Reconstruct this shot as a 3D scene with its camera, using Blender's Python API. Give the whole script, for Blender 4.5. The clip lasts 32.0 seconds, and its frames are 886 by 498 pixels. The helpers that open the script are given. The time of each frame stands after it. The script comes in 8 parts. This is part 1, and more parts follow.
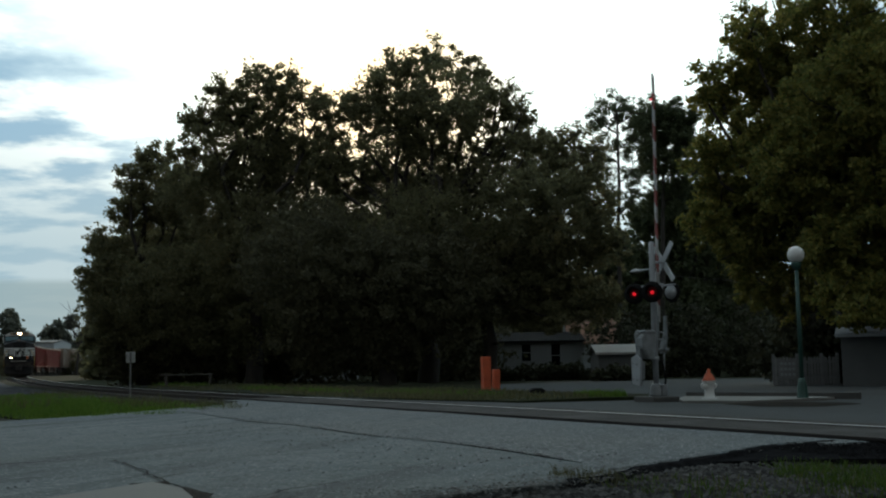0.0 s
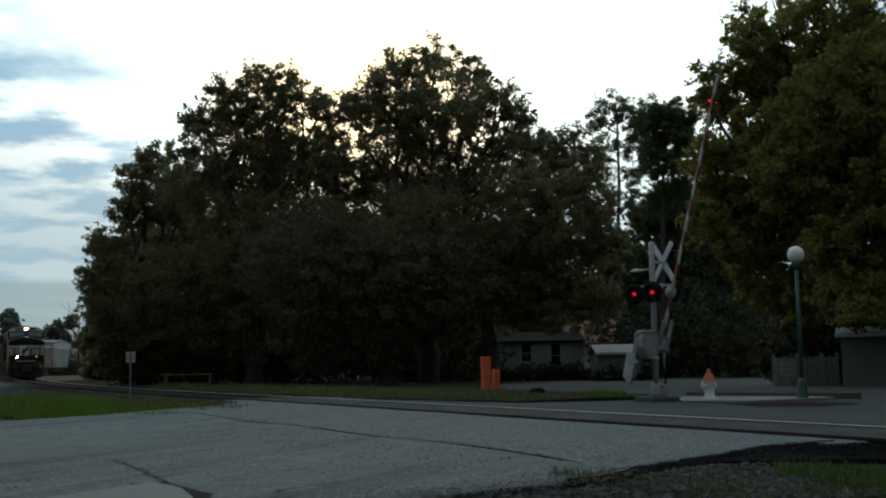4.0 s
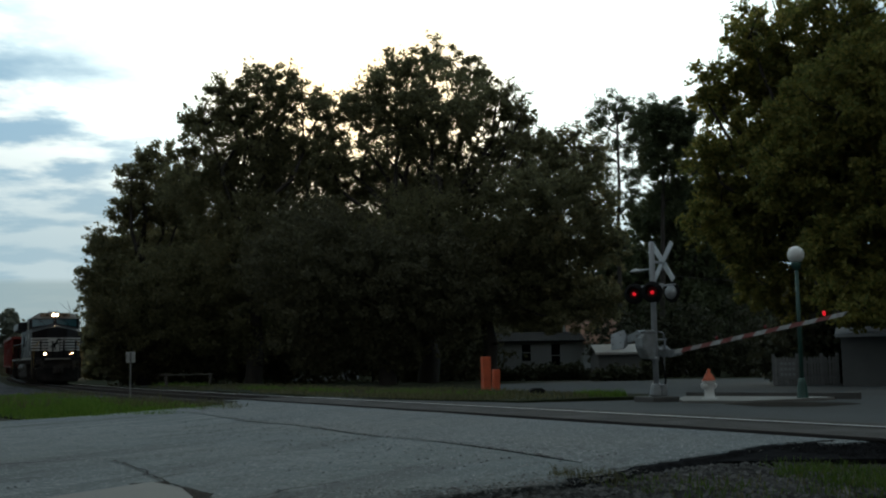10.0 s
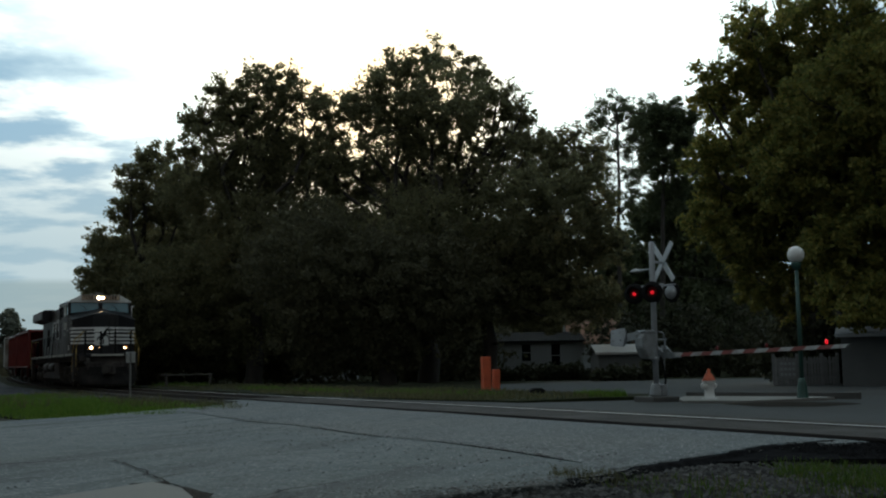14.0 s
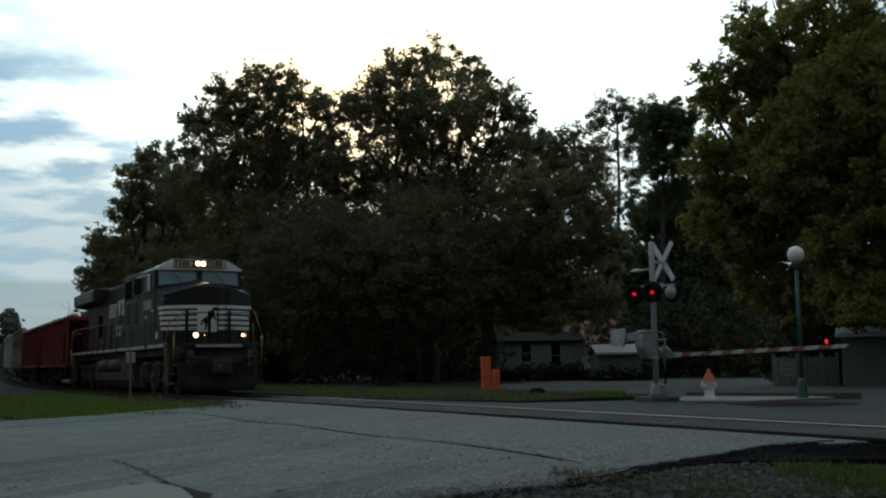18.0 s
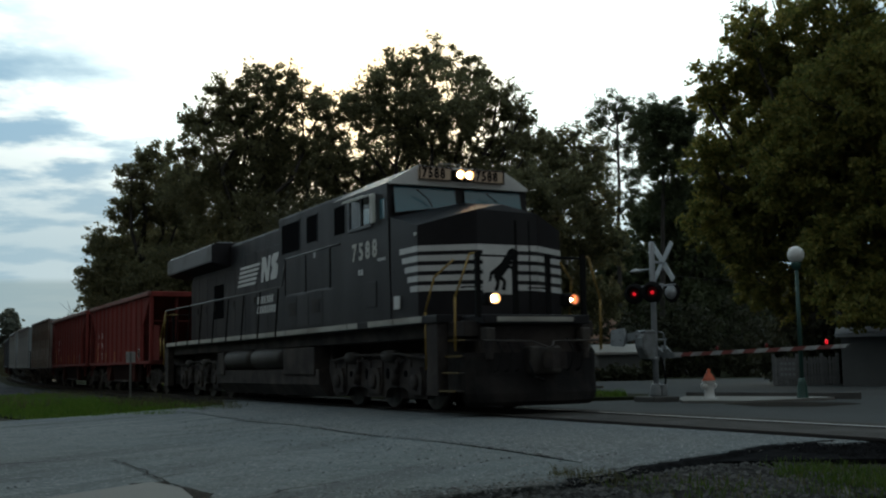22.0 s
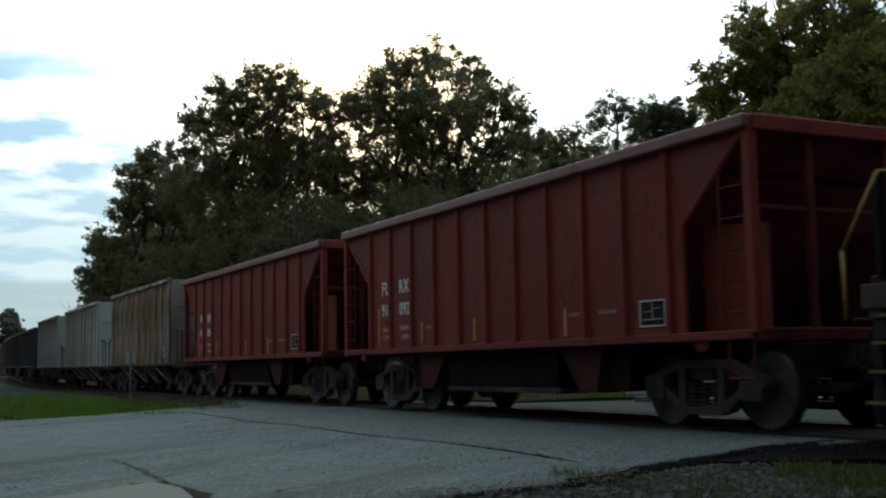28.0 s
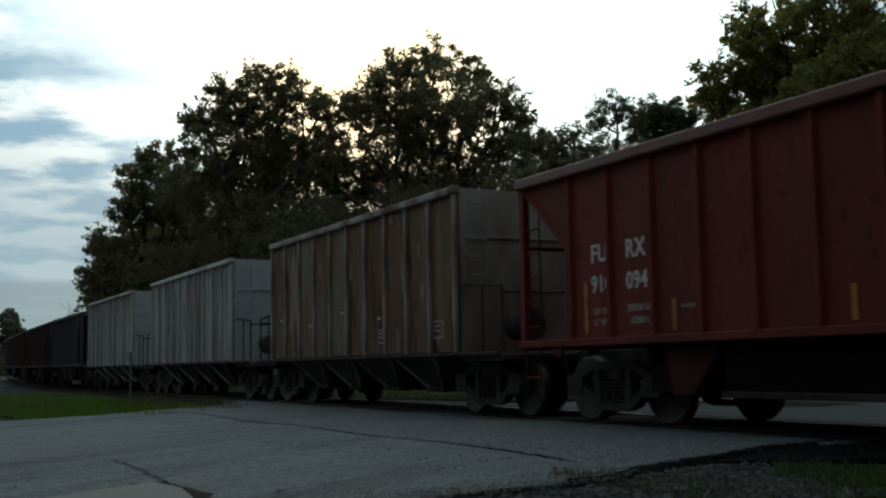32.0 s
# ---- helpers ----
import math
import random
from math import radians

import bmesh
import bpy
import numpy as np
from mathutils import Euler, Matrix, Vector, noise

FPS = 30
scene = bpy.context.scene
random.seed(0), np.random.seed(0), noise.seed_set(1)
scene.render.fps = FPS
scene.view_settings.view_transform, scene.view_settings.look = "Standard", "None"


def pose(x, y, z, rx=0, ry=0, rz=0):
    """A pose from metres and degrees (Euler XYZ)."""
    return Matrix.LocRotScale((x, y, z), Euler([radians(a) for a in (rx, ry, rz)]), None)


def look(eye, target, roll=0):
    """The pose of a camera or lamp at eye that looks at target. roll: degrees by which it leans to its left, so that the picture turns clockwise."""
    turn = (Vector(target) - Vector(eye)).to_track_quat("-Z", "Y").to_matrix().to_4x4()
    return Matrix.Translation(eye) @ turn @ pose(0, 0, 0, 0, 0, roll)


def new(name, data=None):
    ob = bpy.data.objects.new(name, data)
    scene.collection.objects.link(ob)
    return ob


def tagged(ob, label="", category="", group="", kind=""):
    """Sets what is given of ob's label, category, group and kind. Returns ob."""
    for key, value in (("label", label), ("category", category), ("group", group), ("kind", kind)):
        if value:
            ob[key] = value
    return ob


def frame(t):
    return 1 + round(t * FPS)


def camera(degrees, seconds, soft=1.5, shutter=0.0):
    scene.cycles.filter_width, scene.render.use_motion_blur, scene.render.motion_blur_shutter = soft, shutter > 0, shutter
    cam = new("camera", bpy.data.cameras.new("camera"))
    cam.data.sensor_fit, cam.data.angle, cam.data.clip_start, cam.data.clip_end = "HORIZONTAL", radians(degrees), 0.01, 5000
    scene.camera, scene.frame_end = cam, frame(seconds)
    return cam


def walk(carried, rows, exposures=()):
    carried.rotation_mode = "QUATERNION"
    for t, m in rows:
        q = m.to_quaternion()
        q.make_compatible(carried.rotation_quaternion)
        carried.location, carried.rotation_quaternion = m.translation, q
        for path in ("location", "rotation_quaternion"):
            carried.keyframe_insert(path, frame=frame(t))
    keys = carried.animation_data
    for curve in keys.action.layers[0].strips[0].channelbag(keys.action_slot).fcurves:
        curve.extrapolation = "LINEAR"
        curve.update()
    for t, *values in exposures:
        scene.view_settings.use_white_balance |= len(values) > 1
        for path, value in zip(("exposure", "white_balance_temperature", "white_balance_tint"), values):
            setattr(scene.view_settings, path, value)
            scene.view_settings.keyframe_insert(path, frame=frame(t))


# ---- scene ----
# ---------- camera ----------
EYE = (0.0, 0.0, 0.824)
PITCH = radians(5.888)
cam = camera(42.9, 32.0, soft=2.15, shutter=0.35)
VIEW = look(EYE, (0.0, math.cos(PITCH), EYE[2] + math.sin(PITCH)), -0.98)
walk(cam, [(0.0, VIEW), (32.0, VIEW)], exposures=[(0.0, 0.17), (21.0, 0.17), (23.5, 0.22), (25.0, 0.39), (28.0, 0.65), (29.0, 0.53), (29.8, 0.11), (31.0, 0.09), (32.0, -0.01)])

# ---------- sky, sun ----------
SUN_AZ = radians(-4.2)      # measured from +y, positive towards +x
SUN_EL = radians(12.5)
world = bpy.data.worlds.new("sky")
scene.world = world
world.use_nodes = True
wn, wl = world.node_tree.nodes, world.node_tree.links
wn.clear()
w_out = wn.new("ShaderNodeOutputWorld")
w_bg = wn.new("ShaderNodeBackground")
w_bg.inputs["Strength"].default_value = 1.0
wl.new(w_bg.outputs[0], w_out.inputs[0])
sky = wn.new("ShaderNodeTexSky")
sky.sky_type = "NISHITA"
sky.sun_disc = False
sky.sun_elevation, sky.sun_rotation = SUN_EL, SUN_AZ
sky.air_density, sky.dust_density = 1.2, 2.0
w_co = wn.new("ShaderNodeTexCoord")


def w_math(op, a, b=None, clamp=False):
    nd = wn.new("ShaderNodeMath")
    nd.operation, nd.use_clamp = op, clamp
    for i, v in enumerate((a, b)):
        if v is None:
            continue
        if isinstance(v, (int, float)):
            nd.inputs[i].default_value = v
        else:
            wl.new(v, nd.inputs[i])
    return nd.outputs[0]


def w_mix(fac, a, b, mode="MIX"):
    nd = wn.new("ShaderNodeMix")
    nd.data_type, nd.blend_type = "RGBA", mode
    for sock, v in ((nd.inputs[0], fac), (nd.inputs[6], a), (nd.inputs[7], b)):
        if isinstance(v, (int, float)):
            sock.default_value = v
        elif isinstance(v, tuple):
            sock.default_value = (*v, 1)
        else:
            wl.new(v, sock)
    return nd.outputs[2]


def w_ramp(fac, lo, hi):
    nd = wn.new("ShaderNodeMapRange")
    nd.interpolation_type = "SMOOTHSTEP"
    nd.inputs["From Min"].default_value, nd.inputs["From Max"].default_value = lo, hi
    wl.new(fac, nd.inputs["Value"])
    return nd.outputs[0]


# cloud deck: streaky noise on a plane overhead, brighter towards the hidden sun
w_sep = wn.new("ShaderNodeSeparateXYZ")
wl.new(w_co.outputs["Generated"], w_sep.inputs[0])
w_den = w_math("ADD", w_math("MAXIMUM", w_sep.outputs[2], 0.0), 0.10)
w_com = wn.new("ShaderNodeCombineXYZ")
wl.new(w_math("ADD", w_math("DIVIDE", w_sep.outputs[0], w_den), 0.24), w_com.inputs[0])
wl.new(w_math("ADD", w_math("DIVIDE", w_sep.outputs[1], w_den), 0.53), w_com.inputs[1])
w_noise = wn.new("ShaderNodeTexNoise")
w_noise.inputs["Scale"].default_value, w_noise.inputs["Detail"].default_value = 2.3, 7.0
w_noise.inputs["Roughness"].default_value = 0.55
wl.new(w_com.outputs[0], w_noise.inputs["Vector"])
w_dot = wn.new("ShaderNodeVectorMath")
w_dot.operation = "DOT_PRODUCT"
wl.new(w_co.outputs["Generated"], w_dot.inputs[0])
GLOW_AZ, GLOW_EL = radians(0.6), radians(17.5)      # the bright veil round the hidden sun
w_dot.inputs[1].default_value = (math.sin(GLOW_AZ) * math.cos(GLOW_EL), math.cos(GLOW_AZ) * math.cos(GLOW_EL), math.sin(GLOW_EL))
w_dot2 = wn.new("ShaderNodeVectorMath")
w_dot2.operation = "DOT_PRODUCT"
wl.new(w_co.outputs["Generated"], w_dot2.inputs[0])
w_dot2.inputs[1].default_value = (math.sin(SUN_AZ) * math.cos(SUN_EL), math.cos(SUN_AZ) * math.cos(SUN_EL), math.sin(SUN_EL))
ragged = w_math("ADD", w_dot.outputs["Value"], w_math("MULTIPLY", w_math("SUBTRACT", w_noise.outputs[0], 0.5), 0.06))
w_dot3 = wn.new("ShaderNodeVectorMath")
w_dot3.operation = "DOT_PRODUCT"
wl.new(w_co.outputs["Generated"], w_dot3.inputs[0])
w_dot3.inputs[1].default_value = (math.sin(radians(-11)) * math.cos(radians(24)), math.cos(radians(-11)) * math.cos(radians(24)), math.sin(radians(24)))
ragged3 = w_math("ADD", w_dot3.outputs["Value"], w_math("MULTIPLY", w_math("SUBTRACT", w_noise.outputs[0], 0.5), 0.05))
near_sun = w_math("MAXIMUM", w_ramp(ragged, 0.940, 0.978), w_math("MULTIPLY", w_ramp(ragged3, 0.962, 0.986), 0.8))
cloud = w_ramp(w_noise.outputs[0], 0.43, 0.58)
clear = w_mix(1.0, sky.outputs[0], (0.085, 0.085, 0.085), "MULTIPLY")
thin = w_mix(cloud, (0.258, 0.445, 0.588), (0.865, 0.965, 0.945))
white = w_mix(w_ramp(w_dot2.outputs["Value"], 0.988, 0.9985), (1.22, 1.42, 1.38), (1.9, 1.55, 1.0))
veil = w_mix(near_sun, thin, white)
haze = w_ramp(w_sep.outputs[2], 0.215, 0.10)
low = w_ramp(w_sep.outputs[2], 0.080, 0.072)
veil_low = w_mix(w_math("MULTIPLY", low, 0.85), w_mix(w_math("MULTIPLY", haze, 0.8), veil, (0.275, 0.43, 0.52)), (0.210, 0.335, 0.388))
# the cloud deck thins to a dull grey away from the sun
dull = w_ramp(w_dot.outputs["Value"], -0.55, 0.90)
deck = w_mix(dull, (0.270, 0.306, 0.316), veil_low)
w_final = w_mix(0.97, clear, deck)
wl.new(w_final, w_bg.inputs["Color"])

sun_data = bpy.data.lights.new("sun", "SUN")
sun_data.energy, sun_data.angle, sun_data.color = 0.9, radians(10), (1.0, 0.86, 0.66)
sun_ob = new("sun", sun_data)
sun_ob.matrix_world = look((0, 0, 0), (-math.sin(SUN_AZ) * math.cos(SUN_EL), -math.cos(SUN_AZ) * math.cos(SUN_EL), -math.sin(SUN_EL)))

# ---------- materials ----------
MATS = {}


def mat(name, color, rough=0.7, metal=0.0, var=0.25, scale=1.5, fine=30.0, bump=0.15, second=None, amount=0.5, rand=0.0, spec=0.5,
        stretch=(1, 1, 1), island=0.0, sharp=0.12, speck=(), tone=0.82):
    """Noise-varied paint, stone or metal: colour at two scales, a second colour in patches, fine relief."""
    if name in MATS:
        return MATS[name]
    color = tuple(c * tone for c in color)
    second = tuple(c * tone for c in second) if second else None
    speck = [(tuple(c * tone for c in tint), size, share) for tint, size, share in speck]
    m = bpy.data.materials.new(name)
    m.use_nodes = True
    nt = m.node_tree
    b = nt.nodes["Principled BSDF"]
    b.inputs["Metallic"].default_value = metal
    b.inputs["Specular IOR Level"].default_value = spec
    co = nt.nodes.new("ShaderNodeTexCoord")
    mp = nt.nodes.new("ShaderNodeMapping")
    mp.inputs["Scale"].default_value = stretch
    nt.links.new(co.outputs["Object"], mp.inputs[0])

    def noise_tex(sc, detail):
        t = nt.nodes.new("ShaderNodeTexNoise")
        t.inputs["Scale"].default_value, t.inputs["Detail"].default_value = sc, detail
        nt.links.new(mp.outputs[0], t.inputs["Vector"])
        return t.outputs[0]

    def mixer(fac, a, bb, mode="MIX"):
        nd = nt.nodes.new("ShaderNodeMix")
        nd.data_type, nd.blend_type = "RGBA", mode
        for sock, v in ((nd.inputs[0], fac), (nd.inputs[6], a), (nd.inputs[7], bb)):
            if isinstance(v, (int, float)):
                sock.default_value = v
            elif isinstance(v, tuple):
                sock.default_value = (*v, 1)
            else:
                nt.links.new(v, sock)
        return nd.outputs[2]

    def rng(fac, lo, hi, a=0.0, c=1.0):
        nd = nt.nodes.new("ShaderNodeMapRange")
        for k, v in (("From Min", lo), ("From Max", hi), ("To Min", a), ("To Max", c)):
            nd.inputs[k].default_value = v
        nt.links.new(fac, nd.inputs["Value"])
        return nd.outputs[0]

    n1, n2 = noise_tex(scale, 5.0), noise_tex(fine, 3.0)
    dark = tuple(c * (1 - var) for c in color)
    lite = tuple(min(1.0, c * (1 + var)) for c in color)
    col = mixer(rng(n1, 0.3, 0.7), dark, lite)
    col = mixer(rng(n2, 0.25, 0.75, 0.0, min(1.0, var)), col, mixer(0.5, color, (0, 0, 0)))
    if second:
        n3 = noise_tex(scale * 0.6 + 0.13, 6.0)
        mid = 1.0 - amount
        col = mixer(rng(n3, mid - sharp * 0.5 + 0.0, mid + sharp), col, second)
    for tint, size, share in speck:
        n4 = noise_tex(size, 1.0)
        col = mixer(rng(n4, 0.72 - share, 0.76 - share), col, tint)
    if rand or island:
        inf = nt.nodes.new("ShaderNodeObjectInfo") if rand else nt.nodes.new("ShaderNodeNewGeometry")
        sock = inf.outputs["Random"] if rand else inf.outputs["Random Per Island"]
        hsv = nt.nodes.new("ShaderNodeHueSaturation")
        nt.links.new(rng(sock, 0, 1, 1 - (rand or island), 1 + (rand or island)), hsv.inputs["Value"])
        nt.links.new(col, hsv.inputs["Color"])
        col = hsv.outputs[0]
    nt.links.new(col, b.inputs["Base Color"])
    nt.links.new(rng(n1, 0.2, 0.8, max(0.02, rough - 0.12), min(1.0, rough + 0.12)), b.inputs["Roughness"])
    if bump:
        bp = nt.nodes.new("ShaderNodeBump")
        bp.inputs["Strength"].default_value, bp.inputs["Distance"].default_value = bump, 0.02
        nt.links.new(n2, bp.inputs["Height"])
        nt.links.new(bp.outputs[0], b.inputs["Normal"])
    MATS[name] = m
    return m


def glow(name, color, strength):
    if name not in MATS:
        m = bpy.data.materials.new(name)
        m.use_nodes = True
        b = m.node_tree.nodes["Principled BSDF"]
        b.inputs["Base Color"].default_value = (*color, 1)
        b.inputs["Emission Color"].default_value = (*color, 1)
        b.inputs["Emission Strength"].default_value = strength
        MATS[name] = m
    return MATS[name]


def glass(name, color, rough=0.05):
    if name not in MATS:
        m = bpy.data.materials.new(name)
        m.use_nodes = True
        b = m.node_tree.nodes["Principled BSDF"]
        b.inputs["Base Color"].default_value = (*color, 1)
        b.inputs["Roughness"].default_value = rough
        b.inputs["Specular IOR Level"].default_value = 0.8
        MATS[name] = m
    return MATS[name]


def leaf_mat(name, color, warm, trans=0.25):
    m = bpy.data.materials.new(name)
    m.use_nodes = True
    nt = m.node_tree
    b = nt.nodes["Principled BSDF"]
    geo = nt.nodes.new("ShaderNodeNewGeometry")
    ramp = nt.nodes.new("ShaderNodeMix")
    ramp.data_type = "RGBA"
    ramp.inputs[6].default_value, ramp.inputs[7].default_value = (*color, 1), (*warm, 1)
    nt.links.new(geo.outputs["Random Per Island"], ramp.inputs[0])
    nt.links.new(ramp.outputs[2], b.inputs["Base Color"])
    b.inputs["Roughness"].default_value = 0.65
    b.inputs["Specular IOR Level"].default_value = 0.25
    tr = nt.nodes.new("ShaderNodeBsdfTranslucent")
    nt.links.new(ramp.outputs[2], tr.inputs["Color"])
    mx = nt.nodes.new("ShaderNodeMixShader")
    mx.inputs[0].default_value = trans
    out = nt.nodes["Material Output"]
    nt.links.new(b.outputs[0], mx.inputs[1])
    nt.links.new(tr.outputs[0], mx.inputs[2])
    nt.links.new(mx.outputs[0], out.inputs[0])
    return m


def road_mat(name, dark, mid, light, pits, streaky):
    """Worn asphalt: long streaks along the traffic, broad stains, fine grain, scattered pits and pale chips."""
    m = bpy.data.materials.new(name)
    m.use_nodes = True
    nt = m.node_tree
    b = nt.nodes["Principled BSDF"]
    b.inputs["Specular IOR Level"].default_value = 0.35
    co = nt.nodes.new("ShaderNodeTexCoord")

    def mapped(turn, size):
        a = nt.nodes.new("ShaderNodeMapping")
        a.inputs["Rotation"].default_value = (0, 0, radians(turn))
        nt.links.new(co.outputs["Object"], a.inputs[0])
        c = nt.nodes.new("ShaderNodeMapping")
        c.inputs["Scale"].default_value = size
        nt.links.new(a.outputs[0], c.inputs[0])
        return c.outputs[0]

    def tex(vec, sc, detail):
        t = nt.nodes.new("ShaderNodeTexNoise")
        t.inputs["Scale"].default_value, t.inputs["Detail"].default_value = sc, detail
        nt.links.new(vec, t.inputs["Vector"])
        return t.outputs[0]

    def rng(fac, lo, hi, a=0.0, c=1.0):
        nd = nt.nodes.new("ShaderNodeMapRange")
        for k, v in (("From Min", lo), ("From Max", hi), ("To Min", a), ("To Max", c)):
            nd.inputs[k].default_value = v
        nt.links.new(fac, nd.inputs["Value"])
        return nd.outputs[0]

    def mixer(fac, a, c):
        nd = nt.nodes.new("ShaderNodeMix")
        nd.data_type = "RGBA"
        nt.links.new(fac, nd.inputs[0])
        for sock, v in ((nd.inputs[6], a), (nd.inputs[7], c)):
            if isinstance(v, tuple):
                sock.default_value = (*v, 1)
            else:
                nt.links.new(v, sock)
        return nd.outputs[2]

    plain, along, drift = mapped(0, (1, 1, 1)), mapped(-70, (0.10, 1.15, 1)), mapped(-62, (0.05, 0.42, 1))
    fine, chips = tex(plain, 26.0, 5.0), tex(plain, 30.0, 1.0)
    col = mixer(rng(tex(plain, 0.45, 5.0), 0.35, 0.65), dark, mid)
    col = mixer(rng(tex(plain, 0.22, 4.0), 0.44, 0.60, 0.0, 0.55), col, tuple(c * k for c, k in zip(mid, (1.12, 0.98, 0.86))))
    col = mixer(rng(tex(drift, 1.0, 3.0), 0.42, 0.62, 0.0, streaky), col, light)
    col = mixer(rng(tex(along, 1.3, 6.0), 0.50, 0.64, 0.0, min(1.0, streaky * 1.2)), col, tuple(c * 0.52 for c in dark))
    col = mixer(rng(tex(plain, 2.6, 7.0), 0.46, 0.66, 0.0, 0.5), col, tuple(c * 0.62 for c in dark))
    col = mixer(rng(fine, 0.40, 0.64, 0.0, 0.78), col, tuple(c * 0.55 for c in dark))
    col = mixer(rng(chips, 0.635 - pits * 0.4, 0.69 - pits * 0.4, 0.0, 0.9), col, (0.30, 0.315, 0.31))
    col = mixer(rng(tex(plain, 13.0, 2.0), 0.705 - pits, 0.740 - pits, 0.0, 0.75), col, (0.034, 0.037, 0.040))
    nt.links.new(col, b.inputs["Base Color"])
    nt.links.new(rng(fine, 0.2, 0.8, 0.78, 0.95), b.inputs["Roughness"])
    bp = nt.nodes.new("ShaderNodeBump")
    bp.inputs["Strength"].default_value, bp.inputs["Distance"].default_value = 0.6, 0.008
    nt.links.new(fine, bp.inputs["Height"])
    nt.links.new(bp.outputs[0], b.inputs["Normal"])
    return m


M_ASPHALT = road_mat("asphalt", (0.099, 0.121, 0.124), (0.128, 0.151, 0.153), (0.182, 0.206, 0.205), 0.0, 0.8)
M_ASPHALT_GRIT = road_mat("gritty_asphalt", (0.090, 0.106, 0.110), (0.112, 0.128, 0.131), (0.138, 0.153, 0.156), 0.100, 0.35)
M_CROSSING = mat("oil_stained_asphalt", (0.062, 0.058, 0.053), 0.92, spec=0.15, var=0.35, scale=1.6, fine=35, bump=0.8, second=(0.11, 0.108, 0.102), amount=0.42, sharp=0.2, stretch=(1, 1, 1))
M_LOT = mat("lot_asphalt", (0.060, 0.066, 0.067), 0.9, spec=0.25, var=0.32, scale=0.4, fine=30, bump=0.4)
M_CONCRETE = mat("concrete", (0.23, 0.226, 0.205), 0.85, var=0.16, scale=1.2, fine=50, bump=0.25)
# darker grey concrete for the kerb and the signal's foundation
M_KERB = mat("dark_concrete", (0.095, 0.092, 0.086), 0.9, var=0.25, scale=1.5, fine=40, bump=0.3)
M_CRACK = mat("crack_filler", (0.030, 0.031, 0.030), 0.95, spec=0.08, var=0.3, scale=5)
M_DIRT = mat("dirt", (0.046, 0.042, 0.036), 0.95, spec=0.05, var=0.4, scale=2.5, fine=40, bump=0.8, second=(0.065, 0.060, 0.050), amount=0.42, sharp=0.2)
M_EARTH = mat("earth_and_grass", (0.034, 0.040, 0.020), 0.95, spec=0.03, var=0.45, scale=0.8, fine=25, bump=0.9, second=(0.046, 0.042, 0.035), amount=0.42, sharp=0.2)
M_BALLAST = mat("ballast", (0.036, 0.034, 0.034), 0.95, spec=0.08, var=0.45, scale=6, fine=30, bump=1.0, island=0.35)
M_SHOULDER = mat("shoulder_gravel", (0.085, 0.092, 0.100), 0.95, spec=0.1, var=0.45, scale=3, fine=30, bump=1.0, second=(0.055, 0.056, 0.058), amount=0.45, sharp=0.3, island=0.35)
M_GRIT = mat("pale_grit", (0.22, 0.215, 0.205), 0.9, var=0.3, scale=8, island=0.4)
M_STONE = mat("crushed_stone", (0.094, 0.092, 0.088), 0.95, spec=0.1, var=0.45, scale=6, fine=30, bump=0.8, island=0.6)
M_BLACKTOP = mat("fresh_blacktop", (0.024, 0.024, 0.025), 0.98, spec=0.0, var=0.45, scale=9, fine=40, bump=1.0)
M_RAIL = mat("rail_steel", (0.038, 0.030, 0.026), 0.8, 0.0, var=0.3, scale=4)
M_RAILTOP = mat("polished_railhead", (0.36, 0.35, 0.34), 0.42, 1.0, var=0.1, scale=8, bump=0.05)
M_TIE = mat("creosoted_wood", (0.055, 0.045, 0.038), 0.9, var=0.4, scale=3, fine=25, bump=0.7, rand=0.3, stretch=(1, 6, 6))
M_BLACK = mat("black_paint", (0.0150, 0.0140, 0.0165), 0.47, spec=0.26, var=0.40, scale=1.1, fine=18, bump=0.12, second=(0.034, 0.031, 0.032), amount=0.36, sharp=0.30, stretch=(1.2, 1.2, 0.35))
M_UNDER = mat("grimy_running_gear", (0.058, 0.050, 0.048), 0.85, 0.0, spec=0.2, var=0.45, scale=3, fine=20, bump=0.3, second=(0.110, 0.094, 0.082), amount=0.44, sharp=0.2)
M_PILOT = mat("dusty_pilot_paint", (0.022, 0.020, 0.020), 0.8, 0.0, spec=0.15, var=0.4, scale=2.5, fine=20, bump=0.3, second=(0.052, 0.045, 0.040), amount=0.40, sharp=0.2)
M_WHITE = mat("white_paint", (0.66, 0.66, 0.64), 0.5, tone=0.95, var=0.10, scale=2.5, fine=20, bump=0.06, second=(0.42, 0.41, 0.39), amount=0.32, sharp=0.25)
M_ROOFGREY = mat("grey_roof_paint", (0.30, 0.31, 0.32), 0.45, 0.0, var=0.2, scale=2, fine=20, bump=0.08)
M_YELLOW = mat("yellow_rail_paint", (0.40, 0.25, 0.05), 0.5, var=0.2, scale=6, second=(0.25, 0.15, 0.05), amount=0.38)
M_REDCAR = mat("oxide_red_paint", (0.224, 0.042, 0.037), 0.70, spec=0.18, var=0.22, scale=1.1, fine=16, bump=0.15, second=(0.125, 0.028, 0.018), amount=0.42, sharp=0.3, stretch=(1, 1, 0.35), speck=(((0.10, 0.026, 0.019), 9.0, 0.06), ((0.28, 0.085, 0.06), 17.0, 0.0)))
# paler pink puts the rim light on the red cars' top edge into the colour
M_CHORD = mat("bright_edge_oxide_paint", (0.225, 0.085, 0.068), 0.5, spec=0.4, var=0.25, scale=3, fine=16, bump=0.1, second=(0.17, 0.045, 0.034), amount=0.45, sharp=0.2)
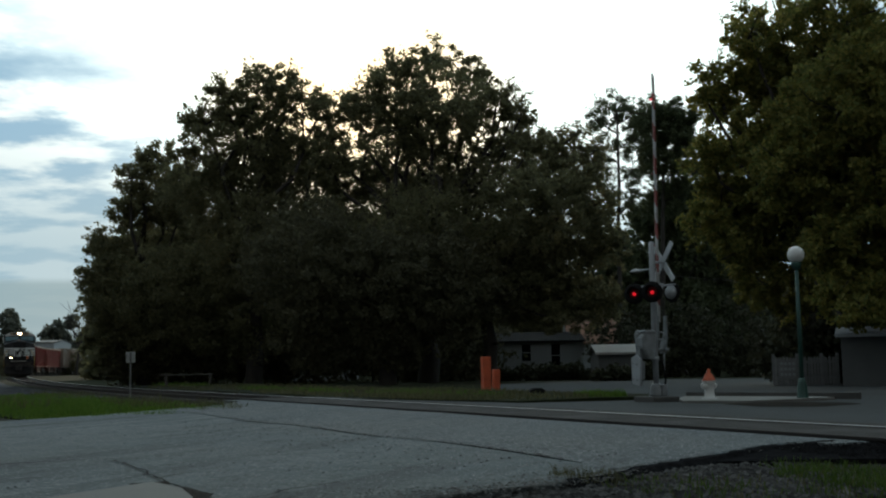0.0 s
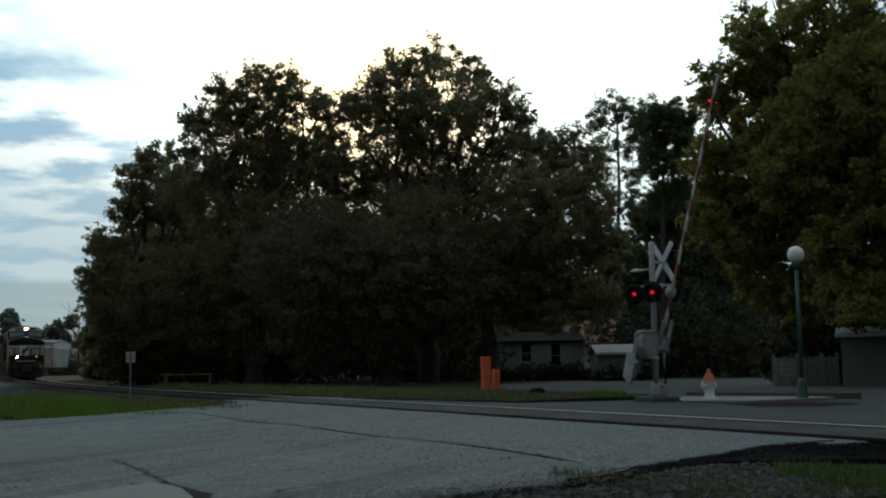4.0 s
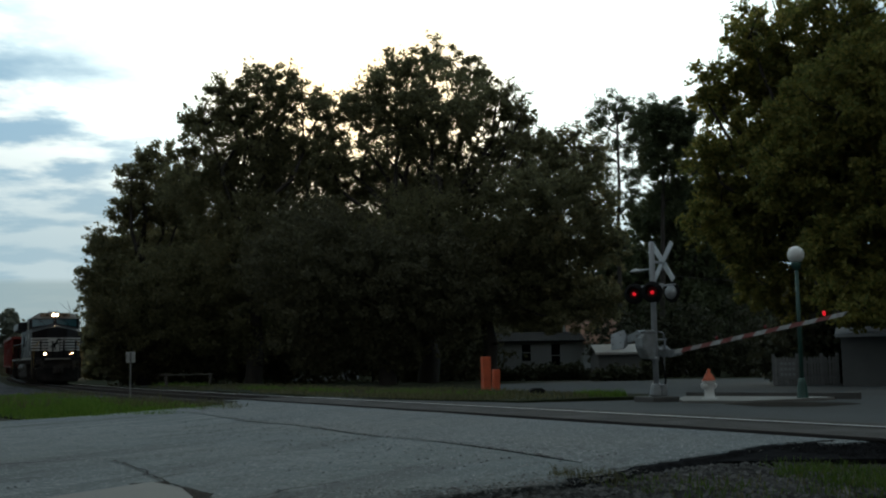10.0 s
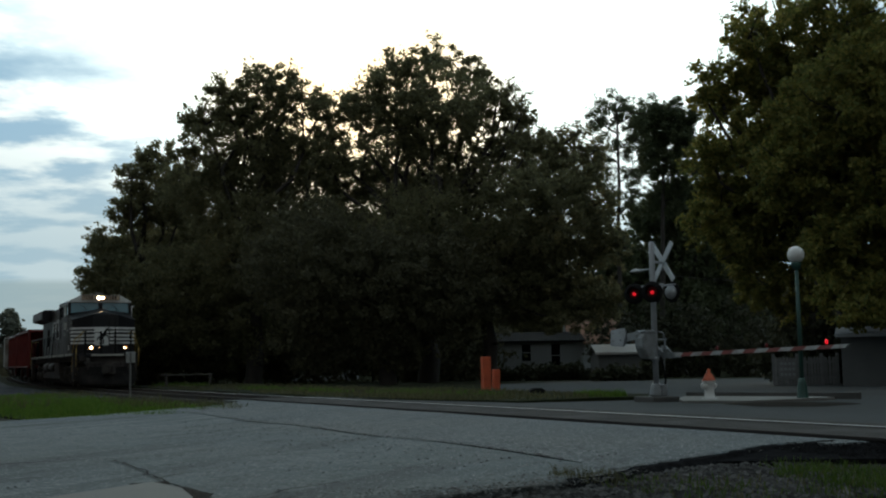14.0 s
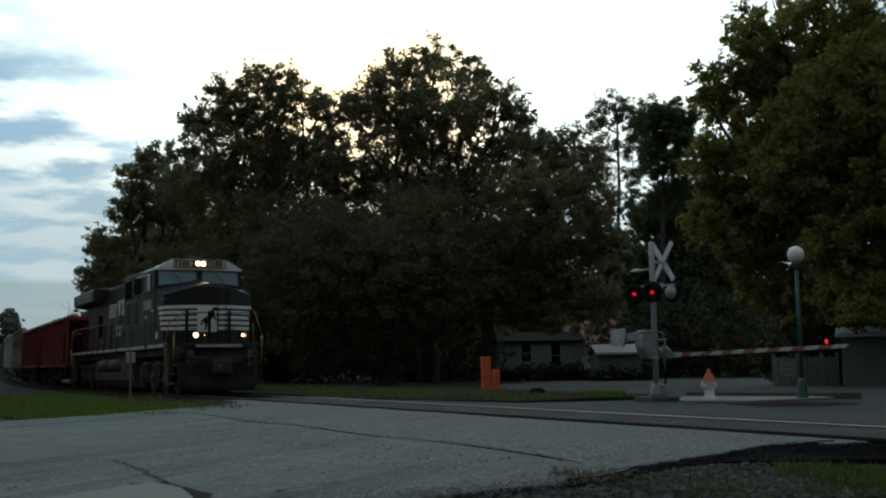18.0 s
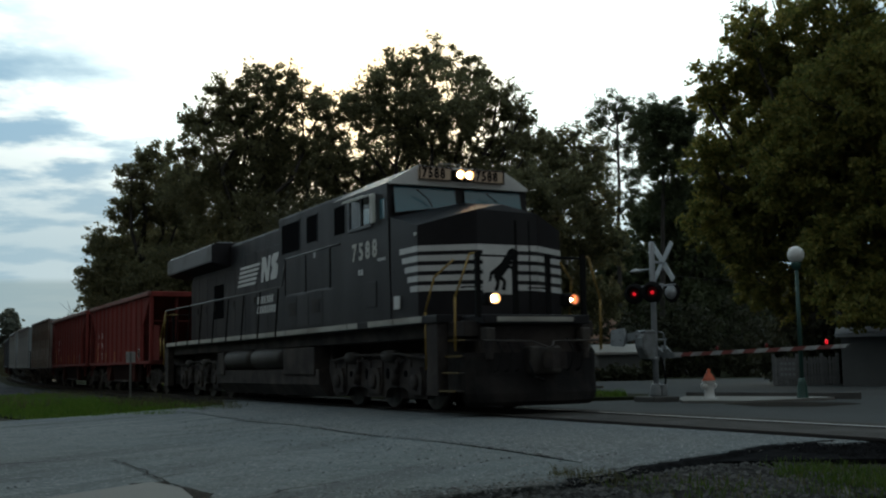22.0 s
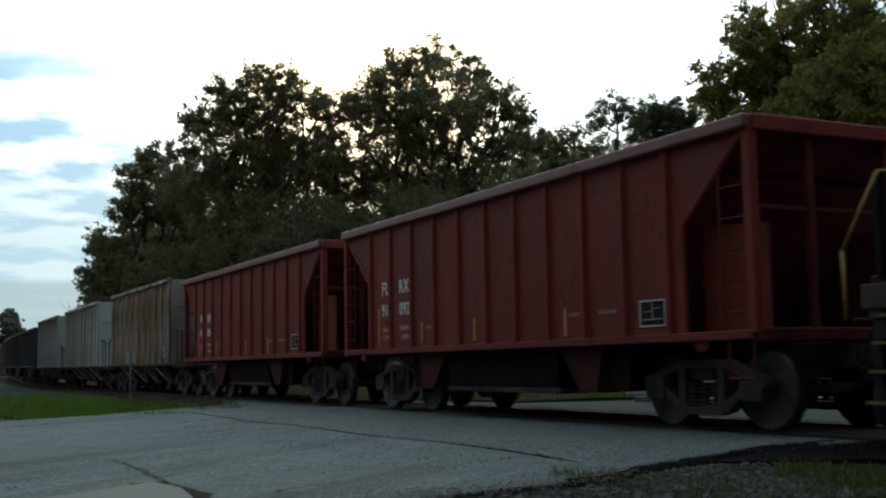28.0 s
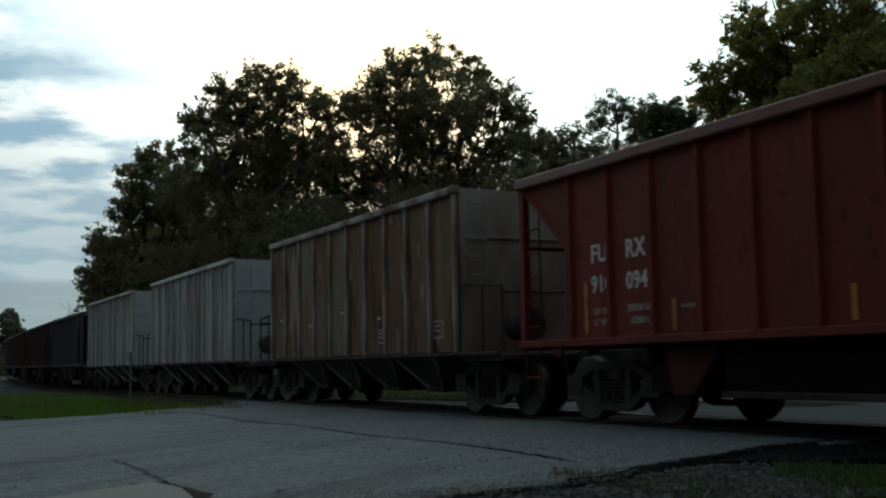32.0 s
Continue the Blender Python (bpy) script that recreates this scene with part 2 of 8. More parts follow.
M_REDEDGE = mat("oxide_red_ribs", (0.243, 0.046, 0.040), 0.7, spec=0.14, var=0.25, scale=2, fine=16, bump=0.12, stretch=(1, 1, 0.3))
M_GREYRUST = mat("rusty_grey_paint", (0.255, 0.212, 0.162), 0.75, var=0.30, scale=0.9, fine=14, bump=0.2, second=(0.150, 0.070, 0.033), amount=0.56, sharp=0.15, spec=0.25, stretch=(1.5, 1.5, 0.26), speck=(((0.072, 0.040, 0.027), 1.3, 0.15), ((0.19, 0.092, 0.046), 2.4, 0.12), ((0.29, 0.27, 0.24), 5.0, 0.05)))
M_RUSTEND = mat("rust_stained_pale_paint", (0.37, 0.375, 0.365), 0.75, var=0.2, scale=0.9, fine=14, bump=0.2, second=(0.135, 0.078, 0.048), amount=0.58, sharp=0.30, spec=0.25, stretch=(1, 0.9, 0.5), speck=(((0.10, 0.06, 0.04), 1.5, 0.10),))
M_RUSTRIB = mat("pale_worn_ribs", (0.39, 0.365, 0.33), 0.7, var=0.2, scale=2, fine=16, spec=0.25, second=(0.12, 0.070, 0.044), amount=0.50, sharp=0.14, stretch=(1.2, 1.2, 0.6))
M_GREYCAR = mat("pale_grey_paint", (0.36, 0.39, 0.395), 0.7, spec=0.25, var=0.2, scale=1.0, fine=14, bump=0.15, second=(0.150, 0.128, 0.100), amount=0.50, sharp=0.16, stretch=(2.2, 2.2, 0.20), speck=(((0.11, 0.075, 0.05), 2.6, 0.09),))
M_PALERIB = mat("pale_ribs", (0.52, 0.54, 0.53), 0.65, spec=0.3, var=0.15, scale=2, fine=16, second=(0.24, 0.20, 0.16), amount=0.44, sharp=0.14, stretch=(1.2, 1.2, 0.5))
M_PALEEND = mat("pale_blue_grey_end", (0.40, 0.45, 0.47), 0.7, spec=0.25, var=0.15, scale=1.0, fine=14, second=(0.20, 0.17, 0.14), amount=0.40, sharp=0.2, stretch=(1, 0.9, 0.5))
M_DARKCAR = mat("dark_car_paint", (0.055, 0.065, 0.08), 0.7, var=0.25, scale=1.0, second=(0.035, 0.03, 0.03), amount=0.45, stretch=(1, 1, 0.3))
M_BROWNCAR = mat("brown_car_paint", (0.06, 0.035, 0.028), 0.75, var=0.25, scale=1.0, second=(0.03, 0.024, 0.022), amount=0.45, stretch=(1, 1, 0.3))
M_STEEL = mat("worn_steel", (0.30, 0.29, 0.28), 0.45, 0.8, var=0.25, scale=6)
M_TRUCK = mat("dusty_cast_steel", (0.078, 0.071, 0.065), 0.8, 0.0, spec=0.2, var=0.35, scale=3, fine=20, bump=0.3, second=(0.115, 0.100, 0.086), amount=0.40, sharp=0.2)
# near-black red for the bays and skirts under the hopper cars
M_BAY = mat("near_black_oxide", (0.022, 0.010, 0.009), 0.9, spec=0.1, var=0.3, scale=2, fine=16, bump=0.2)
M_REFLECTOR = mat("worn_orange_reflector", (0.58, 0.22, 0.03), 0.5, var=0.25, scale=9, second=(0.34, 0.12, 0.03), amount=0.42)
M_STENCIL = mat("faded_stencil", (0.56, 0.53, 0.51), 0.7, var=0.15, scale=6)
M_FAINT = mat("worn_off_stencil", (0.34, 0.24, 0.22), 0.7, var=0.3, scale=12)
M_RIM = mat("worn_wheel_rim", (0.15, 0.135, 0.12), 0.55, 0.3, var=0.35, scale=7, fine=25, bump=0.1, second=(0.07, 0.058, 0.048), amount=0.45)
M_WHEELFACE = mat("rusty_wheel", (0.050, 0.039, 0.031), 0.8, 0.0, spec=0.15, var=0.35, scale=5, fine=25, bump=0.3)
M_GLASS = mat("tinted_cab_glass", (0.012, 0.016, 0.020), 0.12, spec=0.25, var=0.2, scale=3, bump=0)
M_DARKHOLE = mat("dark_opening", (0.006, 0.006, 0.007), 0.95, spec=0.02, var=0.2, bump=0)
M_HEAD = glow("lit_headlight", (1.0, 0.72, 0.42), 90.0)
M_LENS = glow("glowing_reflector", (1.0, 0.58, 0.25), 1.5)
M_LENS_DIM = glow("dimmed_reflector", (1.0, 0.36, 0.16), 0.25)
M_LAMP_DIM = glow("dim_lamp", (1.0, 0.50, 0.22), 1.6)
M_SILL = mat("dirty_sill_white", (0.52, 0.50, 0.44), 0.6, var=0.2, scale=2.5, fine=20, second=(0.20, 0.17, 0.14), amount=0.42, sharp=0.25, stretch=(0.6, 1, 1))
M_TANK = mat("dull_steel_paint", (0.055, 0.050, 0.046), 0.55, 0.0, spec=0.25, var=0.3, scale=3, second=(0.05, 0.045, 0.04), amount=0.4)
M_RED_LIT = glow("lit_red_lens", (0.90, 0.012, 0.025), 0.62)
M_RED_DIM = glow("dim_red_lens", (0.13, 0.005, 0.005), 0.02)
M_ALU = mat("aluminium_paint", (0.44, 0.46, 0.48), 0.5, 0.25, var=0.15, scale=3, fine=25, bump=0.08, second=(0.36, 0.36, 0.35), amount=0.35)
M_LAMPBLACK = mat("matte_black", (0.010, 0.010, 0.010), 0.7, spec=0.15, var=0.2)
M_MULCH = mat("dark_mulch", (0.030, 0.026, 0.021), 0.95, spec=0.05, var=0.4, scale=6, fine=30, bump=0.8)
M_REDPAINT = mat("red_paint", (0.25, 0.050, 0.040), 0.5, var=0.2, scale=4)
M_ARMWHITE = mat("white_reflective", (0.46, 0.46, 0.45), 0.55, var=0.2, scale=5, second=(0.30, 0.26, 0.24), amount=0.40)
M_BUCK = mat("pale_sign_metal", (0.62, 0.66, 0.68), 0.55, 0.1, var=0.12, scale=4, second=(0.46, 0.48, 0.48), amount=0.36)
M_STEPEDGE = mat("worn_step_yellow", (0.17, 0.115, 0.035), 0.7, var=0.3, scale=6)
M_BOARD = glow("backlit_board", (0.36, 0.28, 0.20), 0.07)
M_ORANGE = mat("orange_paint", (0.70, 0.125, 0.045), 0.55, var=0.16, scale=3, fine=20, second=(0.42, 0.10, 0.045), amount=0.36)
M_GREENPOST = mat("green_post_paint", (0.018, 0.075, 0.058), 0.45, var=0.25, scale=4)
M_GLOBE = mat("opal_globe", (0.86, 0.86, 0.84), 0.35, var=0.04, scale=3, bump=0)
M_VISOR = leaf_mat("translucent_visor", (0.82, 0.82, 0.78), (0.86, 0.86, 0.82), 0.4)
M_SIDING = mat("white_siding", (0.38, 0.41, 0.43), 0.7, var=0.08, scale=1.5)
M_DULLWHITE = mat("dull_white_paint", (0.112, 0.121, 0.124), 0.75, var=0.16, scale=1.5, second=(0.11, 0.115, 0.115), amount=0.42)
M_SHED = mat("dull_grey_boards", (0.115, 0.12, 0.12), 0.85, var=0.15, scale=2)
M_SHINGLE = mat("roof_shingles", (0.010, 0.010, 0.010), 0.95, spec=0.05, var=0.3, scale=3, rand=0.2)
M_BROWNROOF = mat("brown_roof", (0.23, 0.12, 0.075), 0.85, var=0.2, scale=1.2)
M_METALROOF = mat("pale_metal_roof", (0.34, 0.33, 0.31), 0.55, 0.1, var=0.18, scale=1.5, second=(0.33, 0.30, 0.27), amount=0.42)
M_CRUMB = mat("mixed_grit", (0.17, 0.165, 0.155), 0.9, spec=0.1, var=0.3, scale=8, island=0.6)
M_PICKET = mat("weathered_white_wood", (0.205, 0.21, 0.21), 0.8, var=0.22, scale=4, rand=0.15)
M_BARK = mat("bark", (0.052, 0.045, 0.039), 0.95, var=0.4, scale=4, fine=20, bump=1.0, stretch=(3, 3, 0.6))
M_SIGNBACK = mat("sign_back", (0.46, 0.47, 0.47), 0.45, 0.4, var=0.12, scale=3)
M_SIGNPOST = mat("galvanised_post", (0.22, 0.22, 0.22), 0.55, 0.5, var=0.2, scale=4)
M_WOOD = mat("weathered_wood", (0.14, 0.125, 0.11), 0.85, var=0.25, scale=4, stretch=(1, 6, 6))
M_BRICKWALL = mat("dull_brick", (0.11, 0.075, 0.06), 0.9, var=0.25, scale=1.0, fine=12)
M_GRASS = leaf_mat("grass_blades", (0.064, 0.138, 0.016), (0.130, 0.200, 0.030), 0.50)
M_TUFT = leaf_mat("low_grass", (0.046, 0.094, 0.014), (0.090, 0.128, 0.024), 0.45)
M_DRYGRASS = leaf_mat("dry_grass", (0.066, 0.074, 0.028), (0.150, 0.135, 0.070), 0.45)
M_LEAF = leaf_mat("oak_leaves", (0.114, 0.118, 0.068), (0.205, 0.194, 0.096), 0.55)
M_LEAF_WARM = leaf_mat("maple_leaves", (0.094, 0.122, 0.034), (0.255, 0.222, 0.056), 0.52)
M_NEEDLE = leaf_mat("pine_needles", (0.060, 0.080, 0.044), (0.10, 0.12, 0.056), 0.3)
M_MECH = mat("weathered_aluminium", (0.30, 0.32, 0.33), 0.55, 0.2, var=0.22, scale=5, fine=25, bump=0.1, second=(0.17, 0.17, 0.165), amount=0.42)
M_HEDGE = leaf_mat("hedge_leaves", (0.076, 0.075, 0.046), (0.125, 0.118, 0.064), 0.48)
# darker than the hedge leaves: canopy shade is put into this colour
M_SHRUB = leaf_mat("shaded_shrub_leaves", (0.036, 0.040, 0.024), (0.060, 0.062, 0.034), 0.35)
# paler, greyer leaf colour stands in for haze over the far trees
M_LEAF_FAR = leaf_mat("haze_tint_leaves", (0.105, 0.120, 0.100), (0.165, 0.175, 0.135), 0.5)

# ---------- mesh helpers ----------


def box(bm, x0, x1, y0, y1, z0, z1):
    vs = [bm.verts.new((x, y, z)) for x in (x0, x1) for y in (y0, y1) for z in (z0, z1)]
    for f in ((0, 1, 3, 2), (4, 6, 7, 5), (0, 4, 5, 1), (2, 3, 7, 6), (0, 2, 6, 4), (1, 5, 7, 3)):
        bm.faces.new([vs[i] for i in f])
    return vs


def rbox(x0, x1, y0, y1, z0, z1, r=0.02, seg=2):
    bm = bmesh.new()
    box(bm, x0, x1, y0, y1, z0, z1)
    bmesh.ops.bevel(bm, geom=bm.edges[:], offset=r, segments=seg, affect="EDGES", profile=0.5)
    return bm


def tube(bm, p0, p1, r0, r1=None, seg=10, caps=True):
    p0, p1 = Vector(p0), Vector(p1)
    r1 = r0 if r1 is None else r1
    axis = (p1 - p0).normalized()
    u = axis.orthogonal().normalized()
    v = axis.cross(u)
    rings = []
    for p, r in ((p0, r0), (p1, r1)):
        rings.append([bm.verts.new(p + (u * math.cos(a) + v * math.sin(a)) * r) for a in (2 * math.pi * k / seg for k in range(seg))])
    for k in range(seg):
        f = bm.faces.new((rings[0][k], rings[0][(k + 1) % seg], rings[1][(k + 1) % seg], rings[1][k]))
        f.smooth = seg > 6
    if caps:
        bm.faces.new(rings[0][::-1])
        bm.faces.new(rings[1])


def pipe(bm, pts, r, seg=8):
    for a, b in zip(pts[:-1], pts[1:]):
        tube(bm, a, b, r, r, seg)


def prism(bm, poly, axis, lo, hi):
    """Extrude a polygon of 2D points along an axis (0 x, 1 y, 2 z)."""
    def at(p, h):
        return ((h, p[0], p[1]), (p[0], h, p[1]), (p[0], p[1], h))[axis]
    a = [bm.verts.new(at(p, lo)) for p in poly]
    b = [bm.verts.new(at(p, hi)) for p in poly]
    n = len(poly)
    for k in range(n):
        bm.faces.new((a[k], a[(k + 1) % n], b[(k + 1) % n], b[k]))
    bm.faces.new(a[::-1])
    bm.faces.new(b)


def lathe(bm, profile, seg=20, centre=(0, 0, 0), axis=2):
    """Turn (radius, height) points round an axis through centre."""
    rings = []
    for r, h in profile:
        ring = []
        for k in range(seg):
            a = 2 * math.pi * k / seg
            c, s = r * math.cos(a), r * math.sin(a)
            v = ((h, c, s), (s, h, c), (c, s, h))[axis]
            ring.append(bm.verts.new(Vector(centre) + Vector(v)))
        rings.append(ring)
    for ra, rb in zip(rings[:-1], rings[1:]):
        for k in range(seg):
            bm.faces.new((ra[k], ra[(k + 1) % seg], rb[(k + 1) % seg], rb[k])).smooth = True
    bm.faces.new(rings[0][::-1])
    bm.faces.new(rings[-1])


def to_mesh(name, bm, material):
    bmesh.ops.recalc_face_normals(bm, faces=bm.faces[:])
    me = bpy.data.meshes.new(name)
    bm.to_mesh(me)
    bm.free()
    me.materials.append(material)
    return me


def part(name, bm, material, parent, label="", m=None):
    """One mesh object under a thing or a part; bm may be a mesh that is shared."""
    me = bm if isinstance(bm, bpy.types.Mesh) else to_mesh(name, bm, material)
    ob = new(name, me)
    ob.parent = parent
    if m is not None:
        ob.matrix_basis = m
    if label:
        ob["label"] = label
    return ob


def thing(name, label, category, group="", kind="", m=None):
    ob = new(name)
    ob.empty_display_size = 0.2
    if m is not None:
        ob.matrix_basis = m
    return tagged(ob, label, category, group, kind)


def solid(name, bm, material, label, category="", group="", kind="", m=None):
    ob = new(name, to_mesh(name, bm, material))
    if m is not None:
        ob.matrix_basis = m
    return tagged(ob, label, category, group, kind)


def bm_of(fn, *args):
    bm = bmesh.new()
    fn(bm, *args)
    return bm


def text_mesh(body, size, material, shear, width, bold, spacing):
    cu = bpy.data.curves.new("text", "FONT")
    cu.body, cu.size, cu.extrude, cu.shear, cu.space_character = body, size, 0.003, shear, spacing
    cu.resolution_u, cu.align_x, cu.offset = 3, "LEFT", bold
    tmp = bpy.data.objects.new("text", cu)
    me = bpy.data.meshes.new_from_object(tmp)
    bpy.data.objects.remove(tmp)
    bpy.data.curves.remove(cu)
    for v in me.vertices:
        v.co.x *= width
    me.materials.clear()
    me.materials.append(material)
    return me


def lettering(body, size, material, parent, m, label="", shear=0.0, name="lettering", width=1.0, bold=0.0, spacing=1.08, split=False):
    """Raised writing; with split, each character is a part of its own."""
    if not split:
        return part(name, text_mesh(body, size, material, shear, width, bold, spacing), material, parent, label, m)
    for k, ch in enumerate(body):
        if ch == " ":
            continue
        lead = text_mesh(body[:k + 1], size, material, shear, width, bold, spacing)
        one = text_mesh(ch, size, material, shear, width, bold, spacing)
        off = max(v.co.x for v in lead.vertices) - max(v.co.x for v in one.vertices)
        bpy.data.meshes.remove(lead)
        part(name, one, material, parent, label, m @ Matrix.Translation((off, 0, 0)))


# ---------- the line of the track ----------
# s runs along the track in the train's heading, l is the offset towards the camera's side
HEAD0 = -63.09
D0 = (math.cos(radians(HEAD0)), math.sin(radians(HEAD0)))
N0 = (math.sin(radians(HEAD0)), -math.cos(radians(HEAD0)))
FOOT = (-N0[0] * 10.13, -N0[1] * 10.13)


def grade(s):
    a = min(max(0.0, -s - 40.0), 90.0)
    return 5.5e-5 * a * a


def sl(s, l, z=0.0):
    return (FOOT[0] + D0[0] * s + N0[0] * l, FOOT[1] + D0[1] * s + N0[1] * l, z)


def to_sl(x, y):
    dx, dy = x - FOOT[0], y - FOOT[1]
    return dx * D0[0] + dy * D0[1], dx * N0[0] + dy * N0[1]


TRACK = []
_x, _y, _h, _s = *sl(70.0, 0)[:2], radians(HEAD0), 70.0
while _s > -340:
    TRACK.append((_x, _y, grade(_s), _h))
    _d = -_s - 44.0
    _k = 0.0 if _d < 0 else 1 / 885 if _d < 75 else min(1 / 885 + (_d - 75) * 1.5e-4, 1 / 150)
    if _d > 125 and radians(HEAD0) - _h > radians(38):
        _k = 0.0
    _h -= _k * 0.5
    _x, _y, _s = _x - math.cos(_h) * 0.5, _y - math.sin(_h) * 0.5, _s - 0.5


def on_track(s):
    """Place and heading of the track's centre at s."""
    f = min(max((70.0 - s) / 0.5, 0.0), len(TRACK) - 1.001)
    i = int(f)
    a, b, w = TRACK[i], TRACK[i + 1], f - i
    return [p + (q - p) * w for p, q in zip(a, b)]


def beside_track(s, l, z=0.0):
    x, y, zt, hd = on_track(s)
    return (x + math.sin(hd) * l, y - math.cos(hd) * l, zt + z)

# ---------- ground, road, track ----------


def ground_z(x, y):
    s, l = to_sl(x, y)
    return grade(s) - 0.17


def sheet(name, poly, z, material, label, category, kind="structure", step=1.2, jitter=0.0, thick=0.12):
    """A slab with an uneven top over a polygon given as (x, y) points; z may be a function."""
    bm = bmesh.new()
    zf = z if callable(z) else (lambda x, y: z)
    vs = [bm.verts.new((x, y, 0)) for x, y in poly]
    f = bm.faces.new(vs)
    bmesh.ops.triangulate(bm, faces=[f])
    for _ in range(9):
        long = [e for e in bm.edges if e.calc_length() > step * 2]
        if not long:
            break
        bmesh.ops.subdivide_edges(bm, edges=long, cuts=1)
        bmesh.ops.triangulate(bm, faces=[q for q in bm.faces if len(q.verts) > 3])
    for v in bm.verts:
        v.co.z = zf(v.co.x, v.co.y) + jitter * noise.noise(Vector((v.co.x * 0.5, v.co.y * 0.5, 3.0)))
    edge = [e for e in bm.edges if e.is_boundary]
    res = bmesh.ops.extrude_edge_only(bm, edges=edge)
    for v in res["geom"]:
        if isinstance(v, bmesh.types.BMVert):
            v.co.z -= thick
    return solid(name, bm, material, label, category, kind=kind)


def build_ground():
    xs = sorted(set([-2500, -1200, -600, -350] + list(range(-250, 260, 10)) + [350, 600, 1200, 2500]))
    ys = sorted(set([-800, -200, -60, -20] + list(range(-10, 260, 8)) + [320, 450, 700, 1200, 2500, 4000]))
    bm = bmesh.new()
    grid = [[bm.verts.new((x, y, ground_z(x, y))) for y in ys] for x in xs]
    for i in range(len(xs) - 1):
        for j in range(len(ys) - 1):
            bm.faces.new((grid[i][j], grid[i + 1][j], grid[i + 1][j + 1], grid[i][j + 1]))
    solid("ground", bm, M_EARTH, "rough earth and thin grass reaching the horizon", "ground", kind="structure")


build_ground()

ROAD = [(-14.0, 8.0), (-10.5, 15.0), (-8.86, 19.0), (-8.19, 20.9), (-7.34, 22.4), (-6.58, 24.6), (-5.77, 27.6), (-4.85, 30.6),
        sl(-31.5, -0.95)[:2], sl(-9.0, -0.95)[:2], sl(-8.9, 0.9)[:2], sl(-8.7, 2.2)[:2], sl(-8.2, 3.3)[:2], sl(-7.75, 4.45)[:2],
        (1.1, 8.75), (0.3, 8.15), (-0.3, 7.6), (-0.8, 7.1), (-2.0, 6.2), (-5.0, 4.0)]


def road_z(x, y):
    s, l = to_sl(x, y)
    k = min(1.0, max(0.0, (abs(l) - 1.2) / 3.0))
    return -0.040 - 0.02 * k


sheet("road", ROAD, road_z, M_ASPHALT, "weathered grey asphalt road over the level crossing", "road", step=0.9, jitter=0.012)
# rougher resurfaced part of the road beside the track
GRIT = [(-5.6, 24.4), (-5.22, 23.43), (-3.46, 19.44), (-2.35, 17.61), (-1.02, 14.68), (-0.06, 13.14), (0.63, 11.68), (1.2, 10.14), (1.0, 9.0), sl(-8.0, 4.25)[:2], sl(-8.45, 3.1)[:2], sl(-8.9, 2.1)[:2], sl(-9.05, 1.25)[:2], sl(-29.5, 1.25)[:2]]
sheet("road_patch", GRIT, lambda x, y: road_z(x, y) + 0.006, M_ASPHALT_GRIT, "coarser patched asphalt beside the rails", "road", step=0.9, jitter=0.012, thick=0.03)
FAR_LOT = [sl(-31.0, -0.95)[:2], sl(-33.0, -8.0)[:2], sl(-46.0, -16.0)[:2], sl(-50.0, -26.0)[:2], sl(-38.0, -34.0)[:2], sl(-5.0, -40.0)[:2], sl(10.0, -30.0)[:2], sl(4.0, -0.95)[:2]]
sheet("pavement", FAR_LOT, lambda x, y: -0.045 - 0.05 * min(1, max(0, (-to_sl(x, y)[1] - 1) / 4)), M_LOT, "grey asphalt street and lot beyond the track", "pavement", step=2.2, jitter=0.012)
sheet("gravel_corner", [sl(-8.0, 4.6)[:2], (1.1, 8.8), (0.3, 8.2), (-0.4, 7.6), (-0.9, 7.1), (-0.5, 5.5), (4.5, 5.0), (8.0, 7.5), sl(-2.0, 1.6)[:2], sl(-8.3, 1.9)[:2]],
      lambda x, y: -0.115, M_DIRT, "dirt and loose gravel at the corner of the road", "ground", step=0.6, jitter=0.05, thick=0.05)
sheet("concrete_slab", [(-2.72, 7.95), (-2.28, 8.86), (-1.95, 8.4), (-1.72, 7.75), (-1.6, 7.1), (-2.9, 6.9)], -0.033, M_CONCRETE,
      "pale concrete slab let into the road", "pavement", step=0.4, thick=0.05)
sheet("sidewalk", [(5.40, 26.5), (5.18, 24.8), (6.5, 24.16), (8.73, 25.51), (8.27, 27.3), (5.94, 28.13)], -0.035, M_CONCRETE,
      "pale concrete sidewalk corner beside the crossing signal", "pavement", step=0.8, thick=0.1)
bm = bmesh.new()
for k in range(9):
    a, b = sl(-22.5 + k * 0.42, -8.0 - k * 0.2), sl(-22.5 + (k + 1) * 0.42 - 0.01, -8.0 - (k + 1) * 0.2)
    off = Vector((N0[0], N0[1], 0)) * 0.15
    vs = [Vector(a) + Vector((0, 0, -0.12)), Vector(b) + Vector((0, 0, -0.12)), Vector(b) - off + Vector((0, 0, -0.12)), Vector(a) - off + Vector((0, 0, -0.12))]
    lo = [bm.verts.new(v) for v in vs]
    hi = [bm.verts.new(v + Vector((0, 0, 0.17))) for v in vs]
    for q in range(4):
        bm.faces.new((lo[q], lo[(q + 1) % 4], hi[(q + 1) % 4], hi[q]))
    bm.faces.new(hi)
solid("kerb", bm, M_KERB, "low concrete kerb behind the hydrant", "kerb", kind="structure")
bm = bmesh.new()
ring = []
for k in range(28):
    a = 2 * math.pi * k / 28
    ring.append(bm.verts.new((7.05 + 1.27 * math.cos(a) + 0.42 * math.sin(a), 23.3 - 0.62 * math.cos(a) + 1.3 * math.sin(a), -0.095 + 0.01 * math.sin(3 * a))))
top = bm.verts.new((7.05, 23.3, -0.035))
for k in range(28):
    bm.faces.new((ring[k], ring[(k + 1) % 28], top))
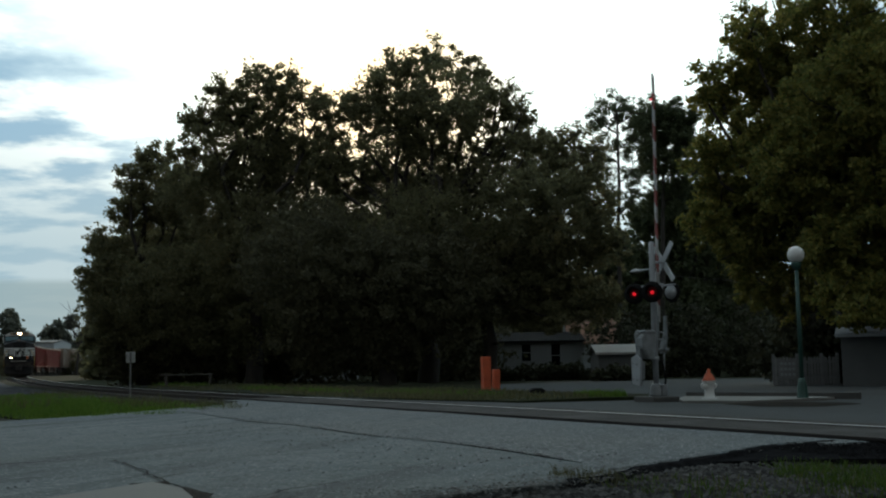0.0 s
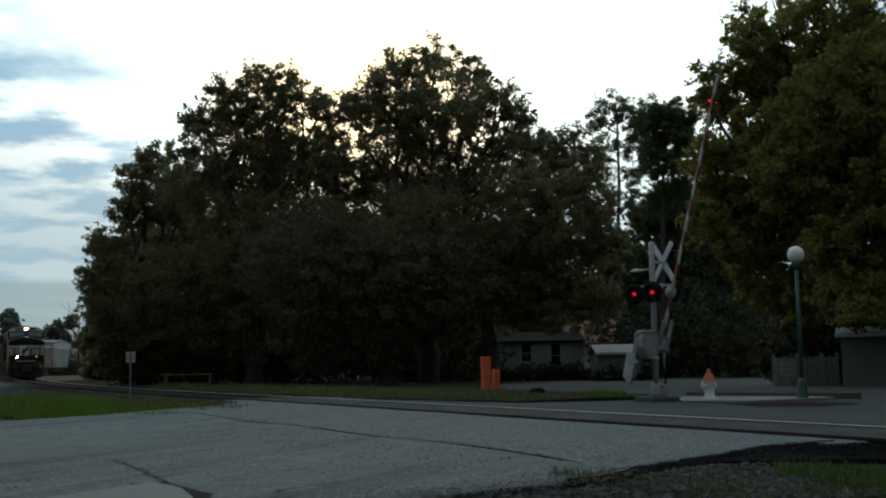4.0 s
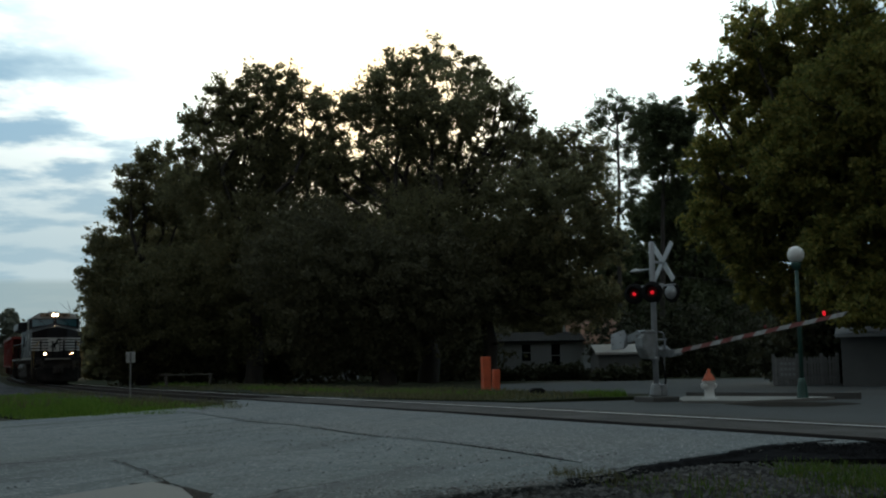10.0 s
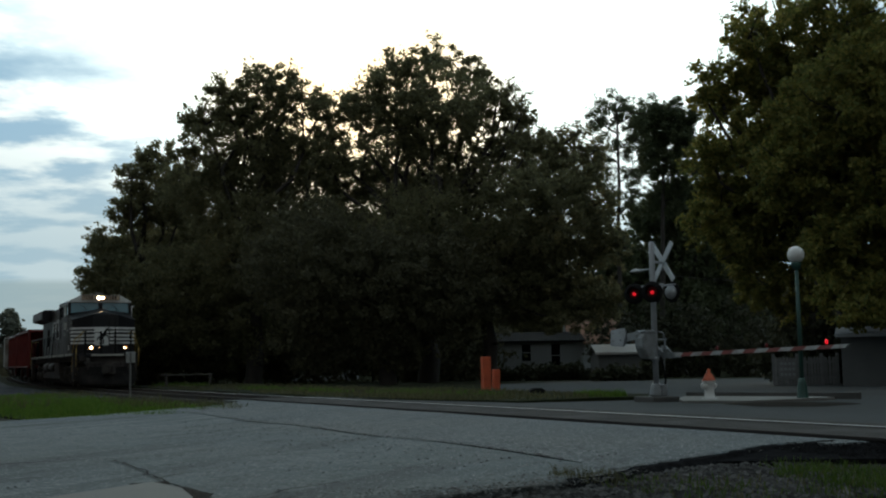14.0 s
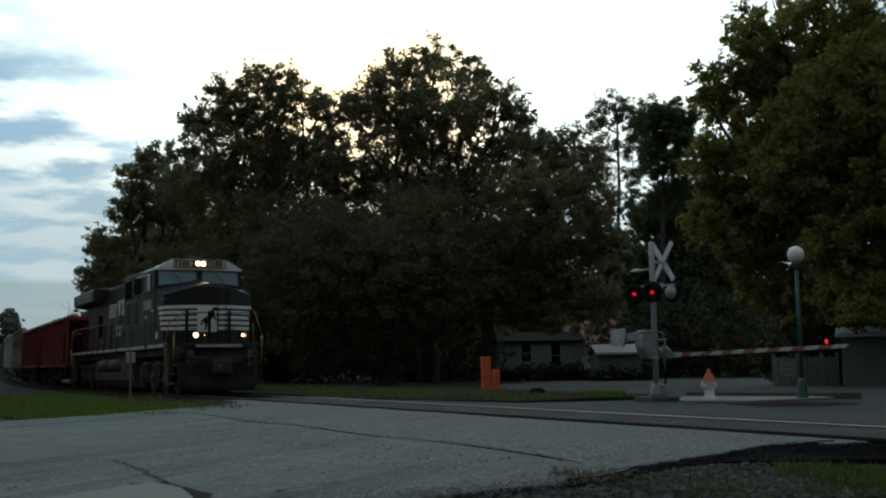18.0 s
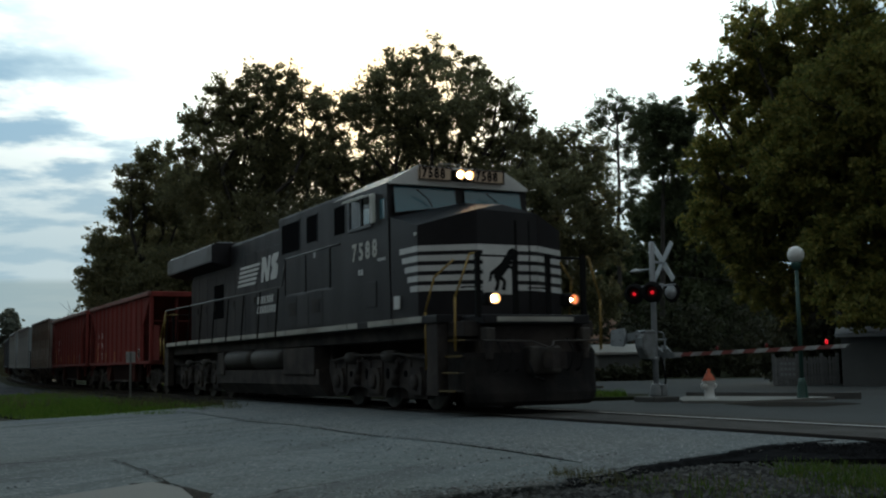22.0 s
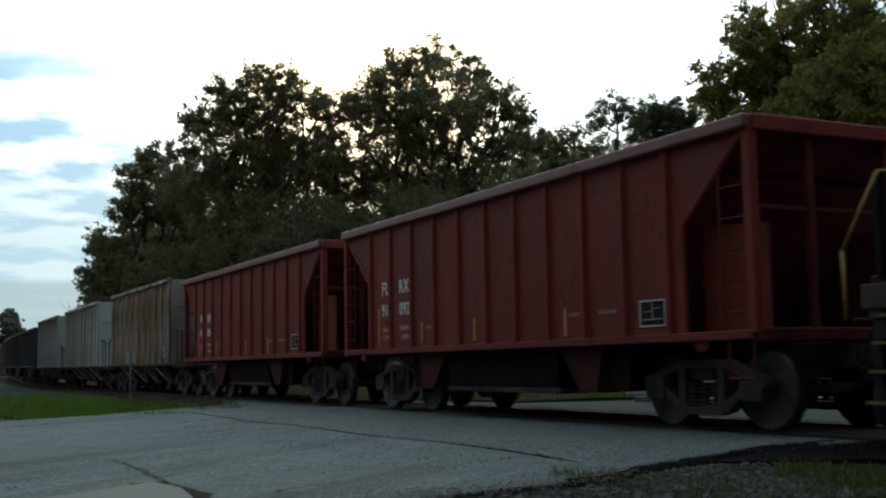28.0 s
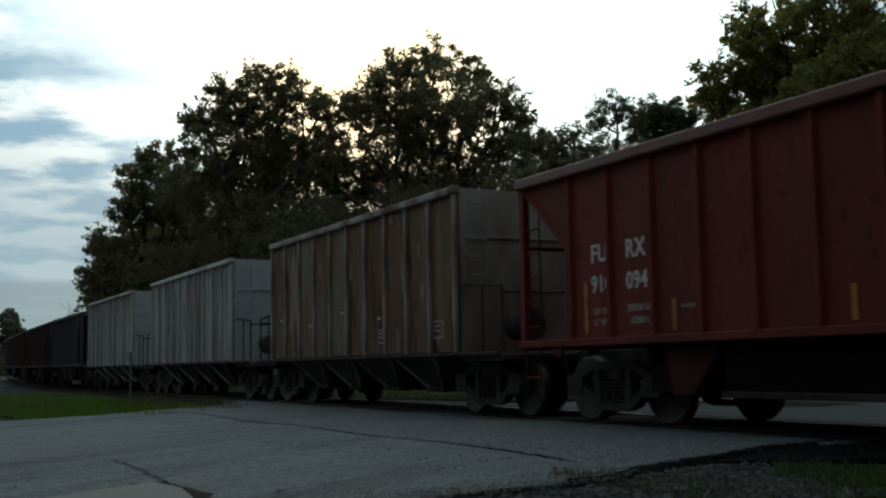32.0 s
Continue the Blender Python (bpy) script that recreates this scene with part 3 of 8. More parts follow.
solid("mulch_bed", bm, M_MULCH, "dark mulch bed round the foot of the lamp post", "flower bed", kind="structure")


def ribbon(name, pts, width, z, material, label, seed):
    """A ragged dark strip along a broken line: a tarred or open crack."""
    rng = random.Random(seed)
    bm = bmesh.new()
    prev = None
    for (x0, y0), (x1, y1) in zip(pts[:-1], pts[1:]):
        n = max(2, int(math.hypot(x1 - x0, y1 - y0) / 0.16))
        nx, ny = -(y1 - y0), x1 - x0
        q = math.hypot(nx, ny)
        nx, ny = nx / q, ny / q
        for k in range(n):
            w, c = k / n, rng.uniform(-0.035, 0.035)
            hw = width * rng.uniform(0.25, 0.75)
            px, py = x0 + (x1 - x0) * w + nx * c, y0 + (y1 - y0) * w + ny * c
            zz = road_z(px, py) + z
            pair = (bm.verts.new((px - nx * hw, py - ny * hw, zz)), bm.verts.new((px + nx * hw, py + ny * hw, zz)))
            if prev:
                bm.faces.new((prev[0], pair[0], pair[1], prev[1]))
            prev = pair
    return solid(name, bm, material, label, "crack", kind="structure")


ribbon("crack_1", [(-5.22, 23.43), (-3.46, 19.44), (-2.35, 17.61), (-1.02, 14.68), (-0.06, 13.14), (0.63, 11.68), (1.2, 10.14)], 0.034, 0.016, M_CRACK, "dark open joint across the asphalt", 1)
ribbon("crack_2", [(-3.28, 11.24), (-2.7, 10.1), (-2.36, 9.34), (-2.1, 8.8), (-1.85, 8.2)], 0.022, 0.016, M_CRACK, "dark crack running into the concrete slab", 2)
ribbon("crack_3", [(-2.36, 9.34), (-2.21, 9.7), (-1.76, 9.88), (-1.2, 10.4)], 0.018, 0.016, M_CRACK, "fine crack in the asphalt", 3)
ribbon("crack_4", [(-1.35, 7.7), (-1.1, 8.3), (-0.75, 8.9)], 0.025, 0.016, M_CRACK, "fine crack in the asphalt", 4)
ribbon("crack_5", [(-4.3, 10.9), (-3.6, 11.3), (-2.9, 11.5)], 0.03, 0.016, M_CRACK, "fine crack in the asphalt", 5)
ribbon("crack_6", [(-6.5, 15.0), (-5.0, 15.8), (-3.4, 16.3), (-2.0, 16.6)], 0.03, 0.016, M_CRACK, "worn wheel mark in the asphalt", 6)
streaks = (((-5.2, 12.6), (-4.4, 12.9), (-3.5, 12.9)), ((-4.6, 10.2), (-3.9, 10.5), (-3.3, 10.45)), ((-3.9, 9.3), (-3.4, 9.5), (-2.9, 9.45)), ((-6.4, 18.0), (-4.6, 18.4), (-3.2, 18.2)),
           ((-1.9, 11.4), (-1.2, 11.7), (-0.5, 11.6)), ((-2.2, 13.6), (-1.5, 13.5), (-0.9, 13.1)), ((-1.0, 9.6), (-0.5, 9.9), (0.1, 9.8)), ((-3.6, 14.6), (-2.9, 14.9), (-2.1, 14.9)), ((-3.3, 8.6), (-3.0, 8.75), (-2.75, 8.7)))
for k, line in enumerate(streaks):
    ribbon("crack_%d" % (7 + k), line, 0.012 + 0.004 * (k % 3), 0.014, M_CRACK, "fine dark crack in the weathered asphalt", 30 + k)
sheet("tar_spill", [sl(-8.9, 2.0)[:2], sl(-9.0, 0.9)[:2], sl(-6.0, 0.9)[:2], sl(-5.2, 1.5)[:2], sl(-7.2, 1.9)[:2], sl(-7.7, 2.6)[:2], sl(-8.1, 3.3)[:2], sl(-8.4, 3.0)[:2]], lambda x, y: -0.065, M_BLACKTOP, "black tarry stone spilled off the road's edge", "ground", step=0.35, jitter=0.05, thick=0.05)
# the black tarred edge where the road breaks off to the gravel
EDGE = [(0.9, 8.62), (1.35, 8.97), sl(-7.75, 4.45)[:2], sl(-8.2, 3.3)[:2], sl(-8.7, 2.2)[:2], sl(-8.9, 0.9)[:2]]
rng = random.Random(7)
bm = bmesh.new()
prev = None
for q, ((x0, y0), (x1, y1)) in enumerate(zip(EDGE[:-1], EDGE[1:])):
    n = max(3, int(math.hypot(x1 - x0, y1 - y0) / 0.12))
    for k in range(n):
        w = k / n
        px, py = x0 + (x1 - x0) * w, y0 + (y1 - y0) * w
        cur = []
        for out, z in ((-0.02 - rng.uniform(0.0, 0.09), road_z(px, py) + 0.012), (0.015 + rng.uniform(0, 0.02), road_z(px, py) + 0.006), (0.05 + rng.uniform(0.0, 0.05), -0.10), (0.10 + 0.05 * (q + w) + rng.uniform(0.0, 0.10), -0.112)):
            cur.append(bm.verts.new((px + D0[0] * out, py + D0[1] * out, z)))
        if prev:
            for k_ in range(3):
                bm.faces.new((prev[k_], prev[k_ + 1], cur[k_ + 1], cur[k_]))
        prev = cur
solid("tarred_edge", bm, M_BLACKTOP, "crumbled black tar along the road's broken edge", "road edge", kind="structure")
ribbon("tarred_joint", [(-2.32, 8.95), (-2.05, 8.5), (-1.75, 8.0), (-1.55, 7.5)], 0.22, 0.014, M_DIRT, "dirt-filled joint beside the concrete slab", 8)


def build_track():
    track = thing("railway_track", "single railway track on creosoted ties in grey ballast", "railway track", kind="structure")
    for side, l in (("near", 0.755), ("far", -0.755)):
        bm, bt = bmesh.new(), bmesh.new()
        prev = prevt = None
        s = 62.0
        while s > -300:
            c = beside_track(s, l)
            hd = on_track(s)[3]
            nx, ny = math.sin(hd), -math.cos(hd)
            prof = ((-0.07, -0.17), (-0.07, -0.15), (-0.012, -0.13), (-0.012, -0.045), (-0.036, -0.03), (-0.036, -0.003), (0.036, -0.003), (0.036, -0.03), (0.012, -0.045), (0.012, -0.13), (0.07, -0.15), (0.07, -0.17))
            cur = [bm.verts.new((c[0] + nx * u, c[1] + ny * u, c[2] + w)) for u, w in prof]
            curt = [bt.verts.new((c[0] + nx * u, c[1] + ny * u, c[2] + w)) for u, w in ((-0.032, -0.002), (-0.026, 0.004), (0.026, 0.004), (0.032, -0.002))]
            if prev:
                for k in range(len(prof)):
                    bm.faces.new((prev[k], prev[(k + 1) % len(prof)], cur[(k + 1) % len(prof)], cur[k]))
                for k in range(3):
                    bt.faces.new((prevt[k], prevt[k + 1], curt[k + 1], curt[k]))
            prev, prevt = cur, curt
            s -= 4.0 if s > -40 else 2.0
        rail = part("rail", bm, M_RAIL, track)
        # the near railhead keeps the rail's dark colour, the far one is polished
        part("railhead", bt, M_RAILTOP if side == "far" else M_RAIL, rail, "polished running surface" if side == "far" else "dark running surface")
    tie = to_mesh("tie", rbox(-0.115, 0.115, -1.3, 1.3, -0.09, 0.09, 0.012, 1), M_TIE)
    rng = random.Random(5)
    s, n = -31.8, 0
    while n < 230:
        c = beside_track(s, rng.uniform(-0.03, 0.03), -0.215 + rng.uniform(-0.008, 0.004))
        part("tie", tie, None, track, m=pose(*c, 0, 0, math.degrees(on_track(s)[3]) + rng.uniform(-1, 1)))
        s -= 0.53
        n += 1
    s = -6.5
    for n in range(40):
        c = beside_track(s, rng.uniform(-0.03, 0.03), -0.215)
        part("tie", tie, None, track, m=pose(*c, 0, 0, HEAD0 + rng.uniform(-1, 1)))
        s += 0.53
    # ballast bed and loose stones
    bm = bmesh.new()
    rows = []
    s = 60.0
    while s > -300:
        rows.append([bm.verts.new(beside_track(s, l, z)) for l, z in ((2.3, -0.24), (1.55, -0.19), (0.0, -0.17), (-1.55, -0.19), (-2.3, -0.24))])
        s -= 3.0
    for a, b in zip(rows[:-1], rows[1:]):
        for k in range(4):
            bm.faces.new((a[k], a[k + 1], b[k + 1], b[k]))
    solid("ballast_bed", bm, M_BALLAST, "bed of grey crushed stone under the track", "ballast", kind="structure")
    stones("ballast_stones", [(beside_track, -31, -75, -2.2, 2.2, -0.19, 9000), (beside_track, -7.5, 12, -2.1, 2.1, -0.19, 3000)], M_BALLAST,
           "loose grey crushed stone between the ties", 0.035)


def stones(name, fields, material, label, size, flat=0.8):
    rng = np.random.default_rng(11)
    verts, faces = [], []
    base = np.array([(-1, -0.8, -0.5), (1, -0.9, -0.6), (0.9, 1, -0.5), (-0.8, 0.9, -0.6), (0.1, 0.0, 0.8), (0.6, -0.2, 0.5)])
    tri = ((0, 1, 5), (1, 2, 5), (2, 4, 5), (0, 5, 4), (2, 3, 4), (3, 0, 4))
    for fn, s0, s1, l0, l1, z, n in fields:
        for _ in range(n):
            c = fn(rng.uniform(min(s0, s1), max(s0, s1)), rng.uniform(l0, l1), z)
            r = size * rng.uniform(0.5, 1.3)
            a = rng.uniform(0, 6.28)
            ca, sa = math.cos(a), math.sin(a)
            i = len(verts)
            for p in base * rng.uniform(0.7, 1.3, (6, 3)) * r:
                verts.append((c[0] + p[0] * ca - p[1] * sa, c[1] + p[0] * sa + p[1] * ca, c[2] + p[2] * flat + r * 0.375 * flat))
            faces += [(i + a_, i + b_, i + c_) for a_, b_, c_ in tri]
    me = bpy.data.meshes.new(name)
    me.from_pydata(verts, [], faces)
    me.materials.append(material)
    ob = new(name, me)
    return tagged(ob, label, "gravel", kind="stuff")


build_track()
# crossing: raised strip between and outside the rails with open flangeways
for nm, l0, l1 in (("crossing_panel_1", -0.62, 0.62), ("crossing_panel_2", 0.83, 1.35), ("crossing_panel_3", -1.5, -0.83)):
    sheet(nm, [sl(-31.0, l0)[:2], sl(-8.6, l0)[:2], sl(-8.6, l1)[:2], sl(-31.0, l1)[:2]], -0.012 if nm[-1] != "2" else -0.036, M_ASPHALT_GRIT if nm[-1] == "2" else M_CROSSING, "worn asphalt filling beside the rails", "road", step=1.0, jitter=0.008, thick=0.14)


def blades(name, spots, material, label, seed, h0=0.06, h1=0.2, wide=0.007):
    """Grass: many thin bent blades. spots: polygons as (centre s, l, half s, half l, count)."""
    rng = np.random.default_rng(seed)
    out_v, out_f = [], []
    for s, l, hs, hl, n, z in spots:
        p = rng.uniform(-1, 1, (n, 2))
        ok = np.abs(p[:, 0]) ** 3 + np.abs(p[:, 1]) ** 3 < 1
        p = p[ok]
        clump = 0.5 + 0.5 * np.sin(p[:, 0] * 9 + 1.7 * np.sin(p[:, 1] * 5 + s)) * np.sin(p[:, 1] * 7 + p[:, 0] * 3)
        keep = rng.uniform(0, 1, len(p)) < 0.35 + 0.65 * clump
        p, clump = p[keep], clump[keep]
        S, L = s + p[:, 0] * hs, l + p[:, 1] * hl
        x = FOOT[0] + D0[0] * S + N0[0] * L
        y = FOOT[1] + D0[1] * S + N0[1] * L
        zz = np.array([grade(a) for a in S]) + z
        hgt = rng.uniform(h0, h1, len(p)) * (0.55 + 0.7 * clump)
        a = rng.uniform(0, 6.28, len(p))
        lean = rng.uniform(0.1, 0.8, len(p)) * hgt
        w = wide * rng.uniform(0.7, 1.6, len(p))
        b = rng.uniform(0, 6.28, len(p))
        lx, ly = np.cos(b) * lean, np.sin(b) * lean
        i0 = len(out_v) and sum(len(v) for v in out_v)
        v = np.stack([np.stack([x - np.cos(a) * w, y - np.sin(a) * w, zz], -1), np.stack([x + np.cos(a) * w, y + np.sin(a) * w, zz], -1),
                      np.stack([x + lx * 0.4 + np.cos(a) * w * 0.7, y + ly * 0.4 + np.sin(a) * w * 0.7, zz + hgt * 0.6], -1),
                      np.stack([x + lx * 0.4 - np.cos(a) * w * 0.7, y + ly * 0.4 - np.sin(a) * w * 0.7, zz + hgt * 0.6], -1),
                      np.stack([x + lx, y + ly, zz + hgt], -1)], 1).reshape(-1, 3)
        out_v.append(v)
        base = i0 + 5 * np.arange(len(p))
        for k in base.tolist():
            out_f.append((k, k + 1, k + 2, k + 3))
            out_f.append((k + 3, k + 2, k + 4))
    me = bpy.data.meshes.new(name)
    me.from_pydata(np.concatenate(out_v).tolist(), [], out_f)
    me.materials.append(material)
    return tagged(new(name, me), label, "grass", kind="stuff")


# unseen walls added behind and beside the camera to close the place and block sky light
for nm, x0, x1, y0, y1, hh in (("wall_south", -30.0, 10.0, -15.0, -14.4, 12.0), ("wall_west", -16.6, -16.0, -14.4, 20.0, 15.0), ("wall_west_low", -16.6, -16.0, 20.0, 33.0, 5.0), ("wall_far_east", 27.0, 27.6, 8.0, 58.0, 19.0)):
    solid(nm, bm_of(box, x0, x1, y0, y1, -0.2, hh), M_BRICKWALL, "unseen brick wall added to block sky light", "wall", kind="structure")
# the next three blocks are also out of view and added for shade
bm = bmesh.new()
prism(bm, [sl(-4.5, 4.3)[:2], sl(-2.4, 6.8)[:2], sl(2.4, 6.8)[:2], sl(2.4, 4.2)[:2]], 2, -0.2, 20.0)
solid("wall_corner", bm, M_BRICKWALL, "unseen brick block added to shade the right of the track", "wall", kind="structure")
bm = bmesh.new()
prism(bm, [sl(-50, 10.5)[:2], sl(-110, 9.5)[:2], sl(-110, 11.0)[:2], sl(-50, 12.0)[:2]], 2, -0.2, 13.0)
solid("wall_northwest", bm, M_BRICKWALL, "long unseen wall added to shade the far track", "wall", kind="structure")
solid("wall_east", bm_of(box, -11.5, 11.5, -4.5, 4.5, -0.2, 29.0), M_BRICKWALL, "unseen brick block added to keep light off the right", "wall", kind="structure", m=pose(*sl(14.0, 8.6), 0, 0, HEAD0))

# ---------- plants ----------


def leaf_cloud(lobes, size, density, seed, flat=0.5):
    """Corner points of many small leaves in the lobes (x, y, z, r, share): tight clumps, loose filling and sprigs that stick out."""
    rng = np.random.default_rng(seed)
    cs = []
    for x, y, z, r, share in lobes:
        n = int(density * r * r * 0.95 * share)
        nc = max(24, int(r * r * 18 * max(share, 0.5)))
        d = rng.normal(size=(nc, 3))
        d /= np.linalg.norm(d, axis=1)[:, None]
        cc = d * (r * rng.uniform(0.1, 1.10, nc) ** 0.55)[:, None] * (1, 1, 0.92) + (x, y, z)
        cr = 0.125 * r * rng.uniform(0.4, 1.6, nc) + 0.16
        k = int(n * 0.87)
        pick = rng.integers(0, nc, k)
        q = rng.normal(size=(k, 3))
        q /= np.linalg.norm(q, axis=1)[:, None]
        q *= (rng.uniform(0, 1.25, k) ** 0.6)[:, None] * (1, 1, 0.75)
        cs.append(cc[pick] + q * cr[pick][:, None])
        # loose leaves all through the lobe
        k = int(n * 0.05)
        q = rng.normal(size=(k, 3))
        q /= np.linalg.norm(q, axis=1)[:, None]
        cs.append(q * (r * rng.uniform(0, 1, k) ** 0.45)[:, None] + (x, y, z))
        # sprigs: leaves strung along short shoots past the outline
        ns = max(6, int(r * 9))
        a = rng.normal(size=(ns, 3)) + (0, 0, 0.35)
        a /= np.linalg.norm(a, axis=1)[:, None]
        k = max(ns, int(n * 0.08))
        pick, w = rng.integers(0, ns, k), rng.uniform(0.82, 1.0, k)
        reach = (1.0 + 0.42 * rng.uniform(0, 1, ns))[pick]
        cs.append(a[pick] * (r * (0.8 + (reach - 0.8) * (w - 0.82) / 0.18))[:, None] + rng.normal(size=(k, 3)) * 0.07 + (x, y, z))
    c = np.concatenate(cs)
    n = len(c)
    u = rng.normal(size=(n, 3))
    u /= np.linalg.norm(u, axis=1)[:, None]
    w = rng.normal(size=(n, 3))
    w -= (w * u).sum(1)[:, None] * u
    w /= np.linalg.norm(w, axis=1)[:, None]
    sz = size * rng.uniform(0.55, 1.35, n)[:, None]
    v = np.stack([c - u * sz, c + w * sz * flat, c + u * sz, c - w * sz * flat], 1).reshape(-1, 3)
    return v, n


def leaf_mesh(name, v, n, material):
    me = bpy.data.meshes.new(name)
    me.vertices.add(4 * n)
    me.vertices.foreach_set("co", v.astype(np.float32).ravel())
    me.loops.add(4 * n)
    me.loops.foreach_set("vertex_index", np.arange(4 * n, dtype=np.int32))
    me.polygons.add(n)
    me.polygons.foreach_set("loop_start", np.arange(0, 4 * n, 4, dtype=np.int32))
    me.polygons.foreach_set("loop_total", np.full(n, 4, dtype=np.int32))
    me.update(calc_edges=True)
    me.validate()
    me.materials.append(material)
    return me


def limb(bm, p0, p1, r0, r1, rng, bend=0.08, n=4):
    a = Vector(p0)
    end = Vector(p1)
    span = (end - a).length
    last = r0
    for k in range(1, n + 1):
        b = Vector(p0).lerp(end, k / n)
        if k < n:
            b += Vector((rng.uniform(-1, 1), rng.uniform(-1, 1), rng.uniform(-0.5, 0.5))) * span * bend
        r = r0 + (r1 - r0) * k / n
        tube(bm, a, b, last, r, 8 if r0 > 0.1 else 5, caps=False)
        a, last = b, r


def tree(name, label, x, y, lobes, material, seed, size=0.2, density=300, trunk_r=0.35, bole=None, deep=1.0, straight=False, flat=0.5):
    """lobes: (x, z, r) masses of the crown; each gets a limb from the trunk and its own depth."""
    rng = random.Random(seed)
    gz = ground_z(x, y)
    t = thing(name, label, "tree", m=pose(x, y, gz))
    full, bm = [], bmesh.new()
    top = max(l[1] for l in lobes)
    fork = Vector((0, 0, bole if bole else top * 0.32))
    if straight:
        head = Vector((sum(l[0] for l in lobes) / len(lobes) - x, 0, top - gz - 0.3))
        limb(bm, (0, 0, -0.2), head, trunk_r, 0.06, rng, 0.006, 7)
    else:
        limb(bm, (0, 0, -0.2), fork, trunk_r * 1.25, trunk_r, rng, 0.03, 4)
    for lx, lz, r, *own in lobes:
        dy = own[0] if own else rng.uniform(-1, 1) * deep * r * 0.9
        c = Vector((lx - x, dy, lz - gz))
        full.append((c.x, c.y, c.z, r * 1.05, own[1] if len(own) > 1 else 1.0 if straight else 0.80 if lz > 12.2 else 1.02 if lz > 8.5 else 1.25))
        if straight:
            base = head * max(0.25, min(0.97, (c.z - 0.8) / head.z))
            limb(bm, base, c, 0.07, 0.025, rng, 0.06, 3)
        else:
            limb(bm, fork, c, trunk_r * 0.42, 0.05, rng, 0.09, 5)
        for _ in range(5 if not straight else 4):
            q = Vector((rng.uniform(-1, 1), rng.uniform(-1, 1), rng.uniform(-0.4, 1))) * r * 0.9
            limb(bm, c, c + q, 0.045, 0.012, rng, 0.1, 3)
    part("trunk", bm, M_BARK, t)
    v, n = leaf_cloud(full, size, density, seed, flat)
    part("crown", leaf_mesh("crown", v, n, material), material, t)
    return t


tree("oak_tree", "tall dark broadleaf tree at the edge of the grove", -18.6, 70, [(-20.6, 8.4, 1.4), (-18.9, 11.3, 1.8), (-17.6, 13.3, 1.7), (-19.4, 5.6, 2.4), (-17.0, 9.1, 2.9), (-16.3, 4.8, 3.4), (-20.4, 2.9, 1.5), (-19.0, 2.1, 2.0), (-21.5, 8.6, 0.8), (-21.2, 6.6, 1.2), (-19.9, 10.6, 1.2), (-19.3, 12.7, 1.0), (-18.4, 13.9, 0.9), (-16.2, 11.6, 2.0), (-20.9, 4.6, 1.2)], M_LEAF, 21, 0.105, 1900)
tree("oak_tree", "tall dark broadleaf tree with a ragged crown", -11.2, 66, [(-13.8, 15.2, 1.4), (-12.8, 16.7, 1.3), (-10.8, 17.4, 1.4), (-9.1, 17.5, 1.3), (-8.1, 15.9, 1.4), (-11.4, 13.6, 2.8), (-13.8, 11.6, 2.5), (-8.8, 11.9, 2.8), (-11.1, 7.9, 3.5), (-12.1, 3.9, 3.0), (-10.0, 15.4, 1.7), (-11.9, 15.8, 1.5), (-14.9, 15.4, 0.8), (-15.3, 13.8, 0.9), (-7.0, 13.6, 1.3), (-9.9, 13.4, 1.8), (-6.9, 16.6, 0.6, 0.0, 0.8)], M_LEAF, 22, 0.105, 1800, 0.42)
tree("oak_tree", "largest dark broadleaf tree with gaps of sky in its crown", -1.0, 65, [(-4.6, 16.0, 1.5), (-2.6, 18.0, 1.6), (-0.3, 18.6, 1.4), (1.7, 17.9, 1.3), (0.3, 15.6, 2.4), (-3.0, 14.4, 2.0), (3.2, 15.7, 1.4), (3.9, 13.5, 1.8), (-5.2, 12.3, 2.1), (-1.7, 11.6, 3.4), (2.2, 10.8, 2.8), (-1.4, 7.3, 3.6), (-6.4, 12.3, 1.3), (-6.3, 10.4, 1.7), (-6.0, 8.2, 2.0), (4.6, 15.0, 1.0), (-6.6, 14.5, 1.1), (-5.7, 16.0, 0.9), (-0.9, 13.7, 1.9), (-1.6, 16.3, 1.8), (1.5, 15.9, 1.2), (-3.6, 16.4, 1.4), (2.7, 17.2, 0.9, 0.0, 0.6), (4.1, 17.0, 0.8, 0.0, 0.16), (4.8, 16.3, 0.7, 0.0, 0.14), (4.4, 15.7, 0.8, 0.0, 0.3), (2.2, 14.0, 1.4, 0.0, 0.6)], M_LEAF, 23, 0.105, 1600, 0.5)
tree("oak_tree", "dark broadleaf tree beside the white house", 2.4, 62, [(5.9, 12.4, 1.3), (7.3, 10.9, 1.5), (4.9, 9.1, 2.6), (7.7, 8.1, 1.6), (3.3, 5.9, 3.0), (6.2, 5.3, 2.2), (4.2, 3.5, 0.9, -1.0), (5.9, 3.3, 0.9, -1.5), (7.4, 3.5, 1.0, -1.0), (8.8, 4.2, 1.2, -1.0), (6.6, 12.9, 1.2), (8.1, 11.7, 1.2), (5.0, 13.0, 1.3), (8.6, 9.6, 1.3), (7.6, 13.6, 0.8, 0.0, 0.4), (5.9, 10.6, 1.6), (9.0, 7.2, 1.4), (8.6, 12.6, 0.8, 0.0, 0.5)], M_LEAF, 24, 0.105, 1800, 0.34)
tree("oak_tree", "low spreading dark broadleaf tree in front of the grove", -3.0, 60, [(-6.8, 5.9, 3.5), (-3.2, 4.7, 3.3), (0.4, 4.9, 3.0), (-6.8, 2.6, 2.1), (-2.6, 2.3, 1.8)], M_HEDGE, 25, 0.115, 1300, 0.4)
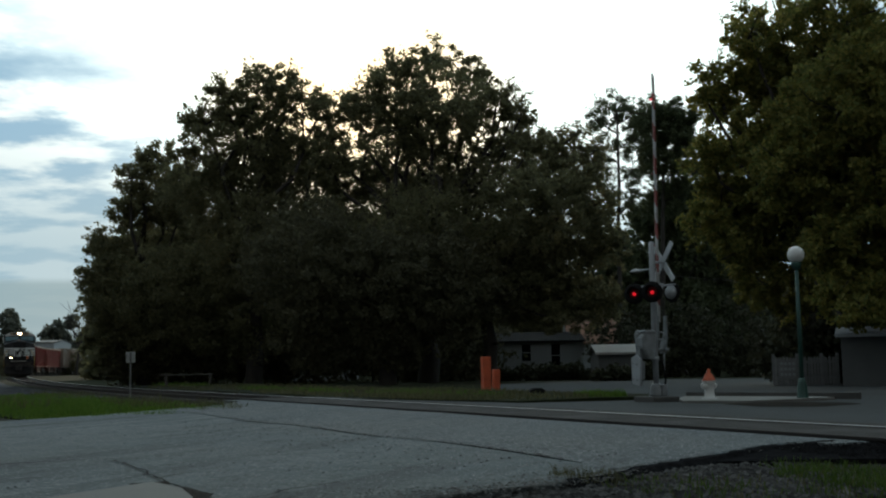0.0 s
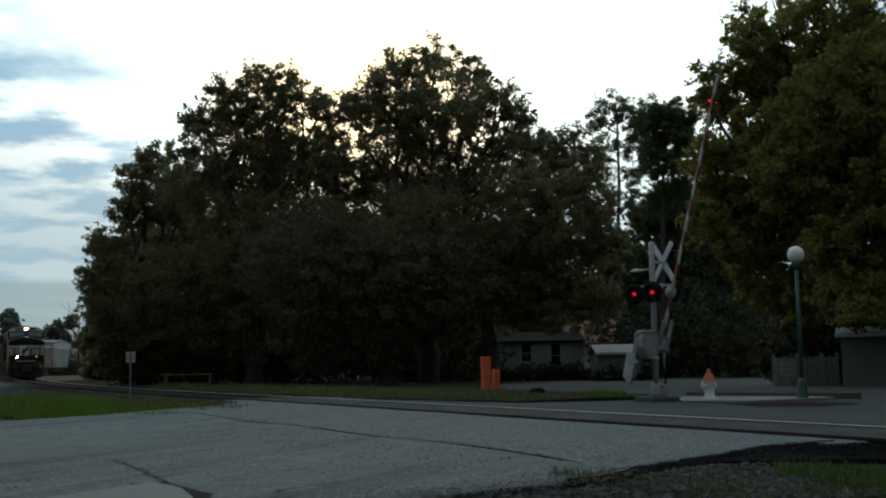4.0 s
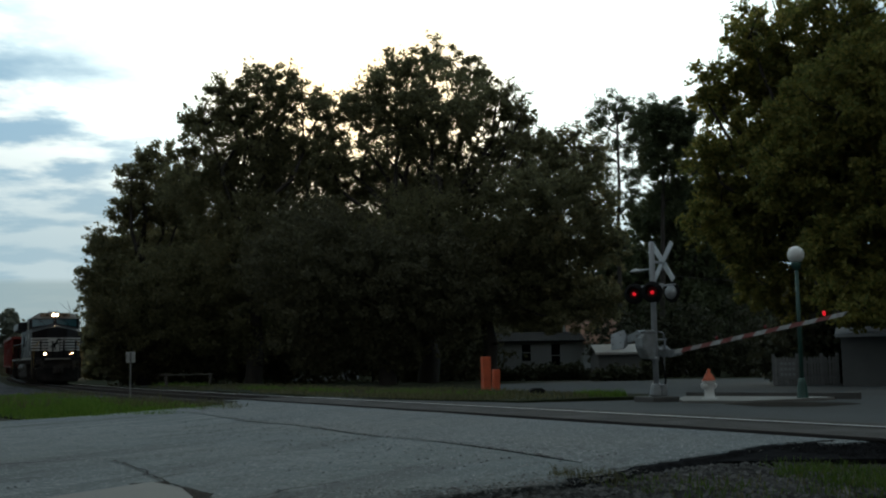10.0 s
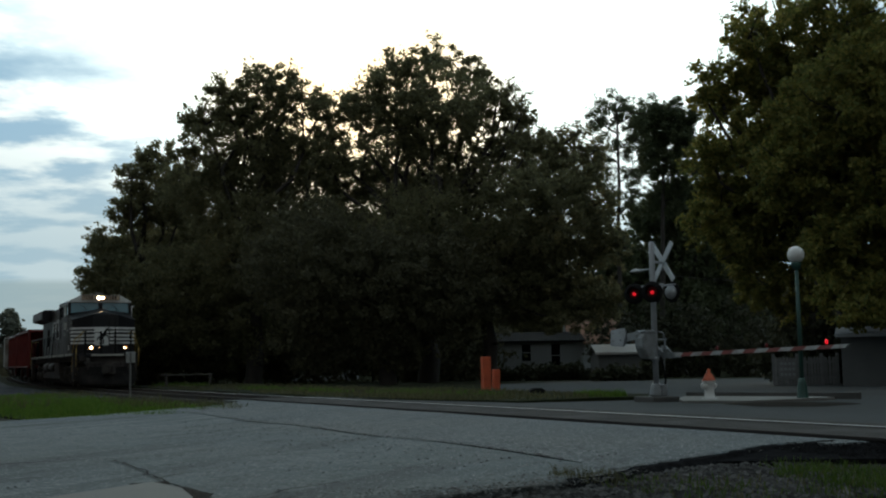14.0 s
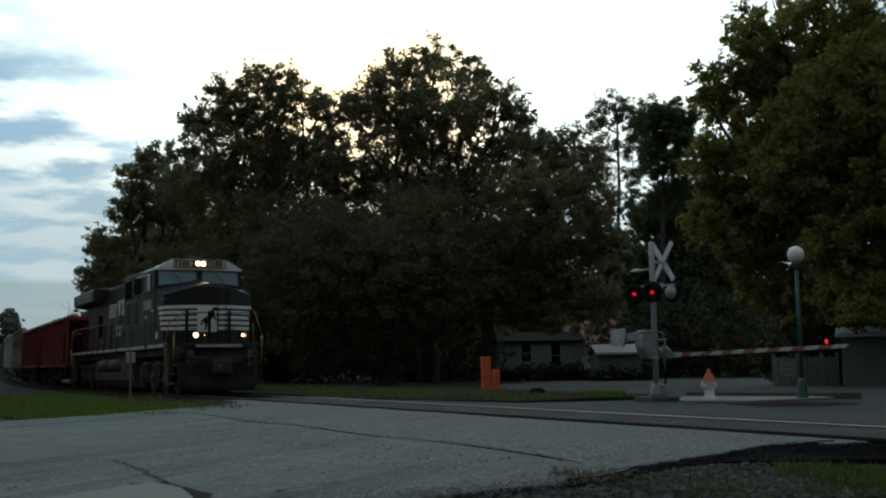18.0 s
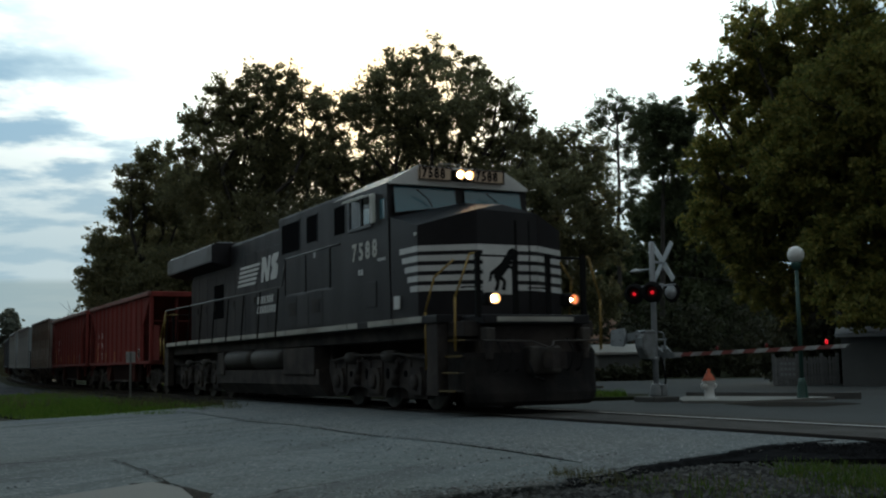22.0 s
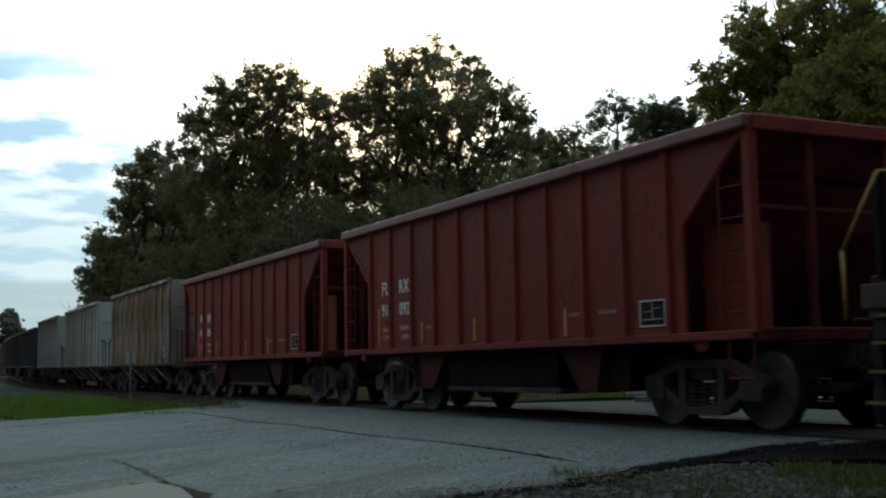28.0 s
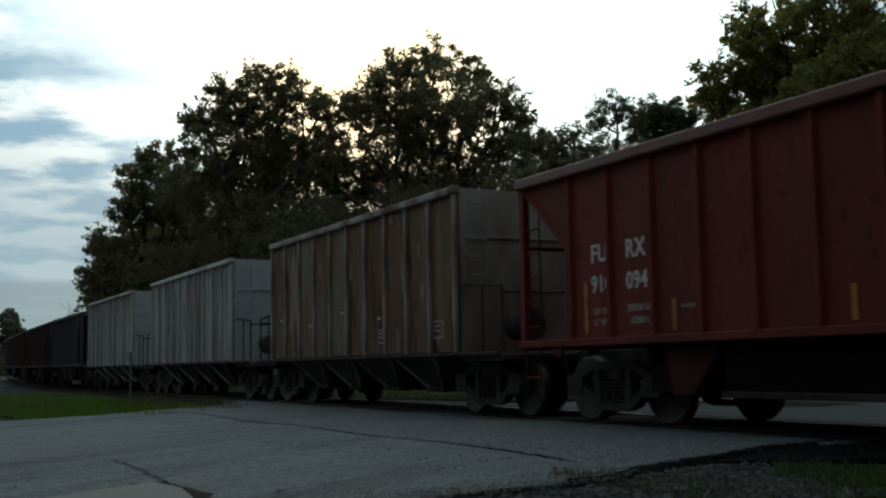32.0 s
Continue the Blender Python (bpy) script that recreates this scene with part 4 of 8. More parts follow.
tree("pine_tree", "tall pine with a bare trunk and sparse tufted crown", 11.55, 75, [(11.7, 18.0, 1.3), (10.7, 17.0, 1.0), (13.0, 17.6, 1.0), (13.1, 15.9, 1.3), (11.0, 15.0, 1.2), (12.9, 13.6, 1.1), (10.9, 12.6, 1.0), (12.6, 11.4, 1.0), (11.0, 10.2, 1.0), (12.3, 8.4, 1.2)], M_NEEDLE, 26, 0.15, 1500, 0.22, straight=True, flat=0.16)
tree("pine_tree", "tall pine with a rounded dense crown", 14.9, 78, [(15.5, 18.0, 1.6), (16.8, 17.9, 1.2), (14.5, 17.3, 1.3), (15.8, 16.0, 1.8), (17.0, 15.8, 1.3), (16.4, 14.2, 1.6), (14.5, 14.6, 1.1), (15.9, 12.2, 1.5)], M_NEEDLE, 27, 0.15, 3000, 0.24, straight=True, flat=0.2)
# darker needle material puts shade into this broadleaf crown's colour
tree("oak_tree", "dark broadleaf tree behind the pines", 17.5, 84, [(19.3, 10.0, 3.2), (17.1, 7.5, 3.2), (20.8, 5.8, 3.6), (12.9, 6.8, 2.1), (17.8, 4.1, 2.9), (14.9, 4.2, 2.1), (12.6, 8.6, 2.2, 0.0, 0.5), (15.6, 11.2, 2.0, 0.0, 1.1), (17.6, 12.4, 2.0, 0.0, 1.1), (11.2, 11.6, 1.5, 0.0, 0.8), (14.3, 7.4, 2.3, 0.0, 0.7), (20.5, 13.5, 2.4), (22.0, 10.0, 2.6)], M_NEEDLE, 28, 0.17, 900, 0.4)
tree("maple_tree", "large broadleaf tree with yellowing leaves over the fence", 14.2, 42.5, [(12.0, 13.3, 1.1), (10.9, 11.7, 1.0), (10.3, 10.9, 0.6), (13.5, 13.9, 1.6), (15.2, 13.4, 1.8), (17.1, 13.1, 2.0), (10.5, 8.4, 1.1), (11.0, 6.5, 1.5), (13.1, 10.3, 2.2), (15.4, 9.0, 2.6), (17.4, 6.8, 2.8), (12.9, 6.2, 2.0), (14.7, 4.3, 2.0), (12.3, 3.7, 1.2), (16.5, 3.2, 1.2), (13.8, 2.6, 1.0), (19.5, 10.0, 2.8), (20.0, 5.0, 2.4), (13.7, 2.25, 0.6, -6.2), (14.6, 2.1, 0.6, -6.6), (15.7, 2.2, 0.7, -6.8), (13.0, 2.1, 0.5, -6.2), (13.0, 2.9, 0.7, -5.0), (14.3, 3.1, 0.9, -5.0), (15.6, 3.2, 1.0, -5.0), (16.4, 2.3, 0.9), (11.6, 5.0, 1.3), (14.0, 7.6, 2.0), (12.2, 8.8, 1.6), (12.9, 12.0, 1.3), (13.8, 11.7, 1.6), (14.8, 12.0, 1.5), (16.2, 11.2, 2.0), (14.0, 9.5, 2.0, -3.6), (16.2, 8.6, 2.2, -4.0), (12.4, 7.4, 1.5, -3.0), (15.0, 6.0, 1.8, -4.2), (17.4, 5.2, 1.8, -4.0), (13.4, 4.6, 1.3, -4.0), (16.0, 11.0, 1.8, -3.4)], M_LEAF_WARM, 29, 0.085, 2500, 0.36, flat=0.62)

# far trees, hedges and undergrowth
def hedge(name, label, x0, x1, y, h, seed, material=None, dens=420, deep=1.2):
    rng = random.Random(seed)
    lobes = []
    x = x0
    while x < x1:
        r = h * rng.uniform(0.32, 0.5)
        lobes.append((x - (x0 + x1) / 2, rng.uniform(-deep, deep), rng.uniform(0.3, 0.75) * h, r, 1.0))
        lobes.append((x - (x0 + x1) / 2, rng.uniform(-deep, deep), 0.25 * h, r, 1.0))
        x += h * 0.33
    t = thing(name, label, "hedge", m=pose((x0 + x1) / 2, y, ground_z((x0 + x1) / 2, y)))
    bm = bmesh.new()
    for lx, ly, lz, r, _ in lobes:
        limb(bm, (lx * 0.97, ly * 0.5, -0.1), (lx, ly, lz), 0.05, 0.02, rng, 0.05, 2)
    tagged(part("stems", bm, M_BARK, t), kind="stuff")
    v, n = leaf_cloud(lobes, 0.13, dens, seed, 0.55)
    part("foliage", leaf_mesh("foliage", v, n, material or M_HEDGE), None, t)
    return t


hedge("undergrowth", "dark undergrowth along the foot of the grove", -19.6, -9.5, 70, 4.2, 41, dens=420, deep=1.2)
hedge("undergrowth", "dark undergrowth between the trees", -9.5, 3.0, 71, 5.0, 42, dens=420, deep=1.5)
hedge("hedge", "clipped dark hedge in front of the white house", 3.2, 10.2, 66, 0.9, 43, M_SHRUB, dens=1100, deep=0.4)
hedge("shrub", "low dark shrubs in front of the grey shed", 7.6, 10.5, 56.5, 0.8, 47, M_SHRUB, dens=1300, deep=0.25)
hedge("undergrowth", "dark shrubs behind the lot", 10.5, 22, 70, 4.6, 44, M_SHRUB, dens=420, deep=2.0)
hedge("undergrowth", "dark shrubs behind the picket fence", 12.6, 19, 41.8, 3.4, 45, M_SHRUB, dens=620, deep=0.4)


def far_wood(name, label, lobes, seed, size, density, material):
    v, n = leaf_cloud([(*l, 1.0) for l in lobes], size, density, seed, 0.6)
    ob = new(name, leaf_mesh(name, v, n, material))
    return tagged(ob, label, "woods", kind="stuff")


rw = random.Random(77)
wood = []
for k in range(46):
    wx = -30 + k * 1.75
    for q in range(5 if wx < 9 else 3):
        wood.append((wx + rw.uniform(-1, 1), 104 + rw.uniform(-4, 4), 1.2 + q * 2.6 + rw.uniform(-0.6, 0.6), rw.uniform(2.0, 3.0)))
far_wood("far_woods", "dark band of woods behind the houses", wood, 51, 0.5, 110, M_LEAF)
wood = []
for k in range(23):
    wx = -119 + k * 3.1
    hh = 9.2 + 3.4 * math.sin(k * 1.9 + 0.6) + 1.6 * math.sin(k * 0.83)
    for q in range(7):
        wood.append((wx + rw.uniform(-1.6, 1.6), 225 + rw.uniform(-6, 6), hh * (q + 0.5) / 7 + 0.6, rw.uniform(1.1, 2.0)))
far_wood("far_woods", "distant trees beyond the track's curve with haze put into their colour", wood, 52, 0.34, 420, M_LEAF_FAR)

# ---------- grass and gravel ----------
blades("grass_verge", [(-31.5, 5.4, 8.5, 2.3, 20000, -0.15), (-41, 4.6, 9, 1.6, 9000, -0.15), (-28.5, 3.1, 3.6, 0.7, 2600, -0.15)], M_GRASS, "bright green grass verge between road and track", 61, 0.05, 0.17, 0.009)
blades("verge_weeds", [(-30.0, 3.2, 6.0, 1.0, 1500, -0.15), (-36, 6.6, 6.0, 1.4, 900, -0.15), (-45, 3.4, 6.0, 1.0, 700, -0.15)], M_DRYGRASS, "taller dull weeds in the grass verge", 66, 0.12, 0.34, 0.008)
blades("far_verge", [(-33, -5.0, 10.0, 3.2, 11000, -0.035), (-50, -5.0, 10, 3.2, 6000, -0.035), (-27.5, -3.6, 3.5, 1.2, 2600, -0.035)], M_DRYGRASS, "short dull grass strip beyond the track", 62, 0.05, 0.16, 0.010)
blades("far_verge_tufts", [(-24.2, -6.6, 0.8, 0.5, 1500, -0.035), (-30.0, -4.5, 4.0, 0.8, 1600, -0.035), (-41, -4.0, 6.0, 0.8, 1800, -0.035), (-60, -4.6, 4.0, 1.0, 1500, -0.035)], M_GRASS, "green tufts in the far grass strip", 67, 0.06, 0.20, 0.009)
stones("far_verge_gravel", [(beside_track, -31, -62, -5.5, -2.0, -0.04, 3000)], M_SHOULDER, "loose gravel in the far grass strip", 0.035, 0.6)
blades("corner_grass", [(-6.3, 3.2, 0.9, 0.6, 2600, -0.10), (-4.9, 3.4, 1.4, 1.1, 3000, -0.10), (-7.3, 2.9, 0.5, 0.4, 350, -0.10), (-6.5, 4.8, 0.9, 0.5, 420, -0.10)], M_TUFT, "green grass tufts at the gravelly corner", 63, 0.02, 0.09, 0.0045)
blades("corner_weeds", [(-6.4, 4.6, 1.1, 0.7, 500, -0.10), (-6.0, 3.0, 1.3, 0.9, 700, -0.10)], M_DRYGRASS, "short dry weeds among the gravel", 68, 0.02, 0.07, 0.004)
blades("weed_tuft", [(-6.1, 7.2, 0.10, 0.10, 260, -0.06), (-7.5, 5.1, 0.35, 0.25, 500, -0.08)], M_DRYGRASS, "dry weeds growing at the edge of the asphalt", 64, 0.03, 0.10, 0.003)
sheet("verge_earth", [sl(-24.0, 7.2)[:2], sl(-27.0, 3.6)[:2], sl(-31.5, 1.6)[:2], sl(-60, 1.9)[:2], sl(-60, 7.0)[:2], sl(-34, 8.0)[:2]], lambda x, y: ground_z(x, y) + 0.02, M_EARTH, "earth under the grass verge", "ground", step=2.0, jitter=0.03)
sheet("far_verge_earth", [sl(-22.9, -3.4)[:2], sl(-30, -1.75)[:2], sl(-62, -2.0)[:2], sl(-62, -9.0)[:2], sl(-24.0, -8.4)[:2], sl(-22.4, -7.6)[:2]], lambda x, y: ground_z(x, y) + 0.14, M_EARTH, "earth under the far grass strip", "ground", step=2.0, jitter=0.03)
sheet("gravel_shoulder", [sl(-41.5, 2.2)[:2], sl(-41.0, 7.4)[:2], sl(-46.0, 9.5)[:2], sl(-62.0, 10.0)[:2], sl(-104.0, 9.0)[:2], sl(-104.0, 0.2)[:2], sl(-80.0, 1.9)[:2], sl(-60.0, 2.2)[:2]],
      lambda x, y: ground_z(x, y) + 0.045, M_SHOULDER, "dark grey gravel shoulder beside the track", "gravel", step=2.0, jitter=0.05)
stones("shoulder_stones", [(beside_track, -42, -75, 2.3, 7.5, -0.13, 4200)], M_SHOULDER, "loose grey gravel on the shoulder", 0.04, 0.6)
stones("corner_gravel", [(sl, -8.0, -5.6, 2.6, 6.6, -0.10, 3200), (sl, -6.5, -3.0, 1.4, 4.0, -0.11, 1200)], M_STONE, "loose grey stones at the road's edge", 0.026, 0.5)
stones("tar_stones", [(sl, -9.0, -7.0, 0.8, 2.1, -0.065, 500)], M_BLACKTOP, "black tarred stones spilled along the road's edge", 0.03)
rc = random.Random(19)
CRUMB_LINE = ((-1.0, 7.0), (-0.3, 7.6), (0.3, 8.15), (1.1, 8.75), (1.45, 9.4), (1.55, 10.2))


def crumb_at(u, v, z):
    """A spot scattered thickly at the road's broken edge and thinly towards its middle."""
    k = min(4, int(u))
    (x0, y0), (x1, y1) = CRUMB_LINE[k], CRUMB_LINE[k + 1]
    w = u - k
    d = -0.1 + abs(rc.gauss(0, 0.30 + 0.10 * math.sin(u * 2.3)))
    return (x0 + (x1 - x0) * w - 0.55 * d + rc.gauss(0, 0.08), y0 + (y1 - y0) * w + 0.8 * d + rc.gauss(0, 0.08), z)


stones("road_crumbs", [(crumb_at, 0, 4.99, 0, 1, -0.055, 2300)], M_CRUMB, "crumbled asphalt and small stones along the road's edge", 0.011, 0.3)
stones("road_grit", [(sl, -18, -8.5, 1.4, 6.5, -0.052, 1500), (sl, -13, -8.0, 4.0, 8.0, -0.055, 500), (sl, -24, -9.0, 4.5, 12.0, -0.055, 500)], M_GRIT, "scattered pale grit on the asphalt", 0.010, 0.3)

stones("loose_dark_stones", [(sl, -20, -8.6, 1.4, 6.0, -0.052, 700), (sl, -22, -9.0, 5.5, 11.0, -0.055, 160)], M_SHOULDER, "scattered dark stones and crumbs on the asphalt", 0.012, 0.45)

# ---------- crossing signal ----------
MAST = (4.88, 26.27, -0.08)
ARM_AZ = -69.1


def crossing_signal():
    t = thing("crossing_signal", "silver railway crossing mast with crossbuck and red lamps", "crossing signal", m=pose(*MAST, 0, 0, HEAD0))
    # local x runs along the track, local -y towards the camera's side
    part("foundation", rbox(-0.38, 0.38, -0.38, 0.38, -0.25, 0.11, 0.03), M_KERB, t, "dark weathered concrete foundation")
    bm = bmesh.new()
    prism(bm, [(-0.2, -0.2), (0.2, -0.2), (0.2, 0.2), (-0.2, 0.2)], 2, 0.07, 0.11)
    lathe(bm, [(0.17, 0.11), (0.16, 0.16), (0.12, 0.36), (0.10, 0.40)], 16)
    part("base_casting", bm, M_MECH, t)
    part("junction_box", rbox(-0.02, 0.20, 0.02, 0.17, 0.12, 0.38, 0.02), M_MECH, t)
    bm = bmesh.new()
    lathe(bm, [(0.065, 0.1), (0.065, 3.66), (0.05, 3.70)], 14)
    part("mast", bm, M_ALU, t)
    # crossbuck, two crossed blades facing the street
    for a in (50, -50):
        bm = rbox(-0.58, 0.58, -0.012, 0.012, -0.075, 0.075, 0.008, 1)
        bl = part("crossbuck_blade", bm, M_BUCK, t, "bare metal back of a crossbuck blade", m=pose(0.02, 0.29 + 0.015 * (a > 0), 3.22, 0, a, 0))
    part("crossbuck_bracket", bm_of(tube, (0, 0.05, 3.22), (0, 0.29, 3.22), 0.03), M_ALU, t)
    for sy, lit in ((-1, True), (1, False)):
        y0 = sy * 0.28
        bm = bmesh.new()
        tube(bm, (0, 0, 2.62), (0, y0, 2.62), 0.03)
        tube(bm, (-0.62, y0 * 0.6, 2.66), (0.62, y0 * 0.6, 2.66), 0.022)
        arm = part("lamp_crossarm", bm, M_ALU, t)
        for sx in (-0.34, 0.34):
            # each lamp head is swivelled on the arm
            at = pose(sx, y0, 2.50, 0, 0, 38 if lit else 8)
            bm = bmesh.new()
            lathe(bm, [(0.245, 0.0), (0.245, sy * 0.012), (0.15, sy * 0.014)], 24, axis=1)
            part("lamp_background", bm, M_LAMPBLACK, arm, m=at)
            bm = bmesh.new()
            lathe(bm, [(0.16, -sy * 0.002), (0.155, -sy * 0.06), (0.10, -sy * 0.13), (0.04, -sy * 0.16)], 20, axis=1)
            part("lamp_housing", bm, M_ALU, arm, m=at)
            bm = bmesh.new()
            lathe(bm, [(0.118, sy * 0.015), (0.09, sy * 0.045), (0.03, sy * 0.055)], 20, axis=1)
            part("red_lens", bm, M_RED_DIM, arm, "dim red lens", m=at)
            bm = bmesh.new()
            lathe(bm, [(0.045, sy * 0.05), (0.04, sy * 0.062), (0.01, sy * 0.066)], 12, (0.01, 0, -0.015), 1)
            part("bulb_glow", bm, M_RED_LIT, arm, "bright red centre of the lens", m=at)
            bm = bmesh.new()
            for k in range(-6, 7):
                a0, a1 = radians(90 + k * 14), radians(90 + (k + 1) * 14)
                q = [(0.15 * math.cos(a), 0.15 * math.sin(a)) for a in (a0, a1)]
                dep = sy * 0.22 * (1 - abs(k) / 9)
                vs = [bm.verts.new(p) for p in ((q[0][0], sy * 0.012, q[0][1]), (q[1][0], sy * 0.012, q[1][1]), (q[1][0], dep, q[1][1]), (q[0][0], dep, q[0][1]))]
                bm.faces.new(vs)
            part("lamp_hood", bm, M_LAMPBLACK, arm, m=at)
    # bell and small bracket lamp near the top
    bm = bmesh.new()
    tube(bm, (0, 0, 3.06), (-0.42, -0.12, 3.06), 0.02)
    lathe(bm, [(0.02, 0.05), (0.13, 0.0), (0.15, -0.03), (0.12, -0.035)], 16, (-0.46, -0.13, 3.05))
    part("bell", bm, M_ALU, t)
    case = bmesh.new()
    prism(case, [(-0.46, 1.24), (-0.32, 0.98), (-0.12, 0.96), (-0.08, 1.18), (-0.08, 1.52), (-0.16, 1.58), (-0.38, 1.58), (-0.46, 1.48)], 0, -0.16, 0.16)
    bmesh.ops.bevel(case, geom=case.edges[:], offset=0.025, segments=2, affect="EDGES")
    mech = part("gate_mechanism", case, M_MECH, t, "weathered metal mechanism case")
    part("case_lid", rbox(-0.18, 0.18, -0.42, -0.10, 1.56, 1.63, 0.03, 2), M_MECH, mech)
    cable = bmesh.new()
    pipe(cable, [(0.04, 0.06, 1.60), (0.05, 0.20, 1.58), (0.05, 0.26, 1.42), (0.05, 0.22, 1.10), (0.06, 0.20, 0.80), (0.10, 0.19, 0.42)], 0.017, 8)
    part("cable", cable, M_MECH, t, "pale flexible cable beside the mast")
    part("stay_bar", rbox(-0.03, 0.03, 0.0, 0.40, 1.16, 1.21, 0.01, 1), M_MECH, mech)
    part("stay_bar", rbox(-0.03, 0.03, 0.0, 0.34, 1.40, 1.44, 0.01, 1), M_MECH, mech)
    part("inspection_cover", bm_of(lathe, [(0.13, -0.195), (0.13, -0.18), (0.02, -0.2)], 18, (0.02, -0.26, 1.36), 0), M_MECH, mech)
    for dy in (-0.38, -0.14):
        for dz in (1.22, 1.50):
            part("case_bolt", bm_of(tube, (-0.18, dy, dz), (-0.15, dy, dz), 0.02, 0.02, 6), M_STEEL, mech)
    part("case_bracket", rbox(-0.06, 0.06, -0.22, 0.0, 1.22, 1.36, 0.02, 1), M_MECH, mech)
    bm = bmesh.new()
    pipe(bm, [(0.13, 0.05, 1.02), (0.2, 0.08, 0.75), (0.2, 0.12, 0.5), (0.14, 0.14, 0.36)], 0.022)
    part("conduit", bm, M_LAMPBLACK, t)
    part("mast_collar", bm_of(lathe, [(0.09, 0.92), (0.09, 1.02)], 14), M_ALU, t)
    return t


SIGNAL = crossing_signal()
PIVOT = (4.96, 26.55, 1.097)


def gate_arm():
    # local x runs out along the boom, z up when the boom lies level
    t = thing("crossing_gate", "red and white striped crossing gate boom with counterweights", "crossing gate", m=pose(*PIVOT, 0, 0, ARM_AZ))
    L0, L1, n = 0.72, 6.51, 15
    step = (L1 - L0) / n
    for k in range(n):
        a, b = L0 + k * step, L0 + (k + 1) * step - 0.002
        h0, h1 = 0.044 - 0.008 * k / n, 0.044 - 0.008 * (k + 1) / n
        bm = bmesh.new()
        vs = []
        for x, h in ((a, h0), (b, h1)):
            for y, z in ((-0.02, -h), (0.02, -h), (0.02, h), (-0.02, h)):
                sk = 0.065 if z > 0 else -0.065
                vs.append(bm.verts.new((x + sk, y, z - 0.139)))
        for f in ((3, 2, 1, 0), (4, 5, 6, 7), (0, 1, 5, 4), (1, 2, 6, 5), (2, 3, 7, 6), (3, 0, 4, 7)):
            bm.faces.new([vs[i] for i in f])
        part("boom_stripe", bm, M_ARMWHITE if k % 2 == 0 else M_REDPAINT, t, "white stripe" if k % 2 == 0 else "red stripe")
    for x in (2.46, 4.16, 5.95):
        bm = bmesh.new()
        lathe(bm, [(0.02, -0.03), (0.028, -0.01), (0.028, 0.04), (0.015, 0.055)], 12, (x, 0, -0.055))
        part("boom_lamp", bm, M_RED_LIT if x > 5 else M_RED_DIM, t, "small red boom lamp")
    bm = bmesh.new()
    prism(bm, [(-0.08, -0.13), (0.30, -0.21), (0.80, -0.20), (0.80, -0.08), (0.36, -0.06), (0.12, 0.11), (-0.08, 0.10)], 1, 0.16, 0.19)
    prism(bm, [(-0.08, -0.13), (0.30, -0.21), (0.80, -0.20), (0.80, -0.08), (0.36, -0.06), (0.12, 0.11), (-0.08, 0.10)], 1, -0.06, -0.03)
    part("boom_bracket", bm, M_MECH, t)
    bm = bmesh.new()
    tube(bm, (0, -0.30, 0), (0, 0.24, 0), 0.05)
    part("pivot_shaft", bm, M_STEEL, t)
    return t


GATE = gate_arm()
WEIGHT_PIVOT = (4.47, 26.17, 1.434)


def gate_counterweight():
    """The counterweight swings with the boom on its own stub shaft beside the mechanism case."""
    arm = bmesh.new()
    prism(arm, [(0.10, -0.09), (0.13, 0.02), (0.06, 0.10), (-0.30, 0.07), (-0.72, 0.05), (-0.72, -0.13), (-0.30, -0.12)], 1, -0.02, 0.02)
    tube(arm, (0, -0.06, 0), (0, 0.30, 0), 0.06, 0.06, 14)
    ob = part("counterweight_arm", arm, M_MECH, SIGNAL)
    plate = bmesh.new()
    prism(plate, [(-1.16, -0.20), (-1.12, 0.17), (-0.52, 0.20), (-0.44, -0.02), (-0.56, -0.24)], 1, -0.075, -0.022)
    bmesh.ops.bevel(plate, geom=plate.edges[:], offset=0.012, segments=2, affect="EDGES")
    w = part("counterweight", plate, M_ALU, ob, "pale steel counterweight plate")
    plate = bmesh.new()
    prism(plate, [(-1.02, -0.16), (-0.98, 0.13), (-0.60, 0.14), (-0.60, -0.18)], 1, 0.022, 0.07)
    part("counterweight", plate, M_MECH, ob, "smaller steel counterweight plate")
    for x, z in ((-1.02, -0.08), (-1.0, 0.09), (-0.66, -0.08), (-0.64, 0.10)):
        part("weight_bolt", bm_of(tube, (x, -0.095, z), (x, -0.07, z), 0.022, 0.022, 6), M_STEEL, ob)
    return ob


WEIGHT = gate_counterweight()

# ---------- street furniture ----------


def lamp_post():
    t = thing("street_lamp", "dark green lamp post with a white globe", "street lamp", m=pose(7.97, 25.38, -0.09))
    bm = bmesh.new()
    lathe(bm, [(0.145, 0.0), (0.145, 0.05), (0.12, 0.09), (0.108, 0.32), (0.085, 0.40), (0.066, 0.50)], 16)
    part("base", bm, M_GREENPOST, t)
    part("post", bm_of(lathe, [(0.052, 0.48), (0.047, 1.6), (0.040, 3.0)], 14), M_GREENPOST, t)
    part("collar", bm_of(lathe, [(0.05, 2.92), (0.10, 2.98), (0.12, 3.06), (0.09, 3.13)], 16), M_GREENPOST, t)
    part("globe", bm_of(lathe, [(0.06, 3.09)] + [(0.19 * math.sin(a), 3.265 - 0.19 * math.cos(a)) for a in (radians(q) for q in range(24, 176, 12))] + [(0.02, 3.456)], 24), M_GLOBE, t, "white opal globe")


lamp_post()


